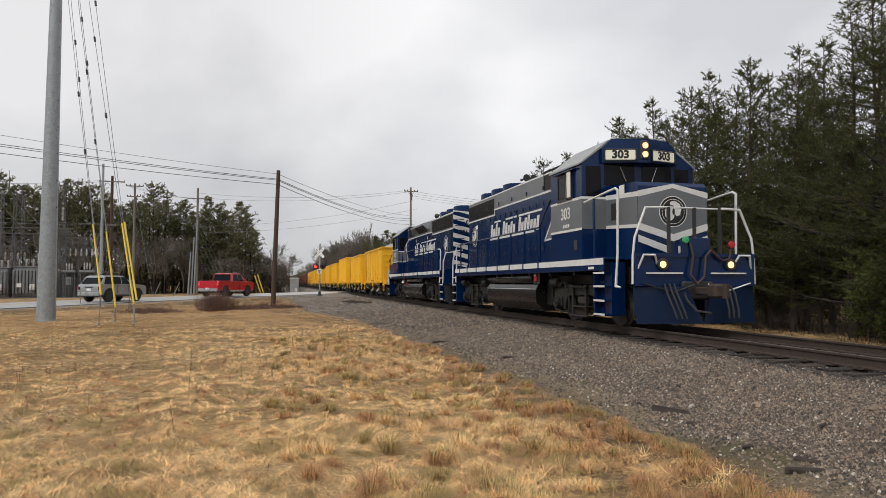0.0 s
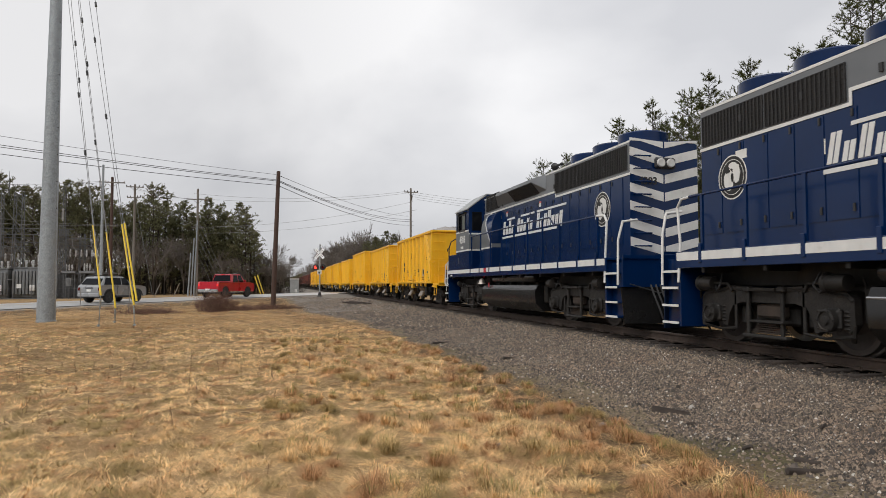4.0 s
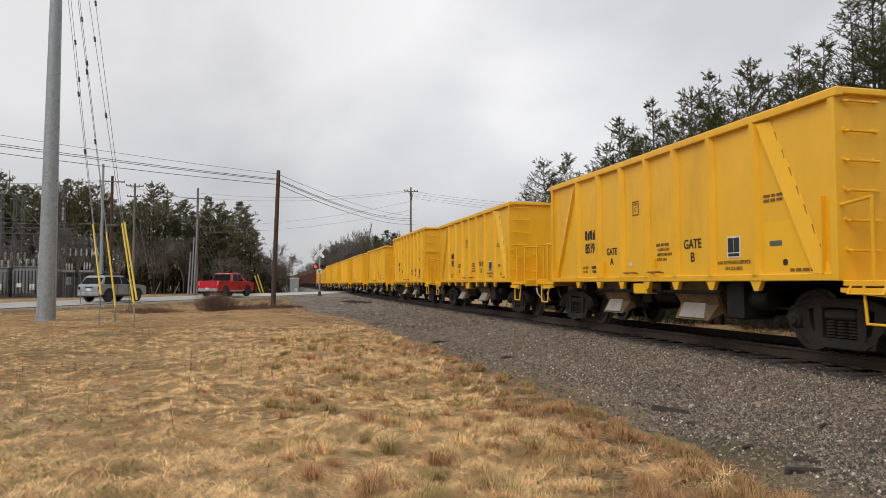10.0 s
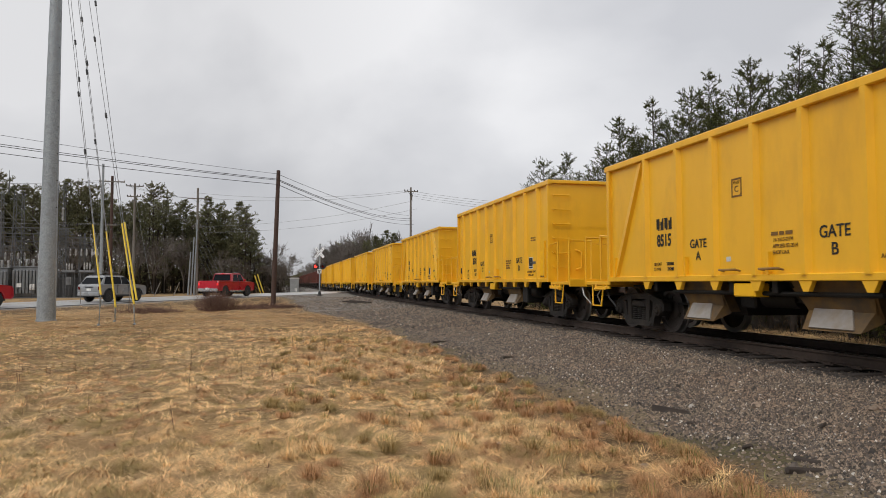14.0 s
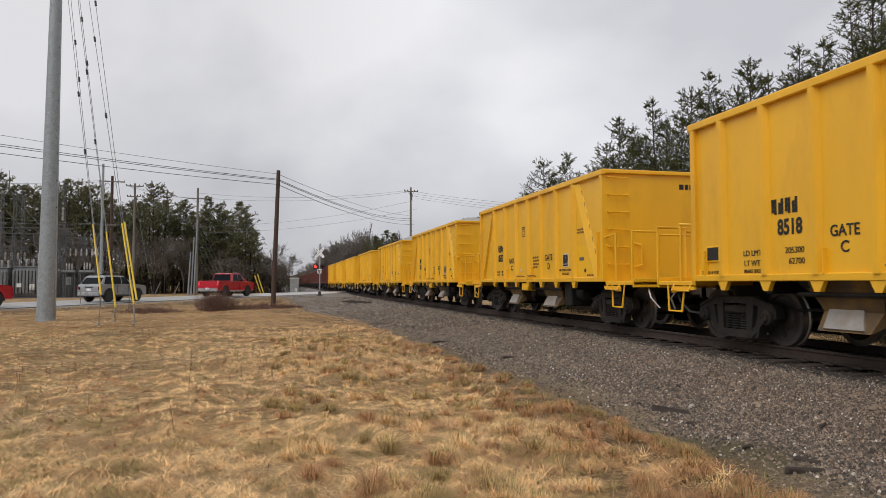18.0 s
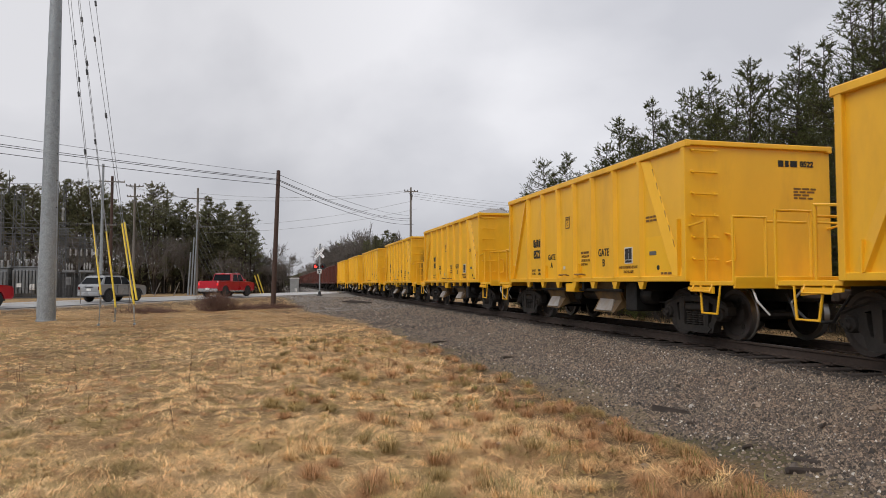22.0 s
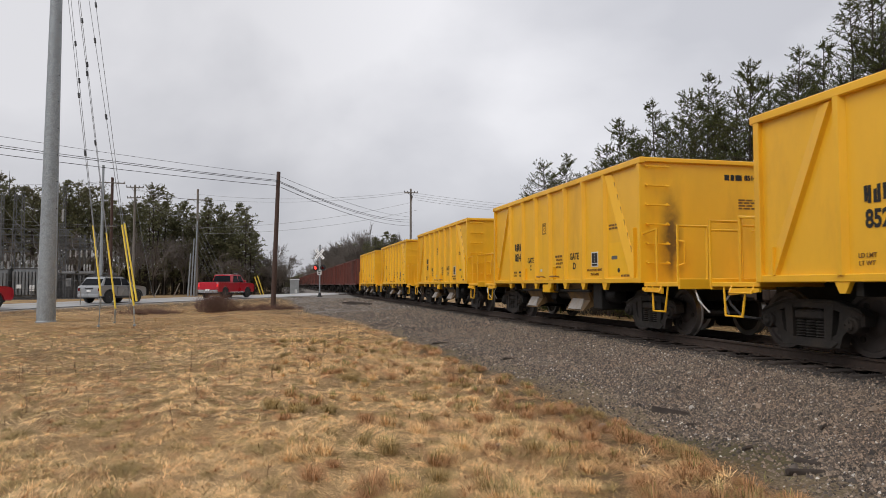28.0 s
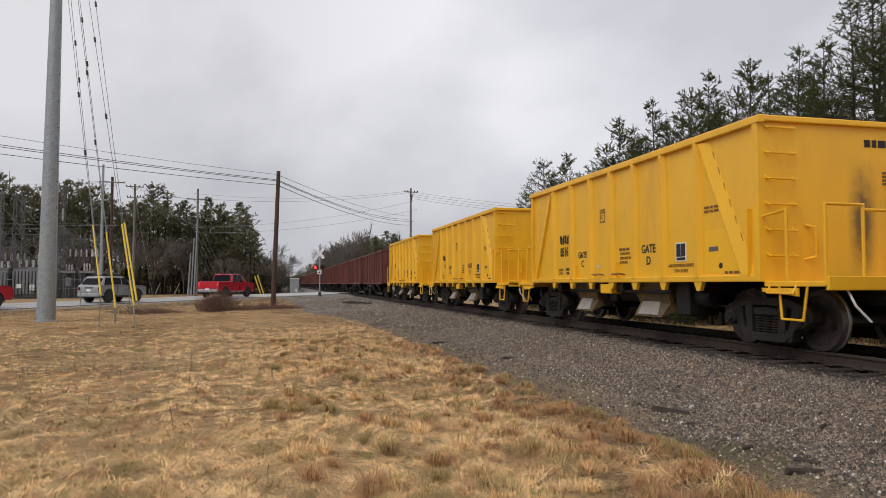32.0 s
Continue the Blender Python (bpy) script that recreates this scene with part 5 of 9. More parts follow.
            # flared dynamic-brake housing and the curved duct behind the cab
            lobe = lambda yy, k: [(sx * (H + 0.004), yy, 3.86), (sx * (H + 0.02 + 0.26 * k), yy, 3.90 + 0.28 * k), (sx * (H + 0.02 + 0.25 * k), yy, 3.96 + 0.33 * k), (sx * (H + 0.004), yy, 4.36)]
            fl = part("brake_flare", Mesh().ring([lobe(c1 + 1.75, 0), lobe(c1 + 2.35, 1), lobe(c1 + 6.0, 1), lobe(c1 + 6.55, 0)]), GREY, hood)
            fg = Mesh()
            for k in range(30):
                yy = c1 + 3.75 + k * 0.075
                fg.prism([(sx * (H + 0.02), 3.862), (sx * (H + 0.285), 4.185), (sx * (H + 0.310), 4.165), (sx * (H + 0.03), 3.835)], yy, yy + 0.048)
            part("flare_shadow", Mesh().prism([(sx * (H + 0.01), 3.868), (sx * (H + 0.278), 4.192), (sx * (H + 0.286), 4.184), (sx * (H + 0.02), 3.858)], c1 + 3.72, c1 + 6.0), BLACK_PAINT, fl)
            part("flare_louvre", fg, GRILLE, fl)
            prof = [(H + 0.36, 2.50), (H + 0.36, 3.05), (H + 0.345, 3.22), (H + 0.30, 3.38), (H + 0.22, 3.52), (H + 0.12, 3.63), (H + 0.01, 3.69)]
            cutline = lambda z: -2.43 - 1.02 * (z - 2.50) / 1.19
            duct = part("side_duct", Mesh().prism([(sx * H, 1.65), (sx * (H + 0.36), 1.65), (sx * (H + 0.36), 2.36), (sx * H, 2.36)], -3.6, -2.28), BLUE, hood, "rounded duct cover in blue and grey")
            g, b2, ln = Mesh(), Mesh(), Mesh()
            back_pts = [(H, 3.69), (H, 2.50)]
            ringed = lambda ys: [(sx * a, yy, b) for (a, b), yy in zip(prof + back_pts, ys)]
            mid = [cutline(b) for a, b in prof] + [cutline(3.69), cutline(2.50)]
            g.ring([ringed([-3.6] * 9), ringed(mid)]).prism([(sx * H, 2.36), (sx * (H + 0.36), 2.36), (sx * (H + 0.36), 2.50), (sx * H, 2.50)], -3.6, -2.28)
            part("duct_grey", g, GREY, duct, "grey painted end of the duct")
            part("duct_blue", b2.ring([ringed(mid), ringed([-2.28] * 9)]), BLUE, duct)
            ln.ring([[(sx * (a - 0.004), cutline(b) - 0.04, b), (sx * (a + 0.006), cutline(b) - 0.04, b), (sx * (a + 0.006), cutline(b) + 0.04, b + 0.004), (sx * (a - 0.004), cutline(b) + 0.04, b)] for a, b in prof])
            part("panel_line", ln, WHITE_PAINT, duct)
            part("panel_line", strip(sx, H + 0.36, [(-2.43, 2.50), (-2.32, 2.49)], 0.06), WHITE_PAINT, duct)
            part("panel_line", strip(sx, H + 0.36, [(-3.58, 2.36), (-2.32, 2.36)], 0.06), WHITE_PAINT, duct)
        # emblem and name
        q = 1 if sx < 0 else -1
        put = west if sx < 0 else east
        if lead:
            y0, y1 = (4.85, -0.30) if sx < 0 else (-0.30, 4.85)
            badge(hood, put(sx * (H + 0.016), 7.05, 2.93), 0.40)
        else:
            y0, y1 = (3.5, -2.0) if sx < 0 else (-2.0, 3.5)
            badge(hood, put(sx * (H + 0.016), 6.0, 2.89), 0.44)
        name_mark(hood, sx, H + 0.015, y0, y1, 2.78, 0.46, q)
        # zigzag edge between the grey cab panel and the blue hood
        if lead:
            part("grey_panel", Mesh().prism([(c1, 2.36), (-0.71, 2.31), (-1.96, 3.52), (-2.23, 3.78), (c1, 3.78)], sx * H, sx * (H + 0.016), "x"), GREY, hood)
            part("panel_line", strip(sx, H + 0.016, [(-1.5, 2.355), (-0.73, 2.31), (-2.22, 3.76)], 0.055), WHITE_PAINT, hood)
        else:
            part("grey_panel", Mesh().prism([(c1, 2.36), (-3.6, 2.36), (-3.6, 3.72), (c1, 3.72)], sx * H, sx * (H + 0.016), "x"), GREY, hood)
            part("blue_corner", Mesh().prism([(c1, 3.04), (-3.6, 3.04), (c1, 3.52)], sx * (H + 0.014), sx * (H + 0.020), "x"), BLUE, hood)
            part("panel_line", strip(sx, H + 0.020, [(c1, 3.52), (-3.6, 3.02)], 0.055), WHITE_PAINT, hood)
            part("panel_line", strip(sx, H + 0.020, [(c1, 3.03), (-3.6, 3.03)], 0.055), WHITE_PAINT, hood)
            part("panel_line", strip(sx, H + 0.016, [(c1, 2.36), (-3.6, 2.36)], 0.06), WHITE_PAINT, hood)
    # roof details
    fans = (hood_end - 0.95, hood_end - 2.4, hood_end - 3.85)
    for y in fans:
        fan = part("radiator_fan", Mesh().lathe([(0, 0.66), (0.05, 0.66), (0.06, 0.61), (0.30, 0.61), (0.335, 0.57), (0.335, 0.51), (0.25, 0.49), (0.25, 0.02)], (0, y, 4.39), "z", 28), BLUE, eng, "round blue radiator fan housing")
        bl = Mesh()
        for k in range(8):
            a = 0.785 * k
            bl.box(-0.03, 0.48, -0.02, 0.02, 0, 0.02)
            n = 8
            bl.v[-n:] = [(p[0] * math.cos(a) - p[1] * math.sin(a), y + p[0] * math.sin(a) + p[1] * math.cos(a), 4.66 + p[2]) for p in bl.v[-n:]]
        part("fan_guard", bl, TRIM_BLACK, fan)
    part("roof_cover", Mesh().box(-0.68, 0.68, c1 + 0.1, hood_end - 4.7, 4.40, 4.47, 0.03), GREY, eng)
    part("exhaust_stack", Mesh().box(-0.18, 0.18, c1 + 3.2, c1 + 3.7, 4.45, 4.62, 0.03), TRIM_BLACK, eng)
    horn = part("air_horn", Mesh().box(-0.25, 0.25, hood_end - 5.35, hood_end - 5.29, 4.47, 4.60, 0.01), TRIM_BLACK, eng)
    for x, d in ((-0.25, -1), (-0.08, -1), (0.08, 1), (0.25, -1)):
        part("horn_bell", Mesh().lathe([(-d * 0.12, 0.02), (-d * 0.10, 0.05), (0, 0.035), (d * 0.25, 0.045), (d * 0.38, 0.085), (d * 0.44, 0.13)], (x * 1.5, hood_end - 5.3, 4.70), "y", 14), TRIM_BLACK, horn)
    # cab
    W = 1.53
    shell = part("cab", Mesh().prism([(-W, 1.62), (W, 1.62), (W, 3.98), (0.80, 4.56), (-0.80, 4.56), (-W, 3.98)], c0, c1), BLUE, eng, "navy blue cab with grey band")
    for sx in (-1, 1):
        roof = Mesh().ring([[(sx * (W + 0.05), y, 3.96), (sx * (W + 0.05), y, 4.00), (sx * 0.80, y, 4.60), (sx * 0.78, y, 4.55)] for y in (c0 - 0.02, c1 + 0.02)])
        part("roof_slope", roof, CABINET_GREY, shell, "pale weathered cab roof")
        part("cab_band", slab(sx, W, c0, c1, 2.36, 3.13, 0.006), GREY, shell)
        part("cab_line", strip(sx, W + 0.006, [(c0 + 0.03, 3.13), (c1 - 0.03, 3.13)], 0.06), WHITE_PAINT, shell)
        part("cab_line", strip(sx, W + 0.006, [(c0 + 0.03, 2.36), (c1 - 0.03, 2.36)], 0.06), WHITE_PAINT, shell)
        win = part("side_window", slab(sx, W, c0 + 0.58, c0 + 1.46, 3.20, 3.80, 0.012), DARK_GLASS, shell)
        fr = Mesh()
        for a, b, c, d in ((0.54, 1.50, 3.79, 3.84), (0.54, 1.50, 3.14, 3.21), (0.54, 0.59, 3.2, 3.82), (1.45, 1.50, 3.2, 3.82), (1.0, 1.035, 3.2, 3.82)):
            fr.box(sx * (W + 0.004), sx * (W + 0.03), c0 + a, c0 + b, c, d)
        part("window_frame", fr, TRIM_BLACK, win)
        part("sun_blind", slab(sx, W + 0.013, c0 + (0.6 if lead else 1.05), c0 + (0.98 if lead else 1.44), 3.22, 3.78, 0.004), surf_pane, win)
        mir = part("mirror", Mesh().box(sx * (W + 0.06), sx * (W + 0.09), c0 + 0.52, c0 + 0.76, 3.20, 3.86, 0.012), PALE_GLASS if lead else DARK_GLASS, shell, "cream wind-wing mirror beside the cab window" if lead else "")
        part("mirror_bracket", Mesh().tube([(sx * W, c0 + 0.54, 3.87), (sx * (W + 0.09), c0 + 0.54, 3.88), (sx * (W + 0.09), c0 + 0.74, 3.88), (sx * (W + 0.09), c0 + 0.74, 3.17), (sx * W, c0 + 0.74, 3.16)], 0.014), TRIM_BLACK, mir)
        part("rain_gutter", Mesh().box(sx * W, sx * (W + 0.10), c0 + 0.3, c1 - 0.3, 3.88, 3.91), BLUE, shell)
        put, q = (west, 1) if sx < 0 else (east, -1)
        words(number, 0.42, put(sx * (W + 0.008), (c0 + c1) / 2, 2.80), WHITE_PAINT, shell, bold=0.006)
        g = Mesh()
        for k in range(4):
            yy = (c0 + c1) / 2 + 0.17 - k * 0.11
            g.box(sx * (W + 0.004), sx * (W + 0.010), yy, yy - 0.07, 2.45, 2.54)
        part("lettering", g, WHITE_PAINT, shell)
        part("cab_badge", slab(sx, W, c0 + 0.3, c0 + 0.5, 1.85, 2.1, 0.006), TRIM_BLACK, shell)
        # doors in the cab's front and rear wall
        part("front_door_window", Mesh().box(sx * 1.02, sx * 1.42, c0 - 0.012, c0 + 0.01, 3.16, 3.92, 0.05), DARK_GLASS, shell)
        part("rear_door_window", Mesh().box(sx * 1.00, sx * 1.40, c1 - 0.01, c1 + 0.012, 3.12, 3.86, 0.05), DARK_GLASS, shell)
        part("cab_line", Mesh().box(sx * H, sx * W, c0 - 0.007, c0, 3.10, 3.16), WHITE_PAINT, shell)
        part("rear_band", Mesh().box(sx * H, sx * W, c1, c1 + 0.006, 2.36, 3.0), GREY, shell)
        part("rear_line", Mesh().box(sx * H, sx * W, c1 + 0.004, c1 + 0.012, 2.97, 3.03), WHITE_PAINT, shell)
        part("rear_line", Mesh().box(sx * H, sx * W, c1 + 0.004, c1 + 0.012, 2.33, 2.39), WHITE_PAINT, shell)
        part("windshield", Mesh().box(sx * 0.10, sx * 0.92, c0 - 0.014, c0 + 0.01, 3.45, 3.98, 0.04), DARK_GLASS, shell)
        part("wiper", Mesh().tube([(sx * 0.5, c0 - 0.03, 3.92), (sx * 0.35, c0 - 0.04, 3.55)], 0.012), CHROME, shell)
    part("front_band", Mesh().box(-W, W, c0 - 0.006, c0, 2.36, 3.12), GREY, shell)
    part("roof_top", Mesh().box(-0.80, 0.80, c0, c1, 4.54, 4.60, 0.02), CABINET_GREY if not lead else BLUE, shell)
    # number boards and headlamps over the windshield
    hb = part("lamp_housing", Mesh().ring([[(-1.02, c0, z), (-1.02, c0 - 0.10, z), (-0.16, c0 - 0.34, z), (0.16, c0 - 0.34, z), (1.02, c0 - 0.10, z), (1.02, c0, z)] for z in (4.0, 4.36)] + [[(-0.78, c0, 4.60), (-0.78, c0 - 0.10, 4.60), (-0.14, c0 - 0.32, 4.60), (0.14, c0 - 0.32, 4.60), (0.78, c0 - 0.10, 4.60), (0.78, c0, 4.60)]]), BLUE, shell)
    for sx in (-1, 1):
        m = Matrix.Translation((sx * 0.59, c0 - 0.222, 4.19)) @ Matrix.Rotation(math.atan2(0.24, 0.86) * sx, 4, "Z")
        nb = Mesh().box(-0.37, 0.37, -0.018, 0.02, -0.125, 0.125, 0.03)
        nb.v = [tuple(m @ Vector(v)) for v in nb.v]
        nb = part("number_board", nb, LAMP_NUMBER if lead else PALE_GLASS, hb, "lit white number board")
        fr = Mesh().tube([tuple(m @ Vector(v)) for v in ((-0.39, -0.016, -0.14), (0.39, -0.016, -0.14), (0.39, -0.016, 0.14), (-0.39, -0.016, 0.14), (-0.39, -0.016, -0.13))], 0.014)
        part("board_frame", fr, TRIM_BLACK, nb)
        words(number, 0.27, m @ south(0, -0.020, 0), BLACK_PAINT, nb, bold=0.012, squeeze=1.05 if len(number) < 4 else 0.85)
    part("lamp_bezel", Mesh().box(-0.115, 0.115, c0 - 0.375, c0 - 0.30, 4.07, 4.55, 0.03), TRIM_BLACK, hb)
    for z in (4.20, 4.42):
        part("headlamp", Mesh().lathe([(0, 0.074), (-0.05, 0.074), (-0.06, 0.06), (-0.05, 0.01)], (0, c0 - 0.35, z), "y", 18), LAMP_WARM if lead else PALE_GLASS, hb)
    # short hood
    n0 = front + 0.85 if lead else front + 0.67
    nose = part("short_hood", Mesh().prism([(n0 + 0.06, 1.62), (c0, 1.62), (c0, 3.42), (n0 + 0.12, 3.34), (n0, 3.24), (n0, 1.68)], -H, H, "x"), BLUE, eng)
    f = n0 - 0.004
    if lead:
        def face(pts, mat, name, t=0.004):
            g = Mesh()
            m = len(pts)
            g.v = [(x, f - k * t, z) for k in (0, 1) for x, z in pts]
            g.f = [tuple(range(m, 2 * m))] + [(k, (k + 1) % m, m + (k + 1) % m, m + k) for k in range(m)]
            part(name, g, mat, nose)
        face([(-H, 3.06), (0, 3.22), (H, 3.06), (H, 2.30), (0, 2.06), (-H, 2.30)], GREY, "nose_band", 0.004)
        face([(-H, 2.98), (0, 3.20), (H, 2.98), (H, 3.12), (0, 3.30), (-H, 3.12)], WHITE_PAINT, "nose_chevron", 0.007)
        face([(-H, 2.40), (0, 2.14), (H, 2.40), (H, 2.24), (0, 1.98), (-H, 2.24)], WHITE_PAINT, "nose_chevron", 0.007)
        face([(-H, 2.12), (-0.12, 1.86), (-0.12, 1.70), (-H, 1.96)], WHITE_PAINT, "nose_chevron", 0.007)
        face([(H, 2.12), (0.12, 1.86), (0.12, 1.70), (H, 1.96)], WHITE_PAINT, "nose_chevron", 0.007)
        badge(nose, south(0, f - 0.008, 2.66), 0.36)
        for sx in (-1, 1):
            part("nose_side_band", Mesh().prism([(n0 + 0.01, 2.30), (c0, 2.36), (c0, 3.12), (n0 + 0.01, 3.06)], sx * H, sx * (H + 0.006), "x"), GREY, nose)
            part("nose_side_line", strip(sx, H + 0.006, [(n0 + 0.03, 3.05), (c0, 3.13)], 0.11), WHITE_PAINT, nose)
            part("nose_side_line", strip(sx, H + 0.006, [(n0 + 0.03, 2.32), (c0, 2.40)], 0.08), WHITE_PAINT, nose)
            part("nose_vent", slab(sx, H + 0.006, n0 + 1.05, n0 + 1.28, 2.55, 2.95, 0.01), TRIM_BLACK, nose)
        part("notice", Mesh().box(-H - 0.012, -H, n0 + 0.62, n0 + 0.86, 3.12, 3.34), PALE_GLASS, nose)
    else:
        for sx in (-1, 1):
            part("nose_side_band", Mesh().prism([(n0 + 0.05, 2.36), (c0, 2.36), (c0, 3.06), (n0 + 0.05, 3.06)], sx * H, sx * (H + 0.006), "x"), GREY, nose)
            part("nose_side_line", strip(sx, H + 0.006, [(n0 + 0.05, 3.06), (c0, 3.06)], 0.07), WHITE_PAINT, nose)
            part("nose_vent", slab(sx, H + 0.006, c0 - 0.45, c0 - 0.2, 2.45, 2.85, 0.01), TRIM_BLACK, nose)
            part("notice", slab(sx, H, c0 - 0.75, c0 - 0.45, 3.10, 3.26, 0.012), PALE_GLASS, nose)
    # rear of the long hood: slanting white stripes
    if not lead:
        for k in range(7):
            z = 1.85 + k * 0.42
            for sx in (-1, 1):
                zz = (z, z + 0.21)
                pts = [(sx * 0.02, zz[0] - 0.16), (sx * H, zz[0] + 0.06), (sx * H, min(4.36, zz[1] + 0.06)), (sx * 0.02, min(4.36, zz[1] - 0.16))]
                g = Mesh().add([(x, hood_end + 0.006, zc) for x, zc in pts] + [(x, hood_end, zc) for x, zc in pts], [(0, 1, 2, 3), (4, 7, 6, 5), (0, 4, 5, 1), (1, 5, 6, 2), (2, 6, 7, 3), (3, 7, 4, 0)])
                part("end_stripe", g, WHITE_PAINT, hood)
        m = Matrix.Translation((0.42, hood_end + 0.010, 3.42)) @ Matrix(((-1, 0, 0, 0), (0, 0, 1, 0), (0, 1, 0, 0), (0, 0, 0, 1)))
        words(number, 0.24, m, BLACK_PAINT, hood, bold=0.006)
        lamps = part("rear_lamp_housing", Mesh().box(-0.27, 0.27, hood_end, hood_end + 0.09, 3.72, 3.98, 0.04), TRIM_BLACK, hood)
        for x in (-0.125, 0.125):
            part("rear_headlamp", Mesh().lathe([(0, 0.105), (0.03, 0.105), (0.05, 0.09), (0.04, 0.02)], (x, hood_end + 0.08, 3.85), "y", 18), CERAMIC, lamps)
        for k in range(8):
            part("ladder_rung", Mesh().tube([(H - 0.1, hood_end, 1.9 + k * 0.3), (H - 0.1, hood_end + 0.08, 1.9 + k * 0.3), (H - 0.5, hood_end + 0.08, 1.9 + k * 0.3), (H - 0.5, hood_end, 1.9 + k * 0.3)], 0.013), BLUE, hood)
    # handrails along the walkways
    for sx in (-1, 1):
        x = sx * 1.49
        ys = (-1.86, -0.58, 0.72, 2.0, 3.3, 4.6, 5.9, 7.1) if lead else (-4.1, -2.85, -1.61, -0.34, 0.93, 2.18, 3.42, 4.66, 5.89, 6.95)
        for y in ys:
            top = 2.62 if lead or y > 4.2 else 2.85
            part("stanchion", Mesh().box(x - 0.02, x + 0.02, y - 0.03, y + 0.03, 1.62, top).box(sx * 1.53, sx * 1.562, y - 0.04, y + 0.04, 1.40, 1.74, 0.008), BLUE, eng)
        if lead:
            run = [(x, c1 + 0.02, 3.33), (x, c1 + 0.1, 3.34), (x, -1.84, 2.64), (x, -1.7, 2.62), (x, back - 1.0, 2.61)]
        else:
            run = [(x, c1 - 0.25, 3.28), (x, c1 - 0.18, 3.30), (x, -4.15, 2.86), (x, 3.95, 2.86), (x, 4.28, 2.62), (x, back - 1.15, 2.62)]
        part("handrail", Mesh().tube(run, 0.022, 8), BLUE, eng)
        part("end_handrail", Mesh().tube([run[-1], (x, back - 0.75, 2.60), (x, back - 0.62, 2.45), (x, back - 0.70, 1.75), (x + sx * 0.04, back - 0.68, 1.05)], 0.026, 8), WHITE_PAINT, eng)
        part("end_handrail", Mesh().tube([(x - sx * 0.45, back - 0.05, 2.45), (x - sx * 0.1, back - 0.05, 2.40), (x, back - 0.08, 2.0), (x + sx * 0.02, back - 0.08, 1.0)], 0.026, 8), WHITE_PAINT, eng)
        if lead:
            part("end_handrail", Mesh().tube([(x, c0 - 0.05, 3.0), (x, front + 0.75, 3.14), (x, front + 0.62, 3.08), (x, front + 0.66, 1.7), (x + sx * 0.04, front + 0.68, 0.95), (x, front + 0.55, 0.93)], 0.026, 8), WHITE_PAINT, eng)
            part("end_handrail", Mesh().tube([(sx * 0.70, front + 0.06, 2.66), (sx * 1.15, front + 0.04, 2.64), (sx * 1.42, front + 0.02, 2.0), (sx * 1.47, front + 0.02, 1.6), (sx * 1.48, front + 0.02, 1.0)], 0.026, 8), WHITE_PAINT, eng)
            part("end_handrail", Mesh().tube([(sx * 0.92, front - 0.02, 1.40), (sx * 1.02, front - 0.1, 1.62), (sx * 1.28, front - 0.1, 1.62), (sx * 1.38, front, 1.3)], 0.022, 8), WHITE_PAINT, eng)
            part("cab_stanchion", Mesh().box(x - 0.02, x + 0.02, c0 - 0.62, c0 - 0.56, 1.6, 3.05), BLUE, eng)
        else:
            part("end_handrail", Mesh().tube([(sx * H, c0 - 0.1, 3.15), (sx * 1.2, front + 0.75, 3.0), (sx * 1.36, front + 0.55, 2.88), (sx * 1.42, front + 0.42, 2.62), (sx * 1.42, front + 0.15, 2.58), (sx * 1.42, front + 0.10, 2.48)], 0.022, 8), TRIM_BLACK, eng)
            part("end_post", Mesh().tube([(sx * 1.42, front + 0.40, 2.60), (sx * 1.42, front + 0.42, 1.5)], 0.028, 8), TRIM_BLACK, eng)
            for k in (0.0, 0.42):
                part("end_handrail", Mesh().tube([(x - sx * 0.1, front + 0.55 - k * 0.2, 2.2 - k * 0.3), (x, front + 0.46 - k, 1.85), (x + sx * 0.02, front + 0.44 - k, 1.05), (x, front + 0.60 - k, 0.98)], 0.024, 8), WHITE_PAINT, eng)
            part("nose_walkway_panel", Mesh().box(sx * 1.46, sx * 1.52, front + 0.70, c0, 1.62, 2.26, 0.02), BLUE, eng)
    # fuel tank, air tanks
    t0, t1 = tank
    tk = part("fuel_tank", Mesh().prism([(-1.30, 0.98), (1.30, 0.98), (1.38, 0.80), (1.36, 0.45), (1.10, 0.20), (-1.10, 0.20), (-1.36, 0.45), (-1.38, 0.80)], t0, t1), TANK_BLACK, eng)
    for sx in (-1, 1):
        part("tank_edge", Mesh().cyl((sx * 1.36, t0, 0.84), (sx * 1.36, t1, 0.84), 0.025, seg=8), CHROME if lead else TANK_BLACK, tk)
        r0, r1, rz = (-0.90, 3.55, 1.17) if lead else (-1.75, 2.40, 1.22)
        ar = Mesh().lathe([(0.0, 0.02), (0.02, 0.11), (0.09, 0.155), (1.3, 0.155), (1.31, 0.165), (1.36, 0.165), (1.37, 0.155), (3.2, 0.155), (3.21, 0.165), (3.26, 0.165), (3.27, 0.155), (r1 - r0 - 0.09, 0.155), (r1 - r0 - 0.02, 0.11), (r1 - r0, 0.02)], (sx * 1.27, r0, rz), "y", 20)
        part("air_reservoir", ar, TANK_BLACK, eng)
        if lead:
            part("cutoff_plate", Mesh().box(sx * 1.36, sx * 1.39, -1.55, -1.05, 1.0, 1.34, 0.01), TRIM_BLACK, eng)
            part("emergency_cutoff", Mesh().box(sx * 1.39, sx * 1.44, -1.40, -1.22, 1.08, 1.28, 0.01), RED_PART, eng)
            part("cutoff_label", Mesh().box(sx * 1.44, sx * 1.445, -1.38, -1.24, 1.23, 1.27), WHITE_PAINT, eng)
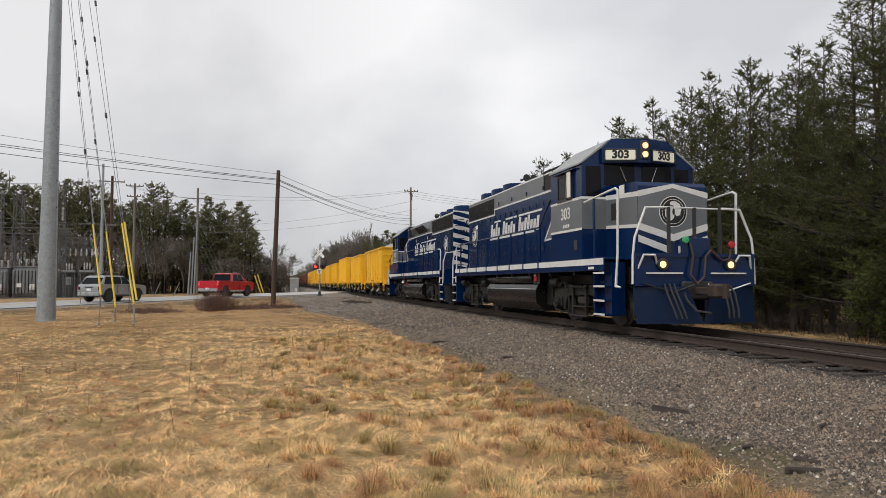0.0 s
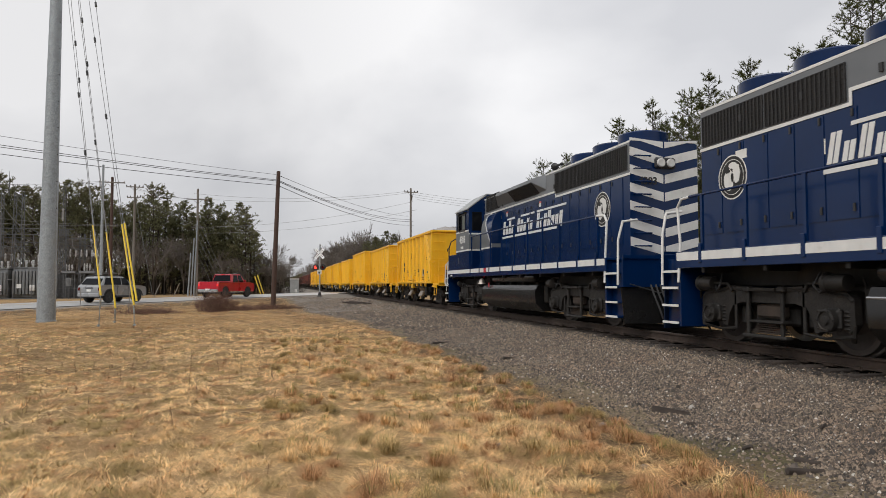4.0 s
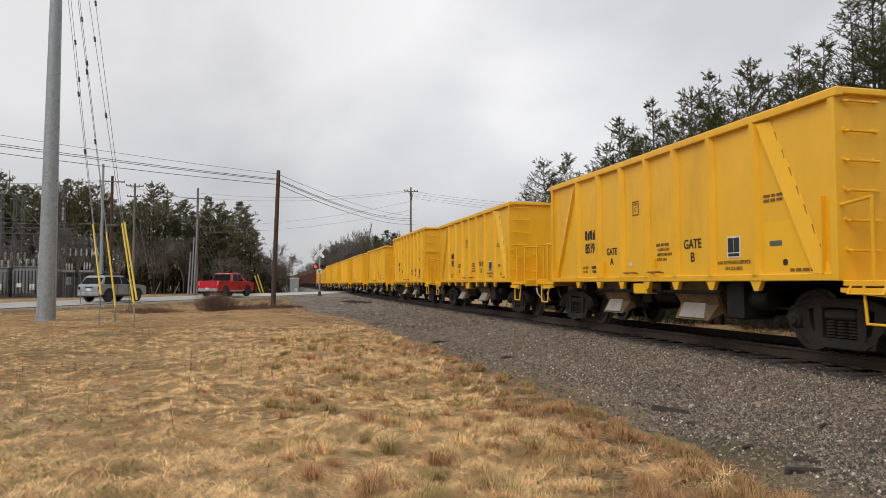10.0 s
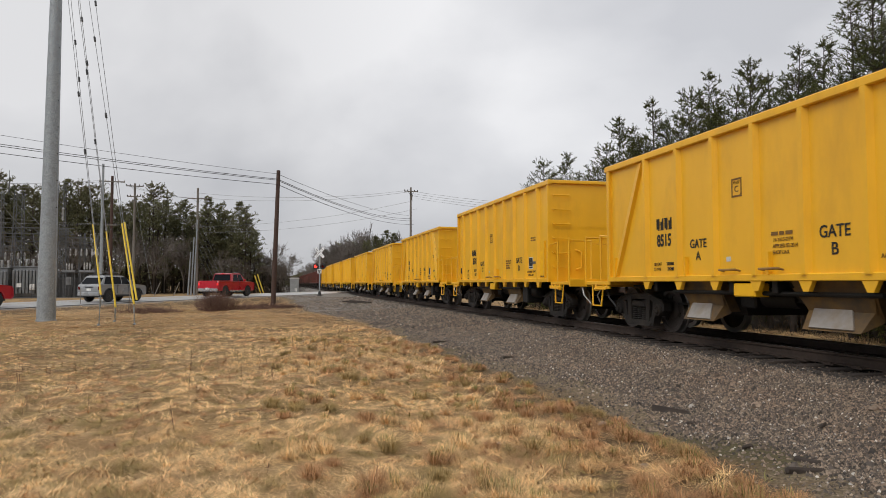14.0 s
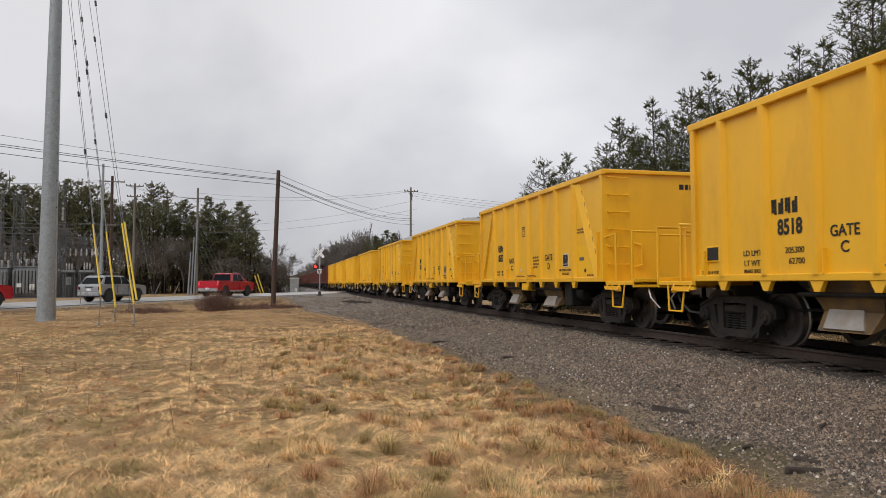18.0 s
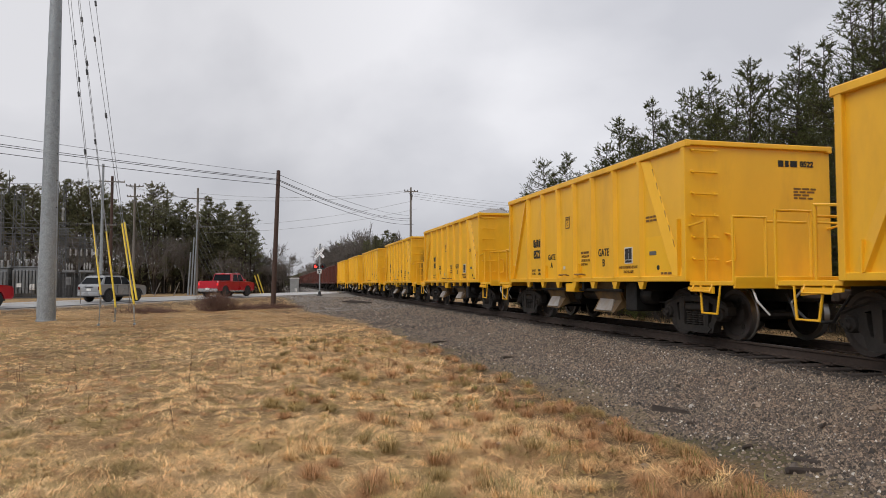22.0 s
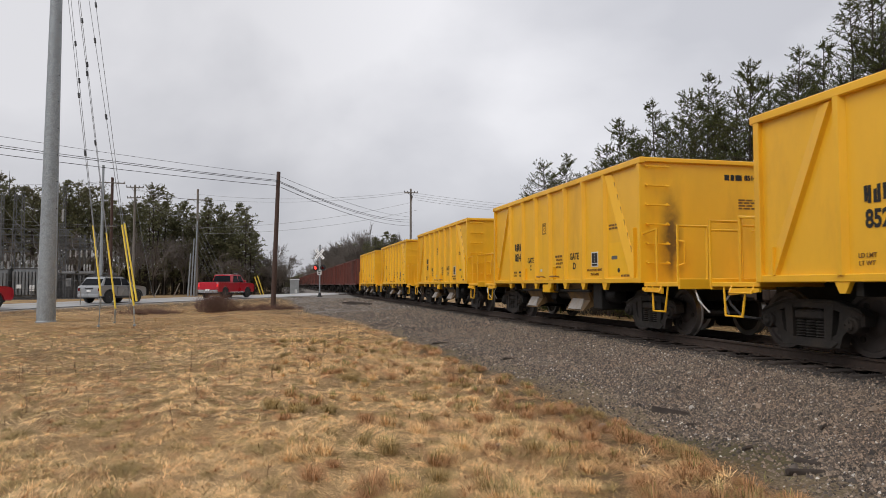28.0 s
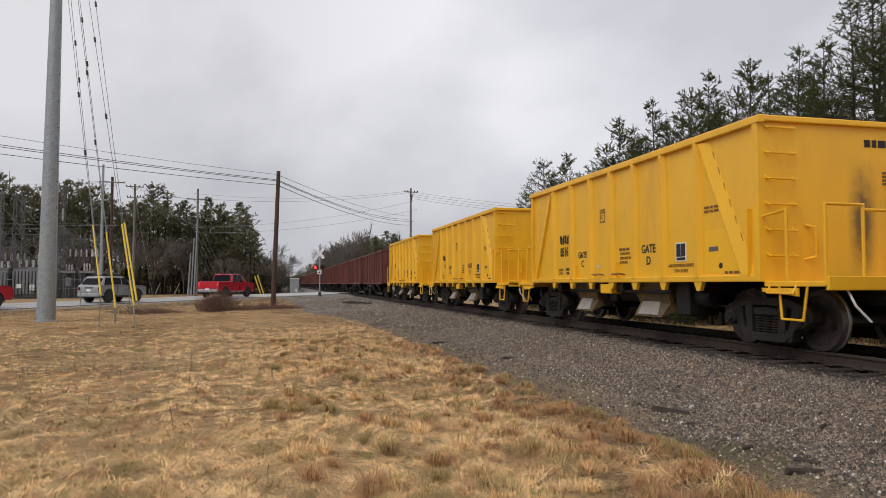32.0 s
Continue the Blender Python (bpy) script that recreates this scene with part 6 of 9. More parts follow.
            part("fuel_cap", Mesh().lathe([(0, 0.07), (sx * 0.05, 0.07), (sx * 0.06, 0.01)], (sx * 1.38, -0.90, 1.30), "x", 12), RED_FADED, eng)
        else:
            part("emergency_cutoff", slab(sx, 1.546, -2.20, -1.98, 1.44, 1.60, 0.03), RED_PART, eng)
            part("red_flag_valve", Mesh().box(sx * 1.36, sx * 1.40, -2.90, -2.72, 1.26, 1.42, 0.03), RED_PART, eng)
            part("red_bottle", Mesh().lathe([(0, 0.025), (0.02, 0.03), (0.12, 0.03), (0.15, 0.015), (0.18, 0.012)], (sx * 1.36, -2.24, 0.90), "z", 12), RED_PART, eng)
            part("bell", Mesh().lathe([(0, 0.15), (0.03, 0.13), (0.16, 0.085), (0.22, 0.03)], (sx * 1.36, -3.12, 1.02), "z", 18), BELL, eng, "pale brass bell under the walkway")
        for k in range(5):
            yy = t0 + 0.3 + k * (t1 - t0 - 0.6) / 4
            part("underframe_box", Mesh().box(sx * 1.0, sx * 1.22, yy - 0.12, yy + 0.12, 0.98, 1.08, 0.02), CHASSIS, eng)
    part("equipment_rack", Mesh().box(-1.05, 1.05, t0 - 0.42, t0 - 0.05, 0.35, 1.35, 0.05), CHASSIS, eng)
    part("equipment_rack", Mesh().box(-1.15, 1.15, t1 + 0.08, t1 + 0.30, 0.45, 1.0, 0.05), CHASSIS, eng)
    for k in range(9):
        yy = front + 1.4 + k * (back - front - 2.8) / 8
        part("crossbearer", Mesh().box(-1.5, 1.5, yy - 0.04, yy + 0.04, 1.22, 1.54, 0.01), CHASSIS, eng)
    for y in trucks:
        loco_truck(eng, y)
    # ends: step wells, plates, couplers, hoses
    steps_end(eng, front + (1.22 if lead else 0.05), -1)
    steps_end(eng, back - 0.05, 1)
    for y, d in ((front, -1), (back, 1)):
        plate = part("end_plate", Mesh().box(-1.45, 1.45, y - 0.03, y + 0.03, 0.95, 1.60, 0.01).box(-1.45, 1.45, y + d * 0.02, y + d * 0.06, 1.58, 1.66), BLUE, eng)
        pl = Mesh()
        for sx in (-1, 1):
            pl.ring([[(sx * 1.45, y - d * 0.05, 0.95), (sx * 0.3, y + d * 0.15, 0.95), (sx * 0.3, y + d * 0.12, 0.95), (sx * 1.45, y - d * 0.08, 0.95)], [(sx * 1.42, y + d * 0.04, 0.16), (sx * 0.0, y + d * 0.30, 0.16), (sx * 0.0, y + d * 0.27, 0.16), (sx * 1.42, y + d * 0.01, 0.16)]])
        part("plow", pl, BLUE_DUSTY if lead else TANK_BLACK, eng, "dusty blue snowplow pilot" if lead else "black pilot plow")
        coupler(eng, y + d * 0.1, d, 0.86)
        part("coupler_pocket", Mesh().box(-0.38, 0.38, y, y + d * 0.12, 0.66, 1.06, 0.04), TRIM_BLACK, eng)
        for sx in (-1, 1):
            for k in (0.55, 0.66, 0.78):
                part("brake_hose", Mesh().tube([(sx * k, y + d * 0.05, 1.0), (sx * (k + 0.03), y + d * 0.22, 0.8), (sx * (k - 0.02), y + d * 0.4, 0.45), (sx * (k - 0.05), y + d * 0.45, 0.28)], 0.022), TRIM_BLACK, eng)
            part("uncoupling_lever", Mesh().tube([(sx * 1.3, y + d * 0.08, 1.02), (sx * 0.6, y + d * 0.12, 0.82), (sx * 0.15, y + d * 0.25, 1.0)], 0.016), TRIM_BLACK if sx * d > 0 else WHITE_PAINT, eng)
    if lead:
        for sx in (-1, 1):
            part("ditch_light", Mesh().lathe([(0.03, 0.074), (-0.03, 0.074), (-0.045, 0.06), (-0.04, 0.01)], (sx * 0.82, front - 0.06, 1.42), "y", 18), LAMP_WARM, eng, "lit warm ditch light")
            part("lamp_bezel", Mesh().lathe([(0.04, 0.13), (-0.05, 0.13), (-0.06, 0.10), (-0.03, 0.088)], (sx * 0.82, front - 0.05, 1.42), "y", 20), TRIM_BLACK, eng)
            part("plate_edge", Mesh().box(sx * 0.35, sx * 1.2, front - 0.09, front - 0.04, 1.22, 1.25), WHITE_PAINT, eng)
            part("mu_stanchion", Mesh().box(sx * 0.62 - 0.03, sx * 0.62 + 0.03, front - 0.02, front + 0.04, 1.6, 2.66), TRIM_BLACK, eng)
        part("center_stanchion", Mesh().box(-0.03, 0.03, front - 0.02, front + 0.04, 1.6, 2.66), TRIM_BLACK, eng)
        part("front_rail", Mesh().tube([(-0.75, front + 0.02, 2.66), (0.75, front + 0.02, 2.64)], 0.018, 8), WHITE_PAINT, eng)
        part("drop_step", Mesh().box(-0.35, 0.35, front - 0.06, front + 0.02, 1.62, 2.0, 0.02), BLUE, eng)
        part("jumper_hose", Mesh().tube([(-0.18, front - 0.08, 1.9), (-0.12, front - 0.12, 1.62), (-0.2, front - 0.14, 1.2), (-0.05, front - 0.14, 1.0), (0.12, front - 0.14, 1.15), (0.18, front - 0.12, 1.6), (0.3, front - 0.12, 1.72), (0.6, front - 0.1, 1.5), (0.78, front - 0.08, 1.55), (0.84, front - 0.08, 1.8)], 0.024), HOSE, eng)
        part("green_valve", Mesh().lathe([(-0.03, 0.02), (-0.02, 0.075), (0.03, 0.075), (0.05, 0.02)], (-0.28, front - 0.1, 1.95), "y", 12), GREEN_PART, eng, "green hose coupling")
        part("red_valve", Mesh().lathe([(-0.03, 0.02), (-0.02, 0.075), (0.03, 0.075), (0.05, 0.02)], (0.84, front - 0.1, 1.86), "y", 12), RED_PART, eng, "red hose coupling")
        part("safety_chain", Mesh().tube([(0.0, front, 2.1), (0.05, front - 0.03, 1.85), (0.12, front - 0.03, 1.62)], 0.012), CHROME, eng)
    return eng


BLUE_DUSTY = surf("dusty_blue_plow", (0.002, 0.012, 0.044), (0.004, 0.014, 0.040), scale=3, rough=0.55, spec=0.2, dirt=(0.018, 0.024, 0.040), dirt_scale=2.0, dirt_low=0.5, dirt_high=0.85)
RED_FADED = surf("faded_red_cap", (0.35, 0.16, 0.14), (0.28, 0.12, 0.10), rough=0.6)
surf_pane = glassy("grey_reflecting_pane", (0.16, 0.18, 0.17), 0.12)


# ---- poles, wires, signal, substation ----
def taper(x0, y0, z0, x1, y1, z1, r0, r1, seg=14):
    return Mesh().cyl((x0, y0, z0), (x1, y1, z1), r0, r1, seg)


def cable(name, a, b, sag, r, label, mat=None, group="overhead cables"):
    a, b = Vector(a), Vector(b)
    pts = [a.lerp(b, k / 14) - Vector((0, 0, sag * 4 * (k / 14) * (1 - k / 14))) for k in range(15)]
    return tagged(link(name, Mesh().tube(pts, r, 5), mat or WIRE), label, "cable", group)


SP = Vector((-9.15, 31.32, height(-9.15, 31.32)))
pole = thing("steel_pole", "tall tapered galvanised steel transmission pole in the grass", "utility pole")
g = Mesh().ring([[(SP.x + (z - SP.z) * 0.004 + r * math.cos(6.2832 * k / 12), SP.y + r * math.sin(6.2832 * k / 12), z) for k in range(12)] for r, z in ((0.375, SP.z - 0.4), (0.36, SP.z + 0.2), (0.23, 12.8), (0.13, 25.0))])
part("shaft", g, GALV, pole)
part("base_collar", Mesh().lathe([(0, 0.39), (0.12, 0.39), (0.14, 0.37)], (SP.x, SP.y, SP.z - 0.05), "z", 12), GALV, pole)
for k in range(14):
    z = 3.0 + k * 1.1
    r = 0.36 - (z - SP.z) * 0.0098
    a = radians(-25 if k % 2 or z > 5 else 150)
    part("climbing_bolt", Mesh().cyl((SP.x + (r - .03) * math.cos(a), SP.y + (r - .03) * math.sin(a), z), (SP.x + (r + .06) * math.cos(a), SP.y + (r + .06) * math.sin(a), z), 0.022, seg=6), TRIM_BLACK, pole)

# guy wires with yellow guards
for (ax, ay), hs, (bx, by, bz), b1 in (((-6.15, 26.81), (15.3, 16.4), (-6.03, 26.5, 0.62), 3.13), ((-6.07, 28.94), (17.9, 18.6), (-5.92, 28.3, 0.12), 2.98), ((-4.92, 26.52), (19.8, 22.5), (-4.95, 26.5, 0.28), 3.17)):
    guy = thing("guy_wire", "steel guy wires with a yellow guard, anchored in grass", "guy wire", "guy wires of the steel pole")
    A, B = Vector((ax, ay, height(ax, ay))), Vector((bx, by, bz))
    for j, h in enumerate(hs):
        T = Vector((SP.x + 0.22, SP.y - 0.1, h))
        d = (T - B).normalized()
        part("strand", Mesh().cyl(B, T, 0.011, seg=5), WIRE_PALE, guy)
        for f in (0.36, 0.52, 0.62)[j:j + 2]:
            p = B.lerp(T, f)
            part("insulator", Mesh().cyl(p - d * 0.10, p + d * 0.10, 0.04, seg=8), TRIM_BLACK, guy)
        if j == 0 or ay < 26.6:
            o = Vector((0.09 * j, 0.0, 0.15 * j))
            part("yellow_guard", Mesh().cyl(B + o, B + d * ((b1 - bz) / d.z) + o * 0.3, 0.034, 0.030, seg=10), GUY_YELLOW, guy, "yellow plastic guy guard")
    part("anchor_rod", Mesh().cyl(A - Vector((0, 0, 0.2)), B, 0.018, seg=6), GALV, guy)
    part("anchor_eye", Mesh().box(A.x - 0.05, A.x + 0.05, A.y - 0.04, A.y + 0.04, A.z - 0.05, A.z + 0.06, 0.02), GALV, guy)
    m = A.lerp(B, 0.6)
    part("turnbuckle", Mesh().cyl(m, A.lerp(B, 0.85), 0.035, seg=8), GALV, guy)


def wood_pole(x, y, top, r0, mat, label, lean=(0, 0), arms=()):
    z = height(x, y)
    p = thing("utility_pole", label, "utility pole", "utility poles")
    part("shaft", taper(x, y, z - 0.3, x + lean[0], y + lean[1], top, r0, r0 * 0.72), mat, p)
    for za, half, dx, dy in arms:
        u = Vector((dx, dy, 0)).normalized()
        f = (za - z) / (top - z)
        c = Vector((x + lean[0] * f, y + lean[1] * f, za)) + Vector((-u.y, u.x, 0)) * -0.16
        a, b = c - u * half, c + u * half
        n = Vector((-u.y, u.x, 0)) * 0.05
        up = Vector((0, 0, 0.06))
        part("crossarm", Mesh().ring([[tuple(q - n - up), tuple(q + n - up), tuple(q + n + up), tuple(q - n + up)] for q in (a, b)]), POLE_GREY, p)
        for k in (-0.95, -0.5, 0.5, 0.95):
            q = c + u * half * k
            part("pin_insulator", Mesh().lathe([(0.05, 0.03), (0.10, 0.06), (0.16, 0.07), (0.22, 0.045), (0.24, 0.01)], tuple(q), "z", 8), CERAMIC if half > 1 else WIRE, p)
        part("arm_brace", Mesh().tube([tuple(c - u * half * 0.5), tuple(c - Vector((0, 0, 0.55))), tuple(c + u * half * 0.5)], 0.02, 5), DULL_STEEL, p)
    return p


wood_pole(-0.34, 45.5, 8.19, 0.165, POLE_BROWN, "brown treated wooden pole leaning beside the road", (0.25, 0))
wood_pole(17.39, 93.39, 14.06, 0.17, POLE_GREY, "wooden pole with a crossarm behind the train", arms=((13.5, 0.95, 1, 0.1), (12.9, 0.5, 0.3, 1)))
wood_pole(-10.8, 99.41, 13.90, 0.19, POLE_GREY, "grey wooden pole with two crossarms before the wood", arms=((12.44, 1.3, 1, 0.1), (8.6, 0.7, 1, 0.1)))
for dx, top in ((-0.28, 9.6), (-0.65, 7.2), (-1.05, 5.2)):
    wood_pole(-10.8 + dx * 1.0, 99.2, top, 0.11, GALV, "slim grey steel stub pole beside the crossarm pole", (0.3, 0))
wood_pole(-17.6, 93.34, 13.45, 0.17, POLE_GREY, "grey wooden pole with two crossarms", arms=((13.1, 1.0, 1, 0.1), (11.8, 0.95, 0.8, -0.35)))
wood_pole(-17.8, 78.0, 13.35, 0.16, GALV, "slim grey steel pole behind the road")
wood_pole(-18.0, 83.07, 12.82, 0.19, POLE_BROWN, "rust-brown wooden pole with a crossarm", arms=((12.2, 1.3, 1, 0.1), (7.4, 0.55, 1, 0.1)))
# wires from beyond the left side to the brown pole, then on across the track
for k, (za, z0) in enumerate(((7.95, 8.55), (7.62, 7.95), (7.55, 7.80), (7.28, 7.35))):
    cable("power_cable", (-31, 29.5, z0 + 1.35), (-0.10, 45.4, za), 0.45, 0.016 if k else 0.010, "dark overhead cable hung along the road")
for k, (za, zb, dx) in enumerate(((7.95, 10.2, -0.3), (7.62, 9.8, 0.0), (7.55, 9.5, 0.3), (7.28, 9.0, 0.4))):
    cable("power_cable", (-0.08, 45.6, za), (17.4 + dx, 93.3, zb), 0.7 if k else 0.5, 0.020 if k else 0.014, "dark overhead cable slung across the track")
for k, (z0, z1) in enumerate(((13.55, 13.75), (12.9, 13.6), (9.0, 12.4), (8.2, 11.3))):
    cable("power_cable", (-10.8 + 0.5 * (k - 1), 99.4, z0 - 0.3), (17.2 + 0.5 * (k - 1), 93.4, z1 - 0.15), 0.8, 0.018, "thin pale overhead line before the woods", WIRE_PALE)
    cable("power_cable", (17.4 + 0.4 * (k - 1), 93.4, 13.6 - 0.35 * k), (62, 96 + k, 12.6 - 0.3 * k), 1.0, 0.016, "thin pale overhead line before the woods", WIRE_PALE)
    cable("power_cable", (-17.6 + 0.5 * (k - 1.5), 93.3, 13.1 - (1.3 if k > 1 else 0)), (-10.8 + 0.5 * (k - 1.5), 99.3, 12.5 - (3.8 if k > 1 else 0)), 0.3, 0.016, "thin pale overhead line before the woods", WIRE_PALE)
    cable("power_cable", (-18.0 + 0.7 * (k - 1.5), 83.0, 12.3 if k < 2 else 7.5), (-40, 78 + k, 11.5 - k), 0.6, 0.016, "thin pale overhead line by the substation", WIRE_PALE)
for k in range(5):
    cable("guy_strand", (-10.75, 99.4, 5.2 + 1.1 * k), (-8.2 + 0.55 * k, 99.9, -0.4), 0.0, 0.016, "thin guy strand running down from a pole", WIRE_PALE, "guy strands of the far poles")
cable("guy_strand", (-17.5, 93.3, 11.5), (-15.0, 91.5, -0.3), 0.0, 0.018, "thin guy strand running down from a pole", WIRE_PALE, "guy strands of the far poles")
cable("power_cable", (-14.4, 35.0, 13.5), (SP.x, SP.y, 17.6), 0.0, 0.013, "dark overhead cable hung along the road")
cable("power_cable", (-14.9, 35.0, 14.6), (SP.x, SP.y, 19.2), 0.0, 0.010, "dark overhead cable hung along the road")
cable("ground_wire", (SP.x + 0.33, SP.y - 0.15, -0.4), (SP.x + 0.27, SP.y - 0.1, 9.5), 0.0, 0.01, "pale ground wire down the steel pole", WIRE_PALE)
for x0, y0, _x, _y, tz in ((-14.6, 90.0, 0, 0, 1.7), (-12.6, 91.5, 0, 0, 1.7), (-1.9, 80.0, 0, 0, 2.0), (-1.6, 80.3, 0, 0, 2.1)):
    z = height(x0, y0)
    far = y0 > 85
    ob = link("guy_guard", taper(x0 - (0.7 if not far else -0.7), y0, z + tz, x0, y0, z - 0.05, 0.05, 0.05, 8), GUY_YELLOW if not far else surf_flap)
    tagged(ob, "slanting yellow guard of a guy wire" if not far else "slanting pale guard of a guy wire", "guy guard", "guy guards by the road")
for x, y, h in ((-8.2, 42.5, 1.0), (-7.1, 33.8, 1.0), (-11.6, 46.0, 1.1), (-4.3, 42.0, 0.6)):
    tagged(link("marker_stake", taper(x, y, height(x, y) - 0.1, x + 0.02, y, height(x, y) + h, 0.022, 0.02, 6), POLE_GREY), "thin weathered stake standing in the grass", "stake", "stakes in the grass")

# crossing signal
SIGN_WHITE = surf("white_sign_sheet", (0.84, 0.84, 0.84), (0.76, 0.76, 0.76), rough=0.35)
sig = thing("crossing_signal", "level crossing signal with white crossbuck and red lamps", "railway signal")
sx0, sy0 = 3.82, 67.89
sz = height(sx0, sy0)
part("mast", Mesh().cyl((sx0, sy0, sz), (sx0, sy0, 4.70), 0.065, seg=12), GALV, sig)
part("finial", Mesh().lathe([(0, 0.05), (0.06, 0.07), (0.12, 0.02)], (sx0, sy0, 4.70), "z", 10), TRIM_BLACK, sig)
part("base_cone", Mesh().lathe([(0, 0.28), (0.06, 0.28), (0.10, 0.16), (0.40, 0.11), (0.42, 0.07)], (sx0, sy0, sz), "z", 14), TRIM_BLACK, sig)
SR = pose(sx0, sy0, 0, 0, 0, -29.5)
for k, tilt in enumerate((45, -45)):
    b = Mesh().box(-0.62, 0.62, -0.10 - 0.03 * k, -0.07 - 0.03 * k, -0.13, 0.13)
    m = SR @ Matrix.Translation((0, 0, 3.92)) @ Matrix.Rotation(radians(tilt), 4, "Y")
    b.v = [tuple(m @ Vector(p)) for p in b.v]
    part("crossbuck_blade", b, SIGN_WHITE, sig, "white crossbuck blade")
    # unreadable lettering on the blade
    l = Mesh()
    for j in range(6):
        if k or not 2 < j + 0.5 < 3.5:
            l.box(-0.5 + j * 0.17, -0.40 + j * 0.17, -0.104 - 0.03 * k, -0.098 - 0.03 * k, -0.028, 0.028)
    l.v = [tuple(m @ Vector(p)) for p in l.v]
    part("blade_lettering", l, BLACK_PAINT, sig)
arm = Mesh().box(-0.42, 0.42, -0.05, 0.05, 2.55, 2.65)
arm.v = [tuple(SR @ Vector(p)) for p in arm.v]
part("lamp_arm", arm, TRIM_BLACK, sig)
for k, x in enumerate((-0.38, 0.38)):
    def moved(g):
        g.v = [tuple(SR @ Vector(p)) for p in g.v]
        return g
    lamp = part("signal_lamp", moved(Mesh().lathe([(-0.02, 0.30), (0.0, 0.30), (0.01, 0.16), (0.12, 0.12), (0.13, 0.02)], (x, -0.12, 2.62), "y", 18)), TRIM_BLACK, sig, "black round flashing lamp")
    part("lens", moved(Mesh().lathe([(-0.06, 0.02), (-0.05, 0.10), (-0.02, 0.145), (0.0, 0.145)], (x, -0.14, 2.62), "y", 16)), LAMP_RED if k == 0 else LENS_OFF, lamp, "glowing red lens" if k == 0 else "dark red lens")
    part("visor", moved(Mesh().ring([[(x + 0.16 * math.cos(a), y, 2.62 + 0.16 * math.sin(a)) for a in [0.2 * j for j in range(16)]] for y in (-0.36, -0.12)], closed=False, caps=False)), TRIM_BLACK, lamp)
part("track_sign", moved(Mesh().box(-0.22, 0.22, -0.10, -0.08, 1.95, 2.35, 0.01)), WHITE_PAINT, sig)
part("sign_marking", moved(Mesh().box(-0.14, 0.14, -0.106, -0.098, 2.22, 2.29).box(-0.1, 0.1, -0.106, -0.098, 2.02, 2.15)), BLACK_PAINT, sig)
cabn = thing("signal_cabinet", "pale grey steel relay cabinet beside the crossing", "cabinet")
cz = height(2.0, 92.0)
part("body", Mesh().box(1.42, 2.52, 91.5, 92.6, cz + 0.05, 1.62, 0.03), CABINET_GREY, cabn)
part("roof", Mesh().prism([(1.34, 1.62), (2.60, 1.62), (2.55, 1.72), (1.40, 1.72)], 91.4, 92.7), WHITE_PAINT, cabn)
part("door", Mesh().box(1.55, 2.0, 91.47, 91.52, cz + 0.2, 1.5, 0.01), CABINET_GREY, cabn)
part("door", Mesh().box(2.02, 2.45, 91.47, 91.52, cz + 0.2, 1.5, 0.01), CABINET_GREY, cabn)
part("vent", Mesh().box(2.0, 2.1, 91.45, 91.48, cz + 0.3, cz + 0.75).box(2.2, 2.3, 91.45, 91.48, cz + 0.3, cz + 0.75), WHITE_PAINT, cabn)
part("plinth", Mesh().box(1.36, 2.58, 91.4, 92.7, cz - 0.3, cz + 0.06), CABINET_GREY, cabn)


# substation
def lattice_column(x, y, top, w0, w1, label, name="lattice_tower"):
    z = height(x, y)
    p = thing(name, label, "steel structure", "lattice columns of the substation")
    C = lambda i, t: Vector((x + (w0 + (w1 - w0) * t) * (0.5 if i in (1, 2) else -0.5), y + (w0 + (w1 - w0) * t) * (0.5 if i > 1 else -0.5), z + (top - z) * t))
    for i in range(4):
        part("leg", Mesh().cyl(C(i, -0.01), C(i, 1), 0.045, seg=4), DULL_STEEL, p)
    n = max(4, int((top - z) / 0.9))
    for i in range(4):
        for k in range(n):
            a, b = (i, (i + 1) % 4) if k % 2 else ((i + 1) % 4, i)
            part("lacing_bar", Mesh().cyl(C(a, k / n), C(b, (k + 1) / n), 0.025, seg=4), DULL_STEEL, p)
    return p


def lattice_beam(x0, x1, y, z, h, label):
    p = thing("lattice_beam", label, "steel structure", "lattice beams of the substation")
    for dz in (0, h):
        for dy in (-0.25, 0.25):
            part("chord", Mesh().cyl((x0, y + dy, z + dz), (x1, y + dy, z + dz), 0.045, seg=4), DULL_STEEL, p)
    n = int((x1 - x0) / 0.8)
    for dy in (-0.25, 0.25):
        for k in range(n):
            part("lacing_bar", Mesh().cyl((x0 + (x1 - x0) * k / n, y + dy, z + (h if k % 2 else 0)), (x0 + (x1 - x0) * (k + 1) / n, y + dy, z + (0 if k % 2 else h)), 0.025, seg=4), DULL_STEEL, p)
    return p


for x, y, top, w in ((-29.3, 83.5, 10.8, 1.0), (-27.3, 83.5, 10.8, 1.0), (-23.6, 84.8, 12.0, 1.0), (-23.0, 84.0, 7.0, 0.9), (-30.5, 86.5, 9.0, 1.0), (-21.4, 85.2, 6.6, 0.6), (-19.6, 85.0, 6.4, 0.6), (-25.4, 85.5, 7.4, 0.7)):
    lattice_column(x, y, top, w, w * 0.75, "weathered grey steel lattice column of the substation")
lattice_beam(-30.0, -21.9, 83.6, 6.35, 0.65, "grey steel lattice beam carrying the bus bars")
lattice_beam(-25.6, -18.6, 85.1, 4.9, 0.4, "grey steel lattice beam carrying the bus bars")
lattice_beam(-31.5, -26.6, 84.9, 4.6, 0.5, "grey steel lattice beam carrying the bus bars")
lattice_beam(-29.0, -20.2, 84.4, 5.55, 0.5, "grey steel lattice beam carrying the bus bars")
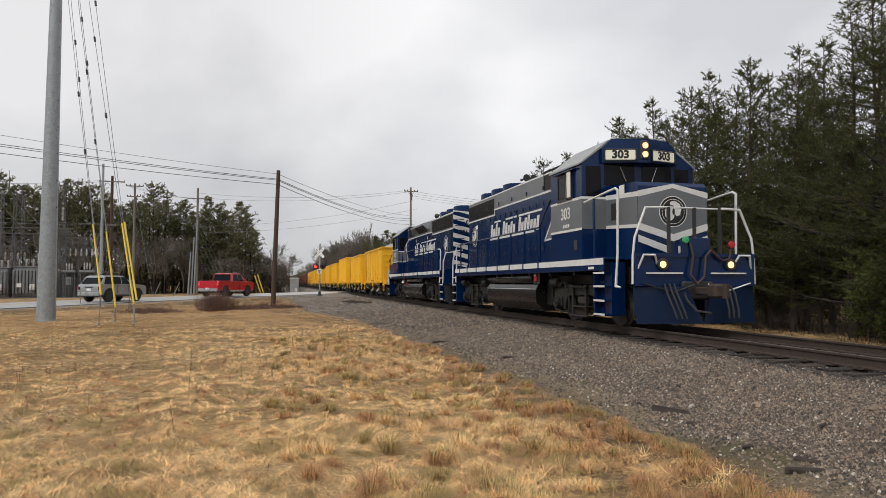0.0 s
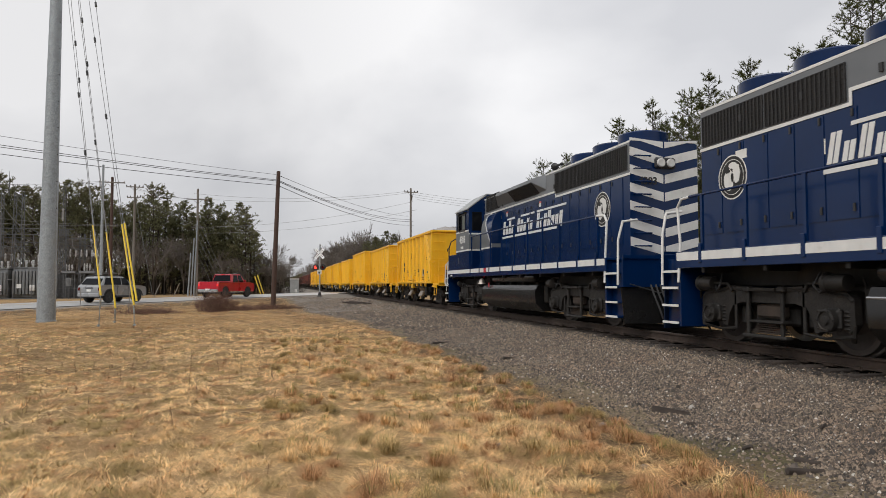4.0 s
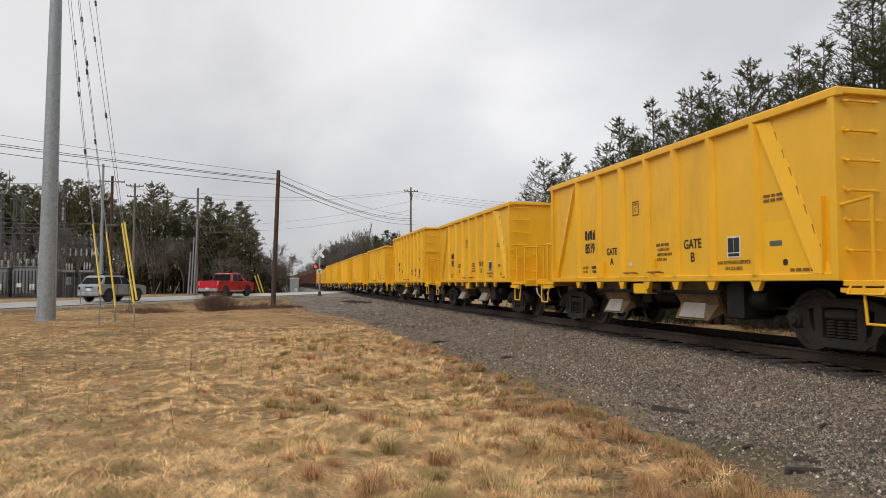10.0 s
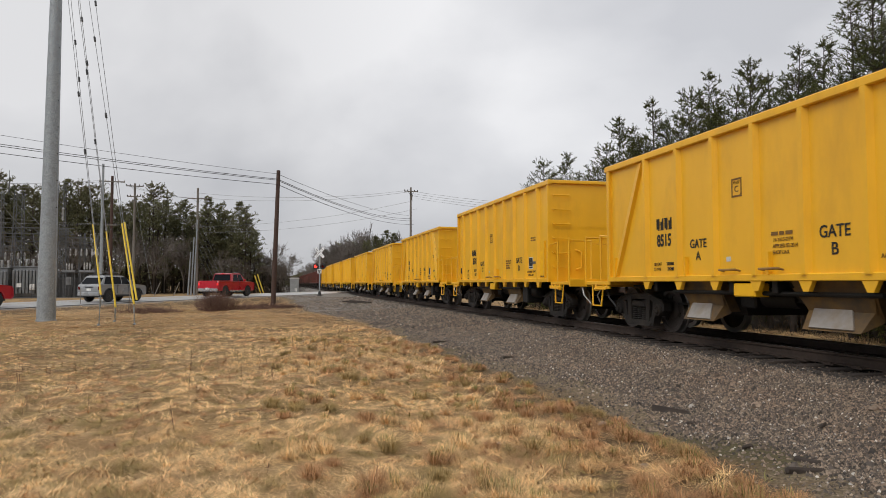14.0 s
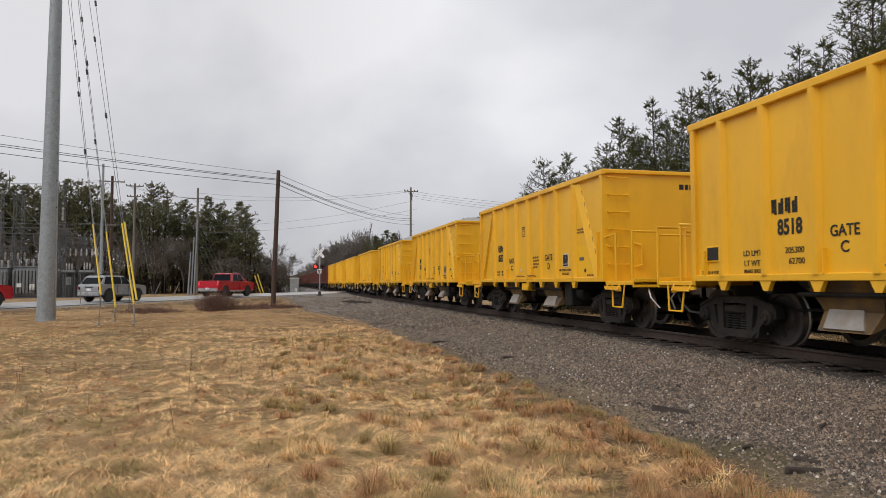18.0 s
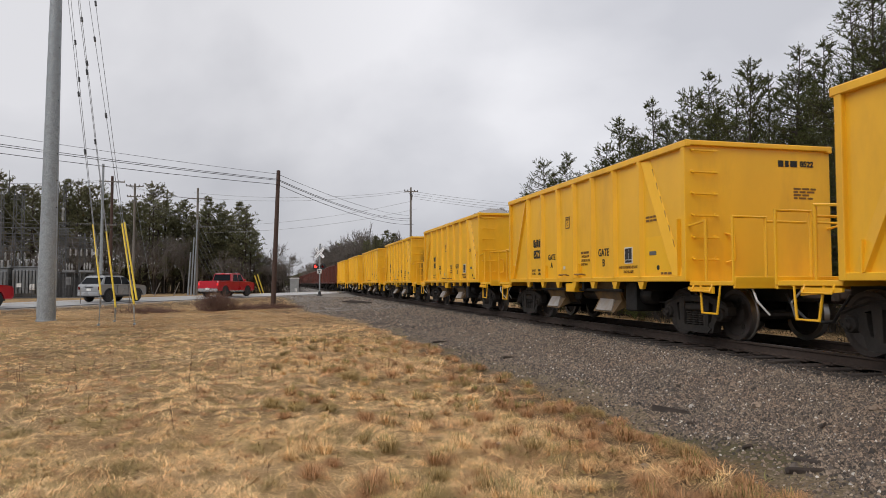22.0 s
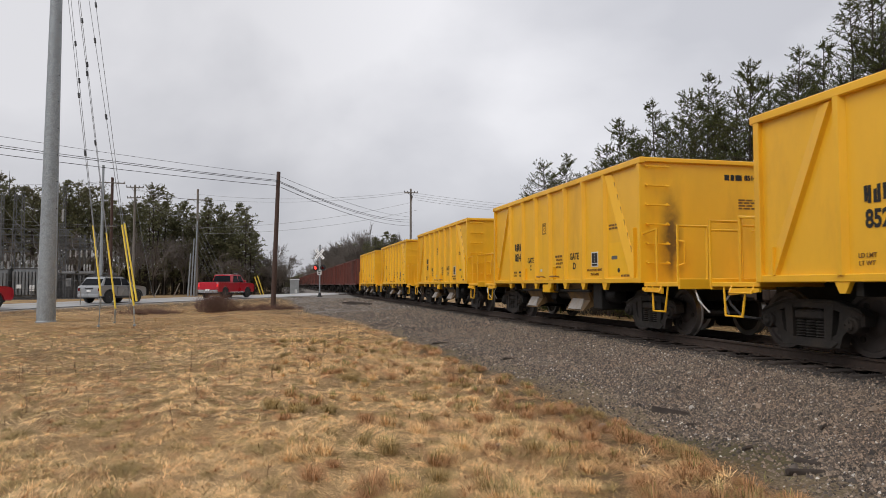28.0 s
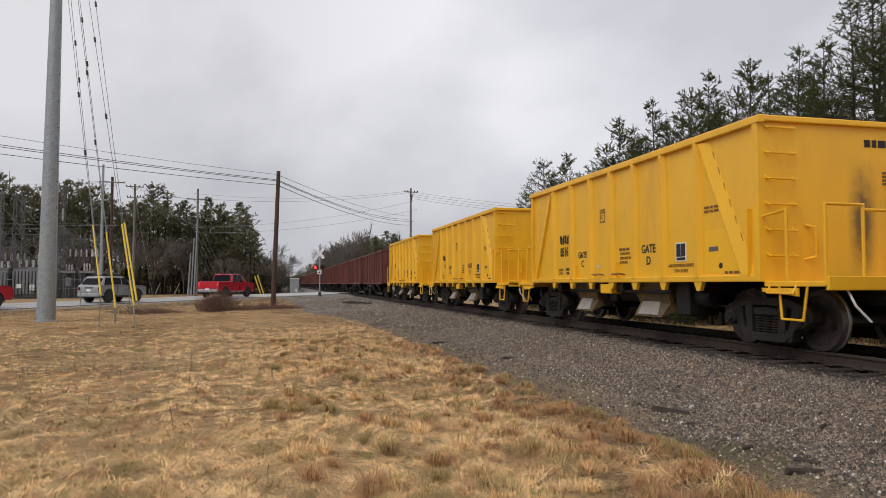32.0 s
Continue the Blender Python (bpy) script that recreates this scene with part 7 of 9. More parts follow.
tagged(link("lightning_mast", taper(-28.3, 83.4, 10.5, -28.3, 83.4, 13.2, 0.05, 0.02, 6), DULL_STEEL), "thin lightning rod on top of a lattice column", "lightning rod")
for x in (-27.6, -29.6):
    cable("bus_cable", (x, 83.5, 10.6), (x + 3.0, 83.6, 6.9), 0.5, 0.02, "slack pale conductor between steel structures", WIRE_PALE, "conductors of the substation")


def insulator_stack(x, y, z, n, r, group):
    g = Mesh()
    for k in range(n):
        g.lathe([(0.09 * k, r * 0.45), (0.09 * k + 0.03, r), (0.09 * k + 0.06, r * 0.5)], (x, y, z), "z", 8)
    g.cyl((x, y, z - 0.1), (x, y, z + 0.09 * n + 0.1), r * 0.35, seg=6)
    return tagged(link("insulator", g, CERAMIC), "pale ribbed porcelain insulator in the substation", "insulator", group)


def transformer(x, y, w, d, h, label):
    z = height(x, y)
    p = thing("transformer", label, "transformer", "transformers of the substation")
    part("tank", Mesh().box(x - w / 2, x + w / 2, y - d / 2, y + d / 2, z + 0.15, z + h, 0.06), TANK_GREY, p)
    part("lid", Mesh().box(x - w / 2 - 0.06, x + w / 2 + 0.06, y - d / 2 - 0.06, y + d / 2 + 0.06, z + h, z + h + 0.08, 0.02), TANK_GREY, p)
    n = int(w / 0.3)
    for k in range(n):
        xx = x - w / 2 + (k + 0.5) * w / n
        part("radiator_fin", Mesh().box(xx - 0.115, xx + 0.115, y - d / 2 - 0.45, y - d / 2 + 0.02, z + 0.5, z + h - 0.35, 0.03), TANK_GREY, p)
    part("skid", Mesh().box(x - w / 2 - 0.1, x + w / 2 + 0.1, y - d / 2, y + d / 2, z - 0.3, z + 0.16), DULL_STEEL, p)
    part("control_box", Mesh().box(x + w / 2 - 0.8, x + w / 2 - 0.35, y - d / 2 - 0.7, y - d / 2 - 0.4, z + 0.9, z + 1.5, 0.02), WHITE_PAINT, p)
    for k in range(4):
        g = Mesh()
        xx = x - w / 2 + 0.3 + k * (w - 0.6) / 3
        for j in range(7):
            g.lathe([(0.11 * j, 0.07), (0.11 * j + 0.04, 0.15), (0.11 * j + 0.08, 0.07)], (xx, y, z + h + 0.1), "z", 8)
        part("bushing", g, CERAMIC, p, "ribbed porcelain bushing")
    return p


transformer(-28.8, 82.6, 2.4, 1.8, 3.2, "large grey substation transformer with porcelain bushings")
transformer(-26.0, 83.2, 2.6, 1.8, 3.3, "large grey substation transformer with porcelain bushings")
for k in range(6):
    insulator_stack(-22.4 + k * 0.55, 84.4, 4.1, 7, 0.14, "hanging insulators of the substation")
for k in range(3):
    insulator_stack(-22.6 + k * 0.28, 83.8, 2.55, 6, 0.12, "breaker insulators of the substation")
    insulator_stack(-20.8 + k * 0.28, 83.8, 2.55, 7, 0.12, "breaker insulators of the substation")
    insulator_stack(-25.6 + k * 0.5, 84.6, 3.7, 6, 0.14, "hanging insulators of the substation")
for x, w in ((-22.3, 1.1), (-20.5, 1.3)):
    fr = thing("breaker_frame", "steel stand with switchgear in the substation", "switchgear", "switchgear of the substation")
    z = height(x, 83.8)
    for dx in (-w / 2, w / 2):
        part("leg", Mesh().box(x + dx - 0.05, x + dx + 0.05, 83.75, 83.85, z - 0.1, 2.2), DULL_STEEL, fr)
    part("tray", Mesh().box(x - w / 2 - 0.1, x + w / 2 + 0.1, 83.55, 84.05, 2.2, 2.45, 0.02), TANK_GREY, fr)
    part("control_box", Mesh().box(x - 0.2, x + 0.3, 83.4, 83.7, 0.8, 1.7, 0.02), TANK_GREY, fr)
for k in range(7):
    insulator_stack(-30.6 + k * 0.62, 84.2, 3.55, 8, 0.15, "standing insulators over the transformers")
for k in range(6):
    x = -29.8 + 1.9 * k
    tagged(link("bus_pipe", Mesh().tube([(x, 84.0, 6.4), (x + 0.1, 84.0, 5.2), (x + 0.6, 84.1, 4.6), (x + 0.7, 84.2, 4.3)], 0.035, 6), WIRE_PALE), "bent aluminium bus conductor in the substation", "conductor", "conductors of the substation")
shed = thing("control_house", "low dark steel bus shelter behind the switchgear", "building")
part("wall", Mesh().box(-26.5, -18.6, 87.0, 87.2, height(-22, 87) - 0.3, 2.1), DULL_STEEL, shed)
part("roof", Mesh().box(-26.7, -18.3, 85.6, 88.0, 2.15, 2.3, 0.02), DULL_STEEL, shed)
for x in (-26.4, -22.5, -18.7):
    part("post", Mesh().box(x - 0.07, x + 0.07, 85.7, 85.84, height(x, 85.8) - 0.2, 2.16), DULL_STEEL, shed)
fence = thing("chain_fence", "grey chain-link fence round the substation", "fence")
fz = height(-25, 80)
for k in range(9):
    x = -32 + k * 1.75
    part("post", Mesh().cyl((x, 80.5 + 0.06 * k, fz - 0.2), (x, 80.5 + 0.06 * k, fz + 2.1), 0.04, seg=6), DULL_STEEL, fence)
for z in (0.1, 1.1, 2.05):
    part("rail", Mesh().cyl((-32, 80.5, fz + z), (-18, 81.0, fz + z), 0.025, seg=5), DULL_STEEL, fence)
part("warning_sign", Mesh().box(-26.4, -25.95, 80.60, 80.63, fz + 1.2, fz + 1.6), WHITE_PAINT, fence)
# climbing lattice and mast beside the pole
for k, (x, y, z0, z1, r) in enumerate(((-23.2, 84.2, 7.0, 12.6, 0.16), (-24.2, 84.6, 6.5, 10.5, 0.10))):
    insulator_stack(x, y, z0 + 1.0, 14, r, "hanging insulators of the substation")


# ---- vehicles ----
RIM_GREY = surf("dark_alloy_rim", (0.11, 0.11, 0.115), (0.08, 0.08, 0.083), rough=0.4, metal=0.5)


def car_wheel(parent, x, y, r, w, sx, rim_mat):
    tyre = part("wheel", Mesh().lathe([(-w / 2, r * 0.62), (-w / 2, r * 0.94), (-w / 2 + 0.03, r), (w / 2 - 0.03, r), (w / 2, r * 0.94), (w / 2, r * 0.62)], (x, y, r), "x", 24), TYRE, parent)
    part("rim", Mesh().lathe([(sx * (w / 2 - 0.09), r * 0.64), (sx * (w / 2 - 0.01), r * 0.62), (sx * (w / 2 - 0.03), r * 0.54), (sx * (w / 2 - 0.06), 0.02)], (x, y, r), "x", 20), rim_mat, tyre)
    for k in range(5):
        a = 1.2566 * k
        part("spoke", Mesh().cyl((x + sx * (w / 2 - 0.03), y, r), (x + sx * (w / 2 - 0.03), y + r * 0.58 * math.cos(a), r + r * 0.58 * math.sin(a)), 0.035, seg=5), rim_mat, tyre)


def vehicle(kind, paint, label, category):
    """A car with its nose to +y, its origin on the road under its middle."""
    names = {"suv": "sport_utility_vehicle", "pickup": "pickup_truck", "red": "red_sport_utility_vehicle"}
    car = thing(names[kind], label, category)
    L, W, wb, r = {"suv": (4.25, 0.88, 2.55, 0.39), "pickup": (5.35, 0.98, 3.30, 0.45), "red": (4.9, 0.97, 2.85, 0.41)}[kind]
    h = L / 2
    belt = {"suv": 1.12, "pickup": 1.26, "red": 1.22}[kind]
    roof = {"suv": 1.70, "pickup": 1.95, "red": 1.88}[kind]
    hood = belt + 0.03
    low = r * 1.12
    # body: the side profile with its wheel openings, skinned across in four steps so that the flanks are rounded
    top = [(-h, low + 0.22), (-h + 0.02, belt - 0.10), (-h + 0.08, belt), (0.5 * L - 1.35, belt), (0.5 * L - 1.15, hood), (h - 0.40, hood - 0.05), (h - 0.10, hood - 0.11), (h, hood - 0.24), (h, low + 0.10), (h - 0.10, low)]
    R = r + 0.085

    def opening(yc):
        reach = math.acos(max(-1, min(1, (low - r) / R)))
        n = 9
        return [(yc + R * math.sin(reach - 2 * reach * k / n), r + R * math.cos(reach - 2 * reach * k / n)) for k in range(n + 1)]
    prof = top + opening(wb / 2) + opening(-wb / 2) + [(-h + 0.12, low)]
    mid = (low + belt) / 2
    rings = [[(x * W, y * ky, mid + (z - mid) * kz) for y, z in prof] for x, ky, kz in ((-0.95, 0.985, 0.94), (-1.0, 1.0, 0.985), (-0.90, 1.0, 1.0), (0.90, 1.0, 1.0), (1.0, 1.0, 0.985), (0.95, 0.985, 0.94))]
    body = part("body", Mesh().ring(rings), paint, car)
    if kind == "pickup":
        c0, c1, ft = -0.80, 1.25, 0.55
    else:
        c0, c1, ft = -h + 0.12, 0.5 * L - 1.35, 0.75
    rt = 0.18 if kind == "pickup" else 0.45
    cab = []
    for y, z, f in ((c0, belt - 0.02, 0.93), (c0 + rt, roof - 0.04, 0.80), (c0 + rt + 0.25, roof, 0.78), (c1 - ft - 0.1, roof, 0.78), (c1 - ft + 0.1, roof - 0.05, 0.79), (c1 + 0.15, belt, 0.92)):
        cab.append((y, z, f))
    g = Mesh()
    left = [(-W * f, y, z) for y, z, f in cab]
    right = [(W * f, y, z) for y, z, f in cab]
    g.ring([left, right], caps=True)
    g.f.append((0, 1, 2, 3, 4, 5)[::-1])
    part("cabin", g, paint, car)
    # side glass, front and rear glass
    for sx in (-1, 1):
        def pane(y0, y1, name="side_window"):
            zt = roof - 0.10
            za = belt + 0.03
            xo = lambda z: sx * W * (0.93 + (0.79 - 0.93) * (z - belt) / (roof - belt))
            yb = lambda y, z: y
            pts = [(y0, za), (y1, za), (y1 - (0.30 if y1 > c1 - 0.5 else 0), zt), (y0 + (0.22 if y0 < c0 + 0.4 else 0), zt)]
            m = Mesh()
            m.v = [(xo(z) + sx * e, y, z) for e in (0.012, -0.02) for y, z in pts]
            m.f = [(0, 1, 2, 3), (4, 7, 6, 5), (0, 4, 5, 1), (1, 5, 6, 2), (2, 6, 7, 3), (3, 7, 4, 0)]
            part(name, m, DARK_GLASS, car)
        n = 2 if kind == "pickup" else 3
        span = (c1 - 0.15) - (c0 + 0.25)
        for k in range(n):
            pane(c0 + 0.25 + span * k / n + 0.04, c0 + 0.25 + span * (k + 1) / n - 0.04)
        part("mirror", Mesh().box(sx * W, sx * (W + 0.2), c1 - 0.35, c1 - 0.22, belt + 0.02, belt + 0.2, 0.03), paint, car)
        part("headlamp", Mesh().box(sx * W * 0.55, sx * W * 0.9, h - 0.12, h - 0.02, hood - 0.42, hood - 0.24, 0.03), CERAMIC, car)
        part("tail_lamp", Mesh().box(sx * W * 0.80, sx * W * 0.97, -h - 0.01, -h + 0.10, belt - 0.34, belt - 0.14, 0.02), LAMP_RED_DIM if kind == "pickup" else LENS_OFF, car)
        part("door_handle", Mesh().box(sx * W, sx * (W + 0.03), 0.1, 0.3, belt - 0.2, belt - 0.16, 0.01), paint, car)
        for yc in (-wb / 2, wb / 2):
            part("arch_trim", Mesh().tube([(sx * W * 0.985, y, z) for y, z in opening(yc)], 0.035 if kind != "red" else 0.02, 6), TRIM_BLACK if kind == "suv" else paint, car)
            part("wheel_housing", Mesh().box(sx * W * 0.35, sx * W * 0.72, yc - r, yc + r, low, r * 2 + 0.04), TRIM_BLACK, car)
        part("door_seam", Mesh().box(sx * (W - 0.01), sx * (W + 0.004), 0.38, 0.392, low + 0.10, belt - 0.02).box(sx * (W - 0.01), sx * (W + 0.004), -0.62, -0.608, low + 0.10, belt - 0.02), TRIM_BLACK, car)
        for y in (-wb / 2, wb / 2):
            car_wheel(car, sx * (W - 0.13), y, r, 0.25, sx, {"red": CHROME, "suv": RIM_GREY, "pickup": RIM_GREY}[kind])
        part("rocker_step", Mesh().box(sx * (W - 0.1), sx * (W + 0.03), -wb / 2 + r + 0.15, wb / 2 - r - 0.15, low - 0.10, low + 0.02, 0.02), TRIM_BLACK if kind != "pickup" else CHROME, car)
        if kind != "pickup":
            part("roof_rail", Mesh().tube([(sx * W * 0.72, c0 + 0.5, roof), (sx * W * 0.72, c0 + 0.55, roof + 0.07), (sx * W * 0.72, c1 - ft - 0.3, roof + 0.07), (sx * W * 0.72, c1 - ft - 0.2, roof)], 0.02), TRIM_BLACK, car)
    # rear and front glass panels follow the slopes
    m = Mesh()
    a = (c0 + 0.02, belt + 0.06) if kind != "pickup" else (c0, belt + 0.08)
    b = (c0 + rt - 0.03, roof - 0.10)
    m.v = [(x * W * f, y - 0.012 - e, z) for e in (0, -0.03) for (y, z), f, x in ((a, 0.84, -1), (a, 0.84, 1), (b, 0.74, 1), (b, 0.74, -1))]
    m.f = [(0, 1, 2, 3), (4, 7, 6, 5), (0, 4, 5, 1), (1, 5, 6, 2), (2, 6, 7, 3), (3, 7, 4, 0)]
    part("rear_window", m, DARK_GLASS, car)
    m = Mesh()
    a, b = (c1 + 0.12, belt + 0.05), (c1 - ft + 0.16, roof - 0.09)
    m.v = [(x * W * f, y + 0.012 - e, z + 0.01) for e in (0, 0.03) for (y, z), f, x in ((a, 0.84, -1), (a, 0.84, 1), (b, 0.74, 1), (b, 0.74, -1))]
    m.f = [(0, 1, 2, 3), (4, 7, 6, 5), (0, 4, 5, 1), (1, 5, 6, 2), (2, 6, 7, 3), (3, 7, 4, 0)]
    part("windshield", m, DARK_GLASS, car)
    part("rear_bumper", Mesh().box(-W * 0.95, W * 0.95, -h - 0.10, -h + 0.06, low - 0.06, low + 0.18, 0.05), CHROME if kind == "pickup" else paint, car)
    part("front_bumper", Mesh().box(-W * 0.88, W * 0.88, h - 0.05, h + 0.08, low - 0.04, low + 0.24, 0.06), paint, car)
    part("grille", Mesh().box(-W * 0.5, W * 0.5, h - 0.06, h + 0.012, hood - 0.45, hood - 0.24, 0.02), TRIM_BLACK, car)
    part("number_plate", Mesh().box(-0.16, 0.16, -h - 0.115 if kind == "pickup" else -h - 0.02, -h, belt - 0.40 if kind != "pickup" else low + 0.1, belt - 0.26 if kind != "pickup" else low + 0.24), WHITE_PAINT, car)
    part("underbody", Mesh().box(-W * 0.75, W * 0.75, -h + 0.3, h - 0.3, low - 0.12, low + 0.2), TRIM_BLACK, car)
    if kind == "pickup":
        part("bed_floor", Mesh().box(-W * 0.86, W * 0.86, -h + 0.12, c0 - 0.05, belt - 0.04, belt + 0.015, 0.01), TRIM_BLACK, car)
        part("bed_rail", Mesh().box(-W * 0.97, -W * 0.86, -h + 0.06, c0, belt - 0.02, belt + 0.05, 0.02).box(W * 0.86, W * 0.97, -h + 0.06, c0, belt - 0.02, belt + 0.05, 0.02), paint, car)
        part("tailgate", Mesh().box(-W * 0.78, W * 0.78, -h - 0.03, -h + 0.04, low + 0.20, belt + 0.04, 0.02), paint, car)
        part("third_brake_light", Mesh().box(-0.12, 0.12, c0 + rt - 0.05, c0 + rt, roof - 0.05, roof - 0.02), LAMP_RED_DIM, car)
    else:
        part("liftgate_handle", Mesh().box(-0.3, 0.3, -h - 0.03, -h + 0.02, belt - 0.2, belt - 0.14, 0.01), TRIM_BLACK, car)
    return car


def on_road(u, v):
    p = ROAD + RD * u + RN * v
    return pose(p.x, p.y, road_z(u) + 0.03 - 0.012 * abs(v), 0, 0, -29.5)


silver = vehicle("suv", SILVER_CAR, "silver-grey sport utility vehicle waiting on the wet road", "car")
silver.matrix_basis = on_road(-42.7, 1.75)
pickup = vehicle("pickup", RED_CAR, "red pickup truck waiting at the level crossing", "pickup truck")
pickup.matrix_basis = on_road(-29.5, 1.7)
red_car = vehicle("red", RED_CAR, "red sport utility vehicle that drives up and stops behind", "car")
RED_CAR_POSE = lambda d: on_road(-53.6 - d, 1.7)
RED_CAR_ROWS = ((0, 45), (6, 30), (9, 17), (11, 6.5), (12, 2.4), (12.6, 0.85), (13, 0.32), (13.5, 0.08), (14, 0), (14.5, 0), (32, 0))


# ---- trees ----
def polar(az, d):
    """A place at a compass angle (degrees right of the track's direction) and a distance from the viewer."""
    a = radians(az)
    return d * math.sin(a), d * math.cos(a)


def needles(starts, ends, count, length, width, r):
    """Brushes: count thin triangles along every twig, pointing outwards and forwards."""
    n = len(starts)
    axis = ends - starts
    axis /= np.linalg.norm(axis, axis=1)[:, None] + 1e-9
    u = r.uniform(0.1, 1.05, (n * count, 1))
    c = np.repeat(starts, count, 0) + u * np.repeat(ends - starts, count, 0)
    d = 0.75 * np.repeat(axis, count, 0) + r.normal(0, 0.55, (n * count, 3)) + np.array([0, 0, 0.12])
    d /= np.linalg.norm(d, axis=1)[:, None] + 1e-9
    side = np.cross(d, r.normal(0, 1, (n * count, 3)))
    side /= np.linalg.norm(side, axis=1)[:, None] + 1e-9
    L = length * r.uniform(0.6, 1.25, (n * count, 1))
    v = np.stack([c - side * width, c + side * width, c + d * L], 1).reshape(-1, 3)
    return v, np.arange(len(v)).reshape(-1, 3)


def limb(v, f, a, b, r0, r1):
    """Adds a three-sided tapered stick."""
    d = b - a
    d /= np.linalg.norm(d) + 1e-9
    u = np.cross(d, (0.3, 0.5, 0.81))
    u /= np.linalg.norm(u) + 1e-9
    w = np.cross(d, u)
    n = len(v)
    for p, r in ((a, r0), (b, r1)):
        for k in range(3):
            t = 2.0944 * k
            v.append(p + r * (math.cos(t) * u + math.sin(t) * w))
    for k in range(3):
        j = (k + 1) % 3
        f += [(n + k, n + j, n + 3 + j), (n + k, n + 3 + j, n + 3 + k)]


def pine(seed, h, reach, bare, brush, needle, width, mat, per=24, label="", wood=True, gap=1.0, taper=0.92):
    """A pine: tapered trunk, whorls of limbs that turn up at their ends, side twigs along them, each twig a brush of needles. bare: height below which most limbs are dead; brush: twigs to a metre of limb."""
    r = np.random.default_rng(seed)
    tv, tf, t0, t1 = [], [], [], []
    lean = r.normal(0, 0.014, 2)
    top = lambda z: np.array([lean[0] * z + 0.06 * math.sin(z * 0.7 + seed), lean[1] * z + 0.06 * math.cos(z * 0.6 + seed), z])
    zs = np.linspace(-0.4, h, 12)
    for a, b in zip(zs, zs[1:]):
        limb(tv, tf, top(a), top(b), 0.013 * h * (1 - a / h * 0.94), 0.013 * h * (1 - b / h * 0.94))
    z = h * 0.10
    while z < h - 0.2:
        k = z / h
        live = z > bare * h
        size = reach * (1 - k) ** taper * (0.45 + 0.55 * min(1, k / 0.28)) + 0.15
        for j in range(r.integers(4, 9)):
            a = r.uniform(0, 6.283)
            ln = size * r.choice((0.5, 0.7, 0.85, 1.0, 1.2)) * r.uniform(0.8, 1.15)
            if not live and r.random() < 0.55:
                continue
            rise = r.uniform(-0.12, 0.22) + 0.42 * k
            d = np.array([math.cos(a), math.sin(a), rise])
            p0 = top(z + r.uniform(-0.14, 0.14))
            p1 = p0 + d * ln * 0.55
            p2 = p1 + (d * 0.85 + np.array([r.normal(0, 0.15), r.normal(0, 0.15), 0.26])) * ln * 0.45
            limb(tv, tf, p0, p1, 0.008 + 0.010 * ln, 0.008 + 0.004 * ln)
            limb(tv, tf, p1, p2, 0.008 + 0.004 * ln, 0.004)
            if not live and r.random() < 0.75:
                continue
            t0.append(p1 + (p2 - p1) * 0.5)
            t1.append(p2)
            for q in range(max(2, int(brush * ln))):
                t = r.uniform(0.22, 1.0)
                base = p0 + (p1 - p0) * t / 0.55 if t < 0.55 else p1 + (p2 - p1) * (t - 0.55) / 0.45
                e = d * 0.55 + r.normal(0, 0.55, 3) * np.array([1, 1, 0.55]) + np.array([0, 0, 0.28])
                e = base + e / np.linalg.norm(e) * min(0.75, 0.36 * ln + 0.14) * r.uniform(0.5, 1.25) * (1.3 - 0.5 * t)
                if wood:
                    limb(tv, tf, base, e, 0.006, 0.003)
                t0.append(base)
                t1.append(e)
        z += r.uniform(0.15, 0.33) * (h / 10) ** 0.5 * gap
    for q in range(4):
        t0.append(top(h - 0.35))
        t1.append(top(h - 0.05) + np.array([r.normal(0, 0.06), r.normal(0, 0.06), r.uniform(0, 0.15)]))
    v, f = needles(np.array(t0), np.array(t1), per, needle, width, r)
    root = thing("pine_tree", label or "dark green pine with a rough trunk and open crown", "tree")
    raw("trunk", tv, tf, BARK, root)
    raw("crown", v, f, mat, root)
    return root


def bare_tree(seed, h, label):
    r = np.random.default_rng(seed)
    tv, tf = [], []

    def grow(p, d, ln, rad, depth):
        q = p + d * ln
        limb(tv, tf, p, q, rad, rad * 0.7)
        if depth == 0:
            return
        for k in range(r.integers(3, 5)):
            e = d + r.normal(0, 0.38, 3) + np.array([0, 0, 0.12])
            e /= np.linalg.norm(e)
            grow(p + d * ln * r.uniform(0.55, 1.0), e, ln * r.uniform(0.55, 0.82), max(0.020, rad * 0.6), depth - 1)
    grow(np.array([0, 0, -0.3]), np.array([0, 0, 1.0]), h * 0.3, 0.011 * h, 5)
    root = thing("bare_tree", label, "tree")
    raw("trunk", tv[:6], tf[:6], TWIG, root)
    raw("crown", tv, tf, TWIG, root)
    return root


def planted(ob, x, y, s=1.0, turn=0.0, z=None, tall=1.0):
    m = Matrix.LocRotScale((x, y, height(x, y) if z is None else z), Euler((0, 0, turn)), Vector((s, s, s * tall)))
    if ob.name not in USED:
        USED.add(ob.name)
        ob.matrix_basis = m
        return ob
    return copy_thing_scaled(ob, m)


def copy_thing_scaled(ob, m):
    return copy_thing(ob, m @ Matrix.Diagonal((1 / ob.scale[0], 1 / ob.scale[1], 1 / ob.scale[2], 1)))


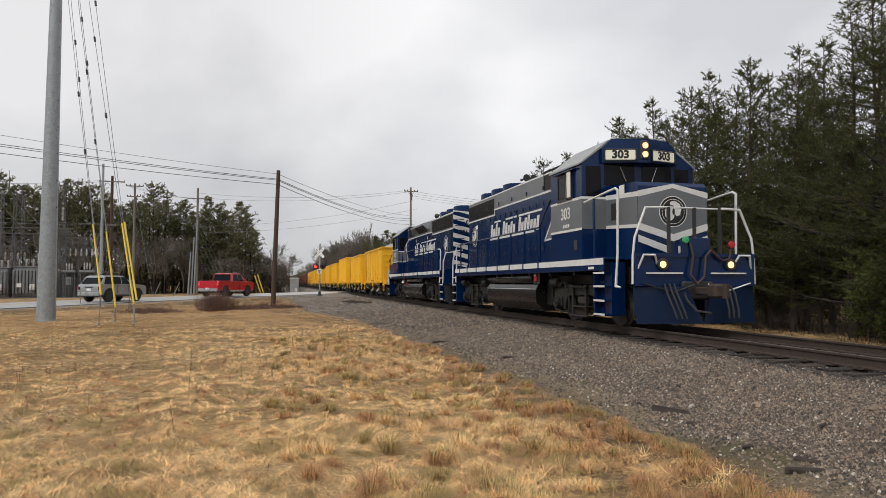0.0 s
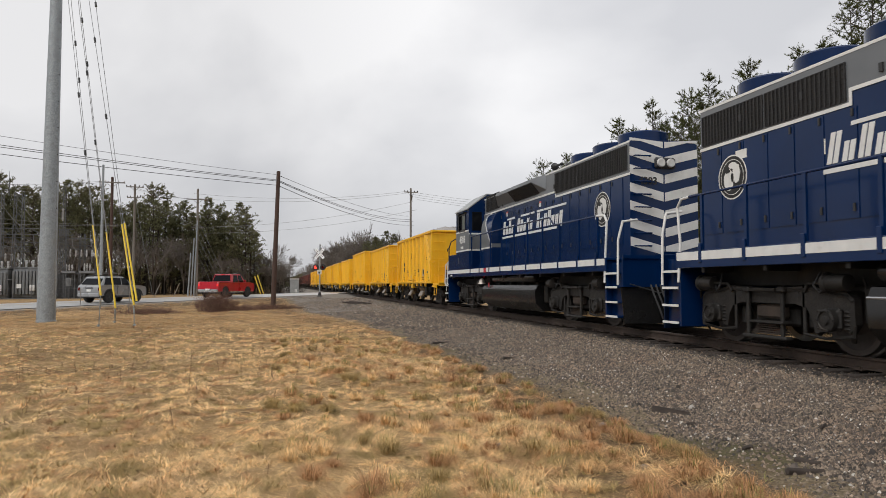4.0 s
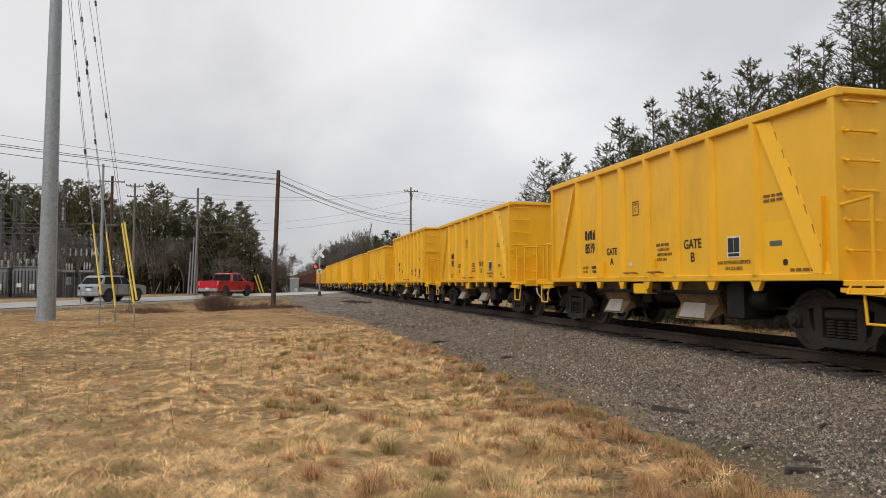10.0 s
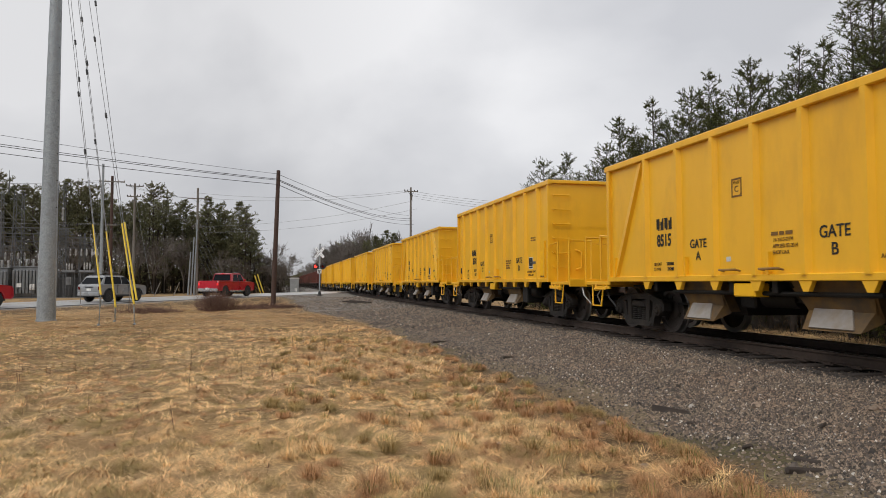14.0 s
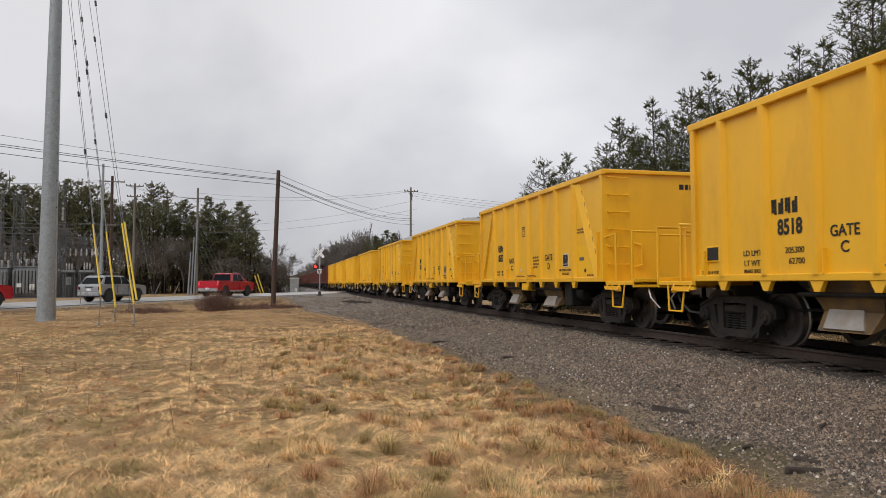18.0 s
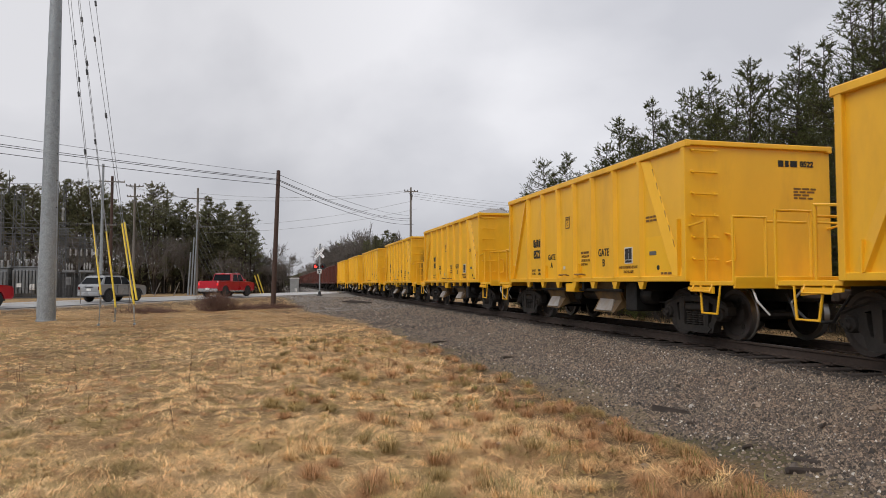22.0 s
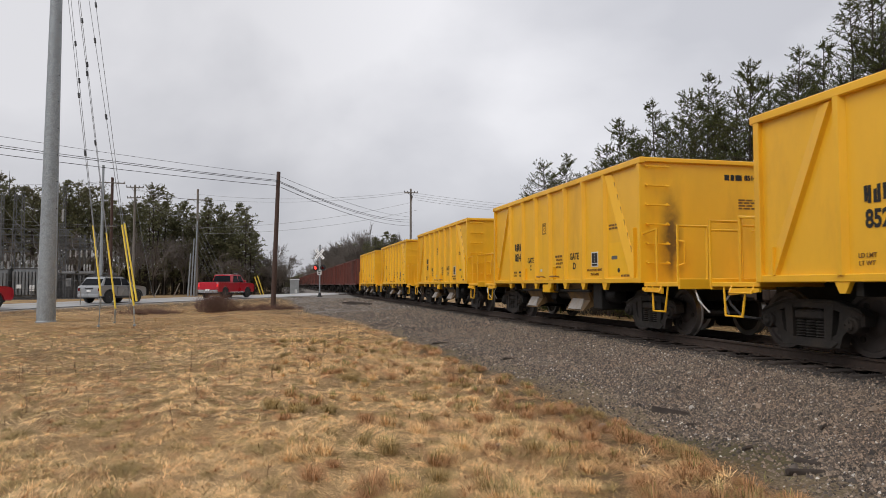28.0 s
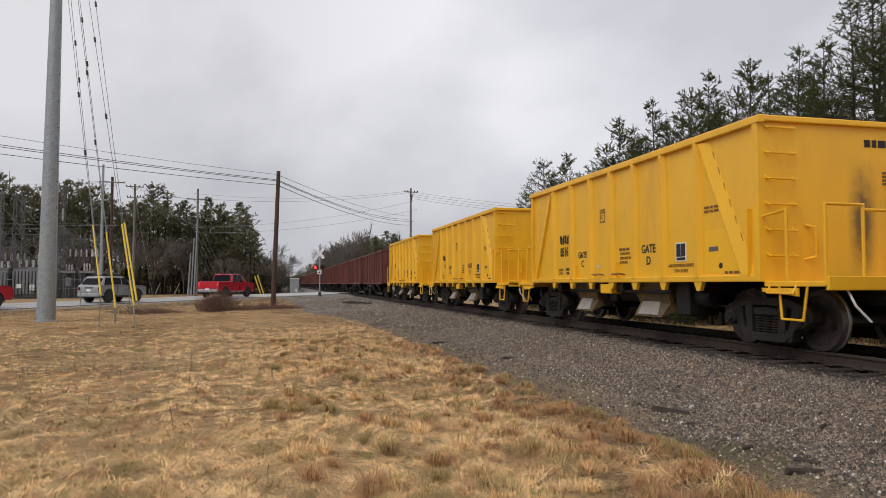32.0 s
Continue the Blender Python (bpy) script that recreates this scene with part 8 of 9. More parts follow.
USED = set()
tr = random.Random(21)
SHAPES = ((10.0, 2.3, 0.20), (9.2, 2.0, 0.12), (10.8, 2.7, 0.28), (8.6, 1.9, 0.08), (11.5, 3.1, 0.36))
near_pines = [pine(k + 1, h, reach * 1.15, bare * 0.6, 7.5, 0.10, 0.0105, NEEDLE, 19, label="dark green pine with an open needle crown beside the track", gap=(1.0, 1.0, 1.35, 1.0, 1.7)[k], taper=(0.92, 0.86, 0.92, 0.68, 0.92)[k]) for k, (h, reach, bare) in enumerate(SHAPES)]
deep_pines = [pine(k + 21, h, reach * 1.45, bare * 0.25, 3.0, 0.26, 0.050, NEEDLE, 8, label="pine standing deeper in the dark wood", wood=False) for k, (h, reach, bare) in enumerate(SHAPES[:4])]
for p in near_pines:
    tagged(p, group="pines beside the track")
for p in deep_pines:
    tagged(p, group="pines deeper in the wood")
# the front row along the right of the track, then rows behind it
RIGHT_ROW = ((16.5, 31.8, 1, 1.08), (16.0, 32.0, 3, 1.00), (17.2, 31.9, 0, 0.95), (16.4, 28.3, 0, 0.99), (17.0, 28.2, 1, 0.97), (16.0, 28.7, 3, 0.97), (16.2, 24.1, 0, 0.99), (17.0, 26.3, 3, 1.15), (16.6, 23.8, 1, 0.95), (15.8, 25.1, 1, 0.90), (16.0, 21.2, 1, 1.03), (16.8, 23.1, 3, 1.05), (17.0, 21.6, 0, 0.91), (16.2, 19.6, 2, 0.87), (17.2, 20.1, 3, 1.02), (16.5, 18.7, 1, 0.86), (15.8, 16.7, 4, 0.85), (16.6, 16.8, 2, 0.95), (17.4, 19.2, 0, 0.97), (16.0, 15.6, 4, 0.88), (17.0, 43.0, 3, 1.13), (17.2, 39.8, 1, 1.04), (16.4, 34.5, 3, 0.92), (16.2, 39.1, 0, 0.83), (17.0, 46.8, 3, 0.95), (17.5, 38.9, 1, 0.90), (15.6, 9.2, 4, 1.02), (16.9, 12.6, 2, 1.00), (15.9, 13.4, 1, 0.95), (16.6, 10.6, 0, 1.00), (15.2, 11.8, 3, 0.85), (15.4, 15.0, 0, 0.85))
for x, y, k, s in RIGHT_ROW:
    planted(near_pines[k], x, y, s, tr.uniform(0, 6.28))
for k in range(120):
    y = tr.uniform(4, 50)
    x = tr.uniform(17.8, 34) + (0.0 if y < 34 else 2)
    planted(deep_pines[tr.randrange(4)], x, y, tr.uniform(0.56, 0.76) * (1.0 if y < 30 else 0.85), tr.uniform(0, 6.28))
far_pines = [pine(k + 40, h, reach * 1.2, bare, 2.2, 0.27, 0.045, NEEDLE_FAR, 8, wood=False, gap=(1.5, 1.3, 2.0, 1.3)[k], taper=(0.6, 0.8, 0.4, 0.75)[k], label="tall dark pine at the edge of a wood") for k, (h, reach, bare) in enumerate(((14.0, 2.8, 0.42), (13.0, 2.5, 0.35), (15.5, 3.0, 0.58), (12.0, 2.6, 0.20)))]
for p in far_pines:
    tagged(p, group="pines of the wood across the road")


def tree_top(az, d, zt, k, turn, s_wide=1.0):
    """A far pine of the given top height."""
    hs = (14.0, 13.0, 15.5, 12.0)[k]
    x, y = polar(az, d)
    g = height(x, y)
    s = (zt - g) / hs
    return planted(far_pines[k], x, y, s * s_wide, turn, g, 1.0 / s_wide)


# the wood across the road: top heights over compass angle
WOOD = ((-24.0, 16.0), (-19.5, 15.8), (-18.0, 16.5), (-16.2, 15.3), (-14.0, 16.8), (-12.0, 15.0), (-9.5, 16.0), (-8.0, 13.3), (-6.2, 14.0), (-4.5, 13.6), (-3.2, 13.4), (-2.4, 12.0), (-1.6, 8.6), (-1.0, 5.0), (-0.4, 4.0))


def wood_top(az):
    for (a0, z0), (a1, z1) in zip(WOOD, WOOD[1:]):
        if a0 <= az <= a1:
            return z0 + (z1 - z0) * (az - a0) / (a1 - a0)
    return 12.0


for k in range(62):
    az = -24.0 + 22.2 * (k + tr.uniform(-0.4, 0.4)) / 61
    tree_top(az, tr.uniform(112, 119), wood_top(az) * tr.uniform(0.80, 1.05), tr.choice((0, 2, 1, 2, 2) if az < -9 else (0, 1, 3)), tr.uniform(0, 6.28), tr.uniform(0.95, 1.3))
for k in range(24):
    az = -26 + 23.5 * (k + tr.uniform(-0.4, 0.4)) / 23
    d = tr.uniform(122, 140)
    tree_top(az, d, wood_top(max(-24, min(-0.5, az))) * d / 116 * tr.uniform(0.78, 0.95), tr.choice((0, 1, 3)), tr.uniform(0, 6.28), 1.3)
# beyond the crossing, right of the road's end
BEYOND = ((1.9, 4.0), (3.0, 8.5), (3.9, 10.7), (4.6, 12.7), (6.3, 15.6), (9.0, 14.5), (12.0, 13.5), (16.5, 12.0))


def beyond_top(az):
    for (a0, z0), (a1, z1) in zip(BEYOND, BEYOND[1:]):
        if a0 <= az <= a1:
            return z0 + (z1 - z0) * (az - a0) / (a1 - a0)
    return 10.0


def clear(az, d):
    """A distance at which a place at this angle lies well right of the track."""
    return max(d, 14.0 / math.sin(radians(az)))


for k in range(30):
    az = 3.6 + 12.5 * (k + tr.uniform(-0.4, 0.4)) / 29
    d = clear(az, tr.uniform(114, 128))
    tree_top(az, d, beyond_top(az) * d / 150 * tr.uniform(0.50, 0.74) * (1.3 if 7.2 < az < 9.2 else 1.0), tr.choice((0, 1, 3)), tr.uniform(0, 6.28), 1.35)
bare_a = [bare_tree(70 + k, h, "leafless grey-brown deciduous tree at the wood's edge") for k, h in enumerate((12.0, 10.0, 13.0))]
for b in bare_a:
    tagged(b, group="leafless trees beyond the crossing")
for k, (az, d, s) in enumerate(((-0.2, 118, 0.80), (0.4, 124, 0.72), (-1.0, 121, 0.85), (0.9, 135, 0.50))):
    x, y = polar(az, d)
    planted(bare_a[k % 3], x, y, s, tr.uniform(0, 6.28))
for k, (az, d, s) in enumerate(((6.1, 134, 1.17), (6.7, 130, 1.25), (7.2, 127, 1.1), (5.5, 147, 1.08), (4.9, 165, 1.13))):
    x, y = polar(az, d)
    planted(bare_a[k % 3], x, y, s * 12 / (12.0, 10.0, 13.0)[k % 3], tr.uniform(0, 6.28))
for k in range(88):
    az = 1.9 + 9.5 * (k + tr.uniform(-0.4, 0.4)) / 87
    d = clear(az, tr.uniform(122, 146))
    x, y = polar(az, d)
    planted(bare_a[k % 3], x, y, (beyond_top(az) * d / 150 + 0.6) / (12.0, 10.0, 13.0)[k % 3] * tr.uniform(0.65, 1.0), tr.uniform(0, 6.28))
for k in range(14):
    az = tr.uniform(-1.6, 0.5)
    x, y = polar(az, tr.uniform(108, 118))
    planted(bare_a[k % 3], x, y, tr.uniform(0.55, 0.8) * (9.2 - 1.3 * az) / 12, tr.uniform(0, 6.28))
for k in range(18):
    az = -23 + 21 * (k + tr.uniform(-0.4, 0.4)) / 17
    x, y = polar(az, tr.uniform(107, 112))
    planted(bare_a[k % 3], x, y, tr.uniform(0.40, 0.80) * wood_top(az) / (12.0, 10.0, 13.0)[k % 3], tr.uniform(0, 6.28))
# a far belt of woods that closes the horizon all round
bv, bf = [], []
for k in range(240):
    a0, a1 = radians(1.5 * k), radians(1.5 * k + 1.9)
    d = 420 + 60 * math.sin(k * 1.7)
    hh = 8 + 5 * math.sin(k * 12.9898) ** 2
    n = len(bv)
    for a in (a0, (a0 + a1) / 2, a1):
        bv += [(d * math.sin(a), d * math.cos(a), -1), (d * math.sin(a), d * math.cos(a), hh * (0.75 + 0.25 * math.sin(a * 977)))]
    bf += [(n, n + 2, n + 3, n + 1), (n + 2, n + 4, n + 5, n + 3)]
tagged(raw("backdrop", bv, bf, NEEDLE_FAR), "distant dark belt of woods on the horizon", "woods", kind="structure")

# undergrowth between the pines
def shrub(seed, w, h, mat, n, label, name="shrub", width=0.008, length=0.5):
    r = np.random.default_rng(seed)
    tv, tf = [], []
    for k in range(n):
        a, q = r.uniform(0, 6.283), r.uniform(0, 1) ** 0.6
        p = np.array([math.cos(a) * q * w * 0.8, math.sin(a) * q * w * 0.8, -0.05])
        d = np.array([r.normal(0, 0.22) * w + math.cos(a) * q * w * 0.2, r.normal(0, 0.22) * w + math.sin(a) * q * w * 0.2, h * r.uniform(0.5, 1.0) * (1 - 0.55 * q * q)])
        m = p + d * 0.5 + r.normal(0, 0.08, 3) * w
        e = p + d
        limb(tv, tf, p, m, width, width * 0.7)
        limb(tv, tf, m, e, width * 0.7, width * 0.3)
        for j in range(4):
            b = m + (e - m) * r.uniform(0, 0.8)
            limb(tv, tf, b, b + (d / np.linalg.norm(d) + r.normal(0, 0.6, 3)) * length * r.uniform(0.3, 0.9) * h, width * 0.5, width * 0.25)
    root = thing(name, label, "shrub")
    raw("brush", tv, tf, mat, root)
    return root


thicket = [shrub(300 + k, 1.3, 1.5, TWIG_SHADED, 60, "leafless undergrowth between the pines") for k in range(3)]
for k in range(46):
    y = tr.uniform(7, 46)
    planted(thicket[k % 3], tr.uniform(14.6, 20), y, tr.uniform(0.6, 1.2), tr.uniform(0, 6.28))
young = [pine(90 + k, 2.6, 0.9, 0.02, 8, 0.12, 0.014, NEEDLE, 18, wood=False, label="young pine among the undergrowth") for k in range(2)]
for k in range(34):
    y = tr.uniform(8, 42)
    planted(young[k % 2], tr.uniform(14.6, 21), y, tr.uniform(0.5, 1.35), tr.uniform(0, 6.28))
for k in range(60):
    az = -25 + 26 * (k + tr.uniform(-0.4, 0.4)) / 59
    x, y = polar(az, tr.uniform(114, 121))
    planted(thicket[k % 3], x, y, tr.uniform(1.8, 2.8), tr.uniform(0, 6.28))
# dead brush in front of the road
bush = shrub(401, 1.25, 1.05, BRUSH, 420, "round brown dead bush by the road", "dead_bush", 0.010, 0.35)
planted(bush, -3.3, 40.2, 0.85, 0.3, None, 1.35)
slash = [shrub(410 + k, 1.6, 0.45, BRUSH, 160, "pile of dead brush in the grass", "brush_pile", 0.012, 0.5) for k in range(2)]
for x, y, s in ((-6.9, 37.8, 0.85), (-6.0, 38.4, 0.7), (-2.0, 41.5, 0.75), (-1.2, 42.6, 0.9), (-0.3, 43.0, 0.8), (-5.6, 39.0, 0.5), (0.6, 43.6, 0.55)):
    planted(slash[int(y * 10) % 2], x, y, s, tr.uniform(0, 6.28))

lead = loco("navy blue and grey diesel locomotive with white stripes and lit lamps", "303", -4.83, 8.0, -7.25, 8.5, (-3.95, 5.85), (-1.2, 3.7), True)
TRAIN.append((lead, -34.18, 1))
second = loco("navy blue diesel locomotive with flared roof, running long hood first", "4303", -6.35, 7.4, -8.5, 8.05, (-5.2, 5.0), (-3.05, 2.5), False)
TRAIN.append((second, -15.95, -1))
FRONT = -4.85
SPECS = (("8519", "A", "B", 0.36, 0), ("8515", "A", "B", 0.36, 0), ("8518", "C", "D", 0.0, 0), ("8517", "C", "D", 0.22, 0), ("8522", "A", "B", 0.36, 0), ("8520", "A", "B", 0.40, 0), ("8514", "C", "D", 0.28, -0.85), ("8516", "C", "D", 0.2, 0.35), ("", "A", "B", 0.3, 0.6), ("", "C", "D", 0.25, 0.0))
for k, (num, a, b, load, dark) in enumerate(SPECS):
    car = hopper("bright yellow ribbed steel ballast hopper wagon on rails", 3.88 if num == "8518" else 3.65, num != "8518", a, b, num, load=load, dark=dark)
    TRAIN.append((car, FRONT + 13.58 * k + 5.01, 1))
old = ore_car("dark oxide-red ribbed hopper wagon loaded with stone")
TRAIN.append((old, FRONT + 13.58 * 10 + 5.6, 1))
for k in range(1, 16):
    TRAIN.append((copy_thing(old, pose(XC, 0, 0)), FRONT + 13.3 * k + 13.58 * 10 + 5.6, 1))


# ---- ballast stones, dry grass ----
def scatter(n, x0, x1, y0, y1):
    return rng.uniform(x0, x1, n), rng.uniform(y0, y1, n)


# a stone that sits in its bed: a girdle of five corners and two uneven tops
GEM = np.array([(1, 0, -0.35), (0.31, 0.95, -0.35), (-0.81, 0.59, -0.35), (-0.81, -0.59, -0.35), (0.31, -0.95, -0.35), (0.25, 0.2, 1), (-0.35, -0.15, 0.85)], float)
GEM_F = np.array([(0, 1, 5), (1, 2, 5), (2, 6, 5), (2, 3, 6), (3, 4, 6), (4, 5, 6), (4, 0, 5)])


def stones(name, batches, mat, label, category, share=(0.69, 0.285, 0.025)):
    V, F, base = [], [], 0
    for n, x0, x1, y0, y1, s0, s1 in batches:
        xs, ys = scatter(n, x0, x1, y0, y1)
        keep = np.array([x > stone_edge(x, y) - 0.9 * rng.random() ** 4 for x, y in zip(xs, ys)])
        xs, ys = xs[keep], ys[keep]
        zs = np.array([height(x, y) for x, y in zip(xs, ys)])
        m = len(xs)
        size = rng.uniform(s0, s1, (m, 1, 1)) * rng.uniform(0.65, 1.25, (m, 7, 1))
        v = GEM[None] * size * np.array([1.15, 0.95, 0.80])
        v = v + rng.normal(0, 0.12, (m, 7, 3)) * size
        a = rng.uniform(0, 6.28, m)
        ca, sa = np.cos(a)[:, None], np.sin(a)[:, None]
        v = np.stack([v[:, :, 0] * ca - v[:, :, 1] * sa, v[:, :, 0] * sa + v[:, :, 1] * ca, v[:, :, 2]], 2)
        v += np.stack([xs, ys, zs + 0.3 * s0], 1)[:, None]
        V.append(v.reshape(-1, 3))
        F.append((GEM_F[None] + (np.arange(m) * 7)[:, None, None] + base).reshape(-1, 3))
        base += m * 7
    ob = tagged(raw(name, np.concatenate(V), np.concatenate(F), mat[0]), label, category, kind="stuff")
    for m in mat[1:]:
        ob.data.materials.append(m)
    pick = np.repeat(rng.choice(3, base // 7, p=share), 7)
    ob.data.polygons.foreach_set("material_index", pick.astype(np.int32))
    return ob


stones("ballast", ((62000, 3.2, 7.6, 3.5, 8.5, 0.008, 0.021), (42000, 3.0, 7.6, 8.5, 14, 0.010, 0.025), (30000, 3.0, 7.6, 14, 21, 0.014, 0.031), (15000, 1.6, 7.6, 20, 36, 0.020, 0.040), (4500, 0.4, 7.6, 36, 66, 0.03, 0.055), (9000, 7.5, 11.6, 4, 30, 0.018, 0.032), (500, 3.4, 7.5, 4, 20, 0.026, 0.045), (9000, 3.2, 7.6, -8, 3.5, 0.022, 0.05), (4000, 7.5, 11.6, -8, 4, 0.022, 0.045)),
       (STONE, STONE_DARK, STONE_PALE), "grey and brown crushed stone ballast", "ballast")


stones("oily_ballast", ((7000, XC - 1.62, XC - 0.86, 3.0, 22, 0.016, 0.036), (2600, XC - 1.62, XC - 0.86, 22, 50, 0.024, 0.042), (5000, XC - 0.6, XC + 0.6, 3.0, 30, 0.018, 0.036)),
       (STONE_OIL, STONE_DARK, STONE), "black oily ballast stones between and beside the rails", "ballast", (0.62, 0.30, 0.08))


# ground heights on a fine grid, for laying grass quickly
HX, HY = np.arange(-26, 16.01, 0.2), np.arange(-9.0, 64.01, 0.2)
HZ = np.array([[height(x, y) for x in HX] for y in HY])
FOOT = np.array([foot(y) for y in HY])


def lay(x, y):
    fx, fy = np.clip((x - HX[0]) / 0.2, 0, len(HX) - 1.001), np.clip((y - HY[0]) / 0.2, 0, len(HY) - 1.001)
    i, j = fx.astype(int), fy.astype(int)
    a, b = fx - i, fy - j
    return (HZ[j, i] * (1 - a) + HZ[j, i + 1] * a) * (1 - b) + (HZ[j + 1, i] * (1 - a) + HZ[j + 1, i + 1] * a) * b


def soft_noise(x, y, sc, seed):
    """A smooth field between about -1 and 1."""
    return (np.sin(x * sc + seed + 1.3 * np.sin(y * sc * 0.7 + seed * 2)) + np.sin(y * sc * 1.1 - seed + 1.7 * np.sin(x * sc * 0.6 - seed)) + np.sin((x + y) * sc * 0.53 + seed * 3)) / 3


def blades(name, spots, mat, label, plain=False):
    """spots: base x, y, z, length, direction, tip height over its ground, arch, half width. Each blade is a bent, pointed strip that droops to its tip; a plain one is a single sliver."""
    x, y, z, L, a, tip, arch, w = spots
    n = len(x)
    dx, dy = np.cos(a), np.sin(a)
    s = np.stack([-dy * w, dx * w, np.zeros(n)], 1)
    p0 = np.stack([x, y, z], 1)
    x1, y1, x2, y2 = x + dx * L * 0.45, y + dy * L * 0.45, x + dx * L, y + dy * L
    z2 = lay(x2, y2) + tip
    p1 = np.stack([x1, y1, (z + z2) / 2 + arch], 1)
    p2 = np.stack([x2, y2, z2], 1)
    if plain:
        p2[:, 2] += arch * 0.5
        return tagged(raw(name, np.stack([p0 - s, p0 + s, p2], 1).reshape(-1, 3), np.arange(3 * n).reshape(-1, 3), mat), label, "grass", kind="stuff")
    v = np.stack([p0 - s, p0 + s, p1 - s * 0.8, p1 + s * 0.8, p2], 1).reshape(-1, 3)
    i = (np.arange(n) * 5)[:, None]
    f = np.concatenate([i + [0, 1, 3], i + [0, 3, 2], i + [2, 3, 4]])
    return tagged(raw(name, v, f, mat), label, "grass", kind="stuff")


def allowed(x, y, slack):
    e = np.interp(y, HY, FOOT) + 0.12 * soft_noise(x, y, 5.0, 1.0)
    ok = ((x < e + slack) | (x > 12.2)) & ((x < 0) | (y < 61))
    return ok & (np.abs((x - ROAD.x) * RN.x + (y - ROAD.y) * RN.y) > 4.7)


def mounds(x0, x1, y0, y1, step, count, length, width, lift, keep=1.0):
    """Low drooping mounds of matted grass on a loose grid, each combed outwards and a little to one side."""
    gx, gy = np.meshgrid(np.arange(x0, x1, step), np.arange(y0, y1, step))
    cx = gx.ravel() + rng.uniform(-0.5, 0.5, gx.size) * step
    cy = gy.ravel() + rng.uniform(-0.5, 0.5, gx.size) * step
    ok = allowed(cx, cy, 0.02) & (rng.random(cx.size) < keep)
    cx, cy = cx[ok], cy[ok]
    m = len(cx)
    rough = np.clip(0.34 + 0.62 * np.clip((cx + 0.4) / 2.0, 0, 1) + 0.38 * soft_noise(cx, cy, 0.9, 2.0), 0.15, 1.25) * rng.uniform(0.65, 1.3, m)
    n = m * count
    rep = lambda q: np.repeat(q, count)
    th, q = rng.uniform(0, 6.283, n), rng.uniform(0, 1, n) ** 0.6
    rad = step * rep(rng.uniform(0.38, 0.68, m))
    x, y = rep(cx) + rad * q * np.cos(th), rep(cy) + rad * q * np.sin(th)
    hump = lift * rep(rough) * (1 - q ** 2)
    z = lay(x, y) + hump - 0.012
    comb = 2.0 * soft_noise(rep(cx), rep(cy), 0.7, 4.0) + 3.6
    a = th + rng.normal(0, 0.35, n) + 0.55 * np.sin(comb - th)
    L = length * rng.uniform(0.5, 1.25, n) * (0.6 + 0.4 * rep(rough))
    tip = np.abs(rng.normal(0.012, 0.014, n)) + 0.25 * hump * rng.random(n)
    stray = rng.random(n) < 0.05
    tip = np.where(stray, tip + rng.uniform(0.02, 0.10, n) * (0.4 + rep(rough) * 0.6), tip)
    L = np.where(stray, L * 0.7, L)
    arch = 0.012 + 0.14 * L * rng.uniform(0.2, 1.0, n) * rep(rough)
    return x, y, z, L, a, tip, arch, width * rng.uniform(0.55, 1.3, n)


def joined(*sets):
    return tuple(np.concatenate(c) for c in zip(*sets))


def thatch(n, x0, x1, y0, y1, length, width):
    """Straws lying flat between the mounds."""
    x, y = scatter(n, x0, x1, y0, y1)
    near = np.clip((x - np.interp(y, HY, FOOT) + 1.7) / 1.2, 0, 1) * np.clip((17 - y) / 5, 0, 1)
    ok = allowed(x, y, 0.25 * rng.random(n) - 0.22) & (rng.random(n) < 1 - 0.55 * near)
    x, y = x[ok], y[ok]
    m = len(x)
    a = 1.5 * soft_noise(x, y, 1.1, 7.0) + 3.3 + rng.normal(0, 0.8, m)
    L = length * rng.uniform(0.5, 1.3, m)
    return x, y, lay(x, y) + 0.002, L, a, np.abs(rng.normal(0.006, 0.008, m)), 0.012 + 0.012 * rng.random(m), width * rng.uniform(0.6, 1.3, m)


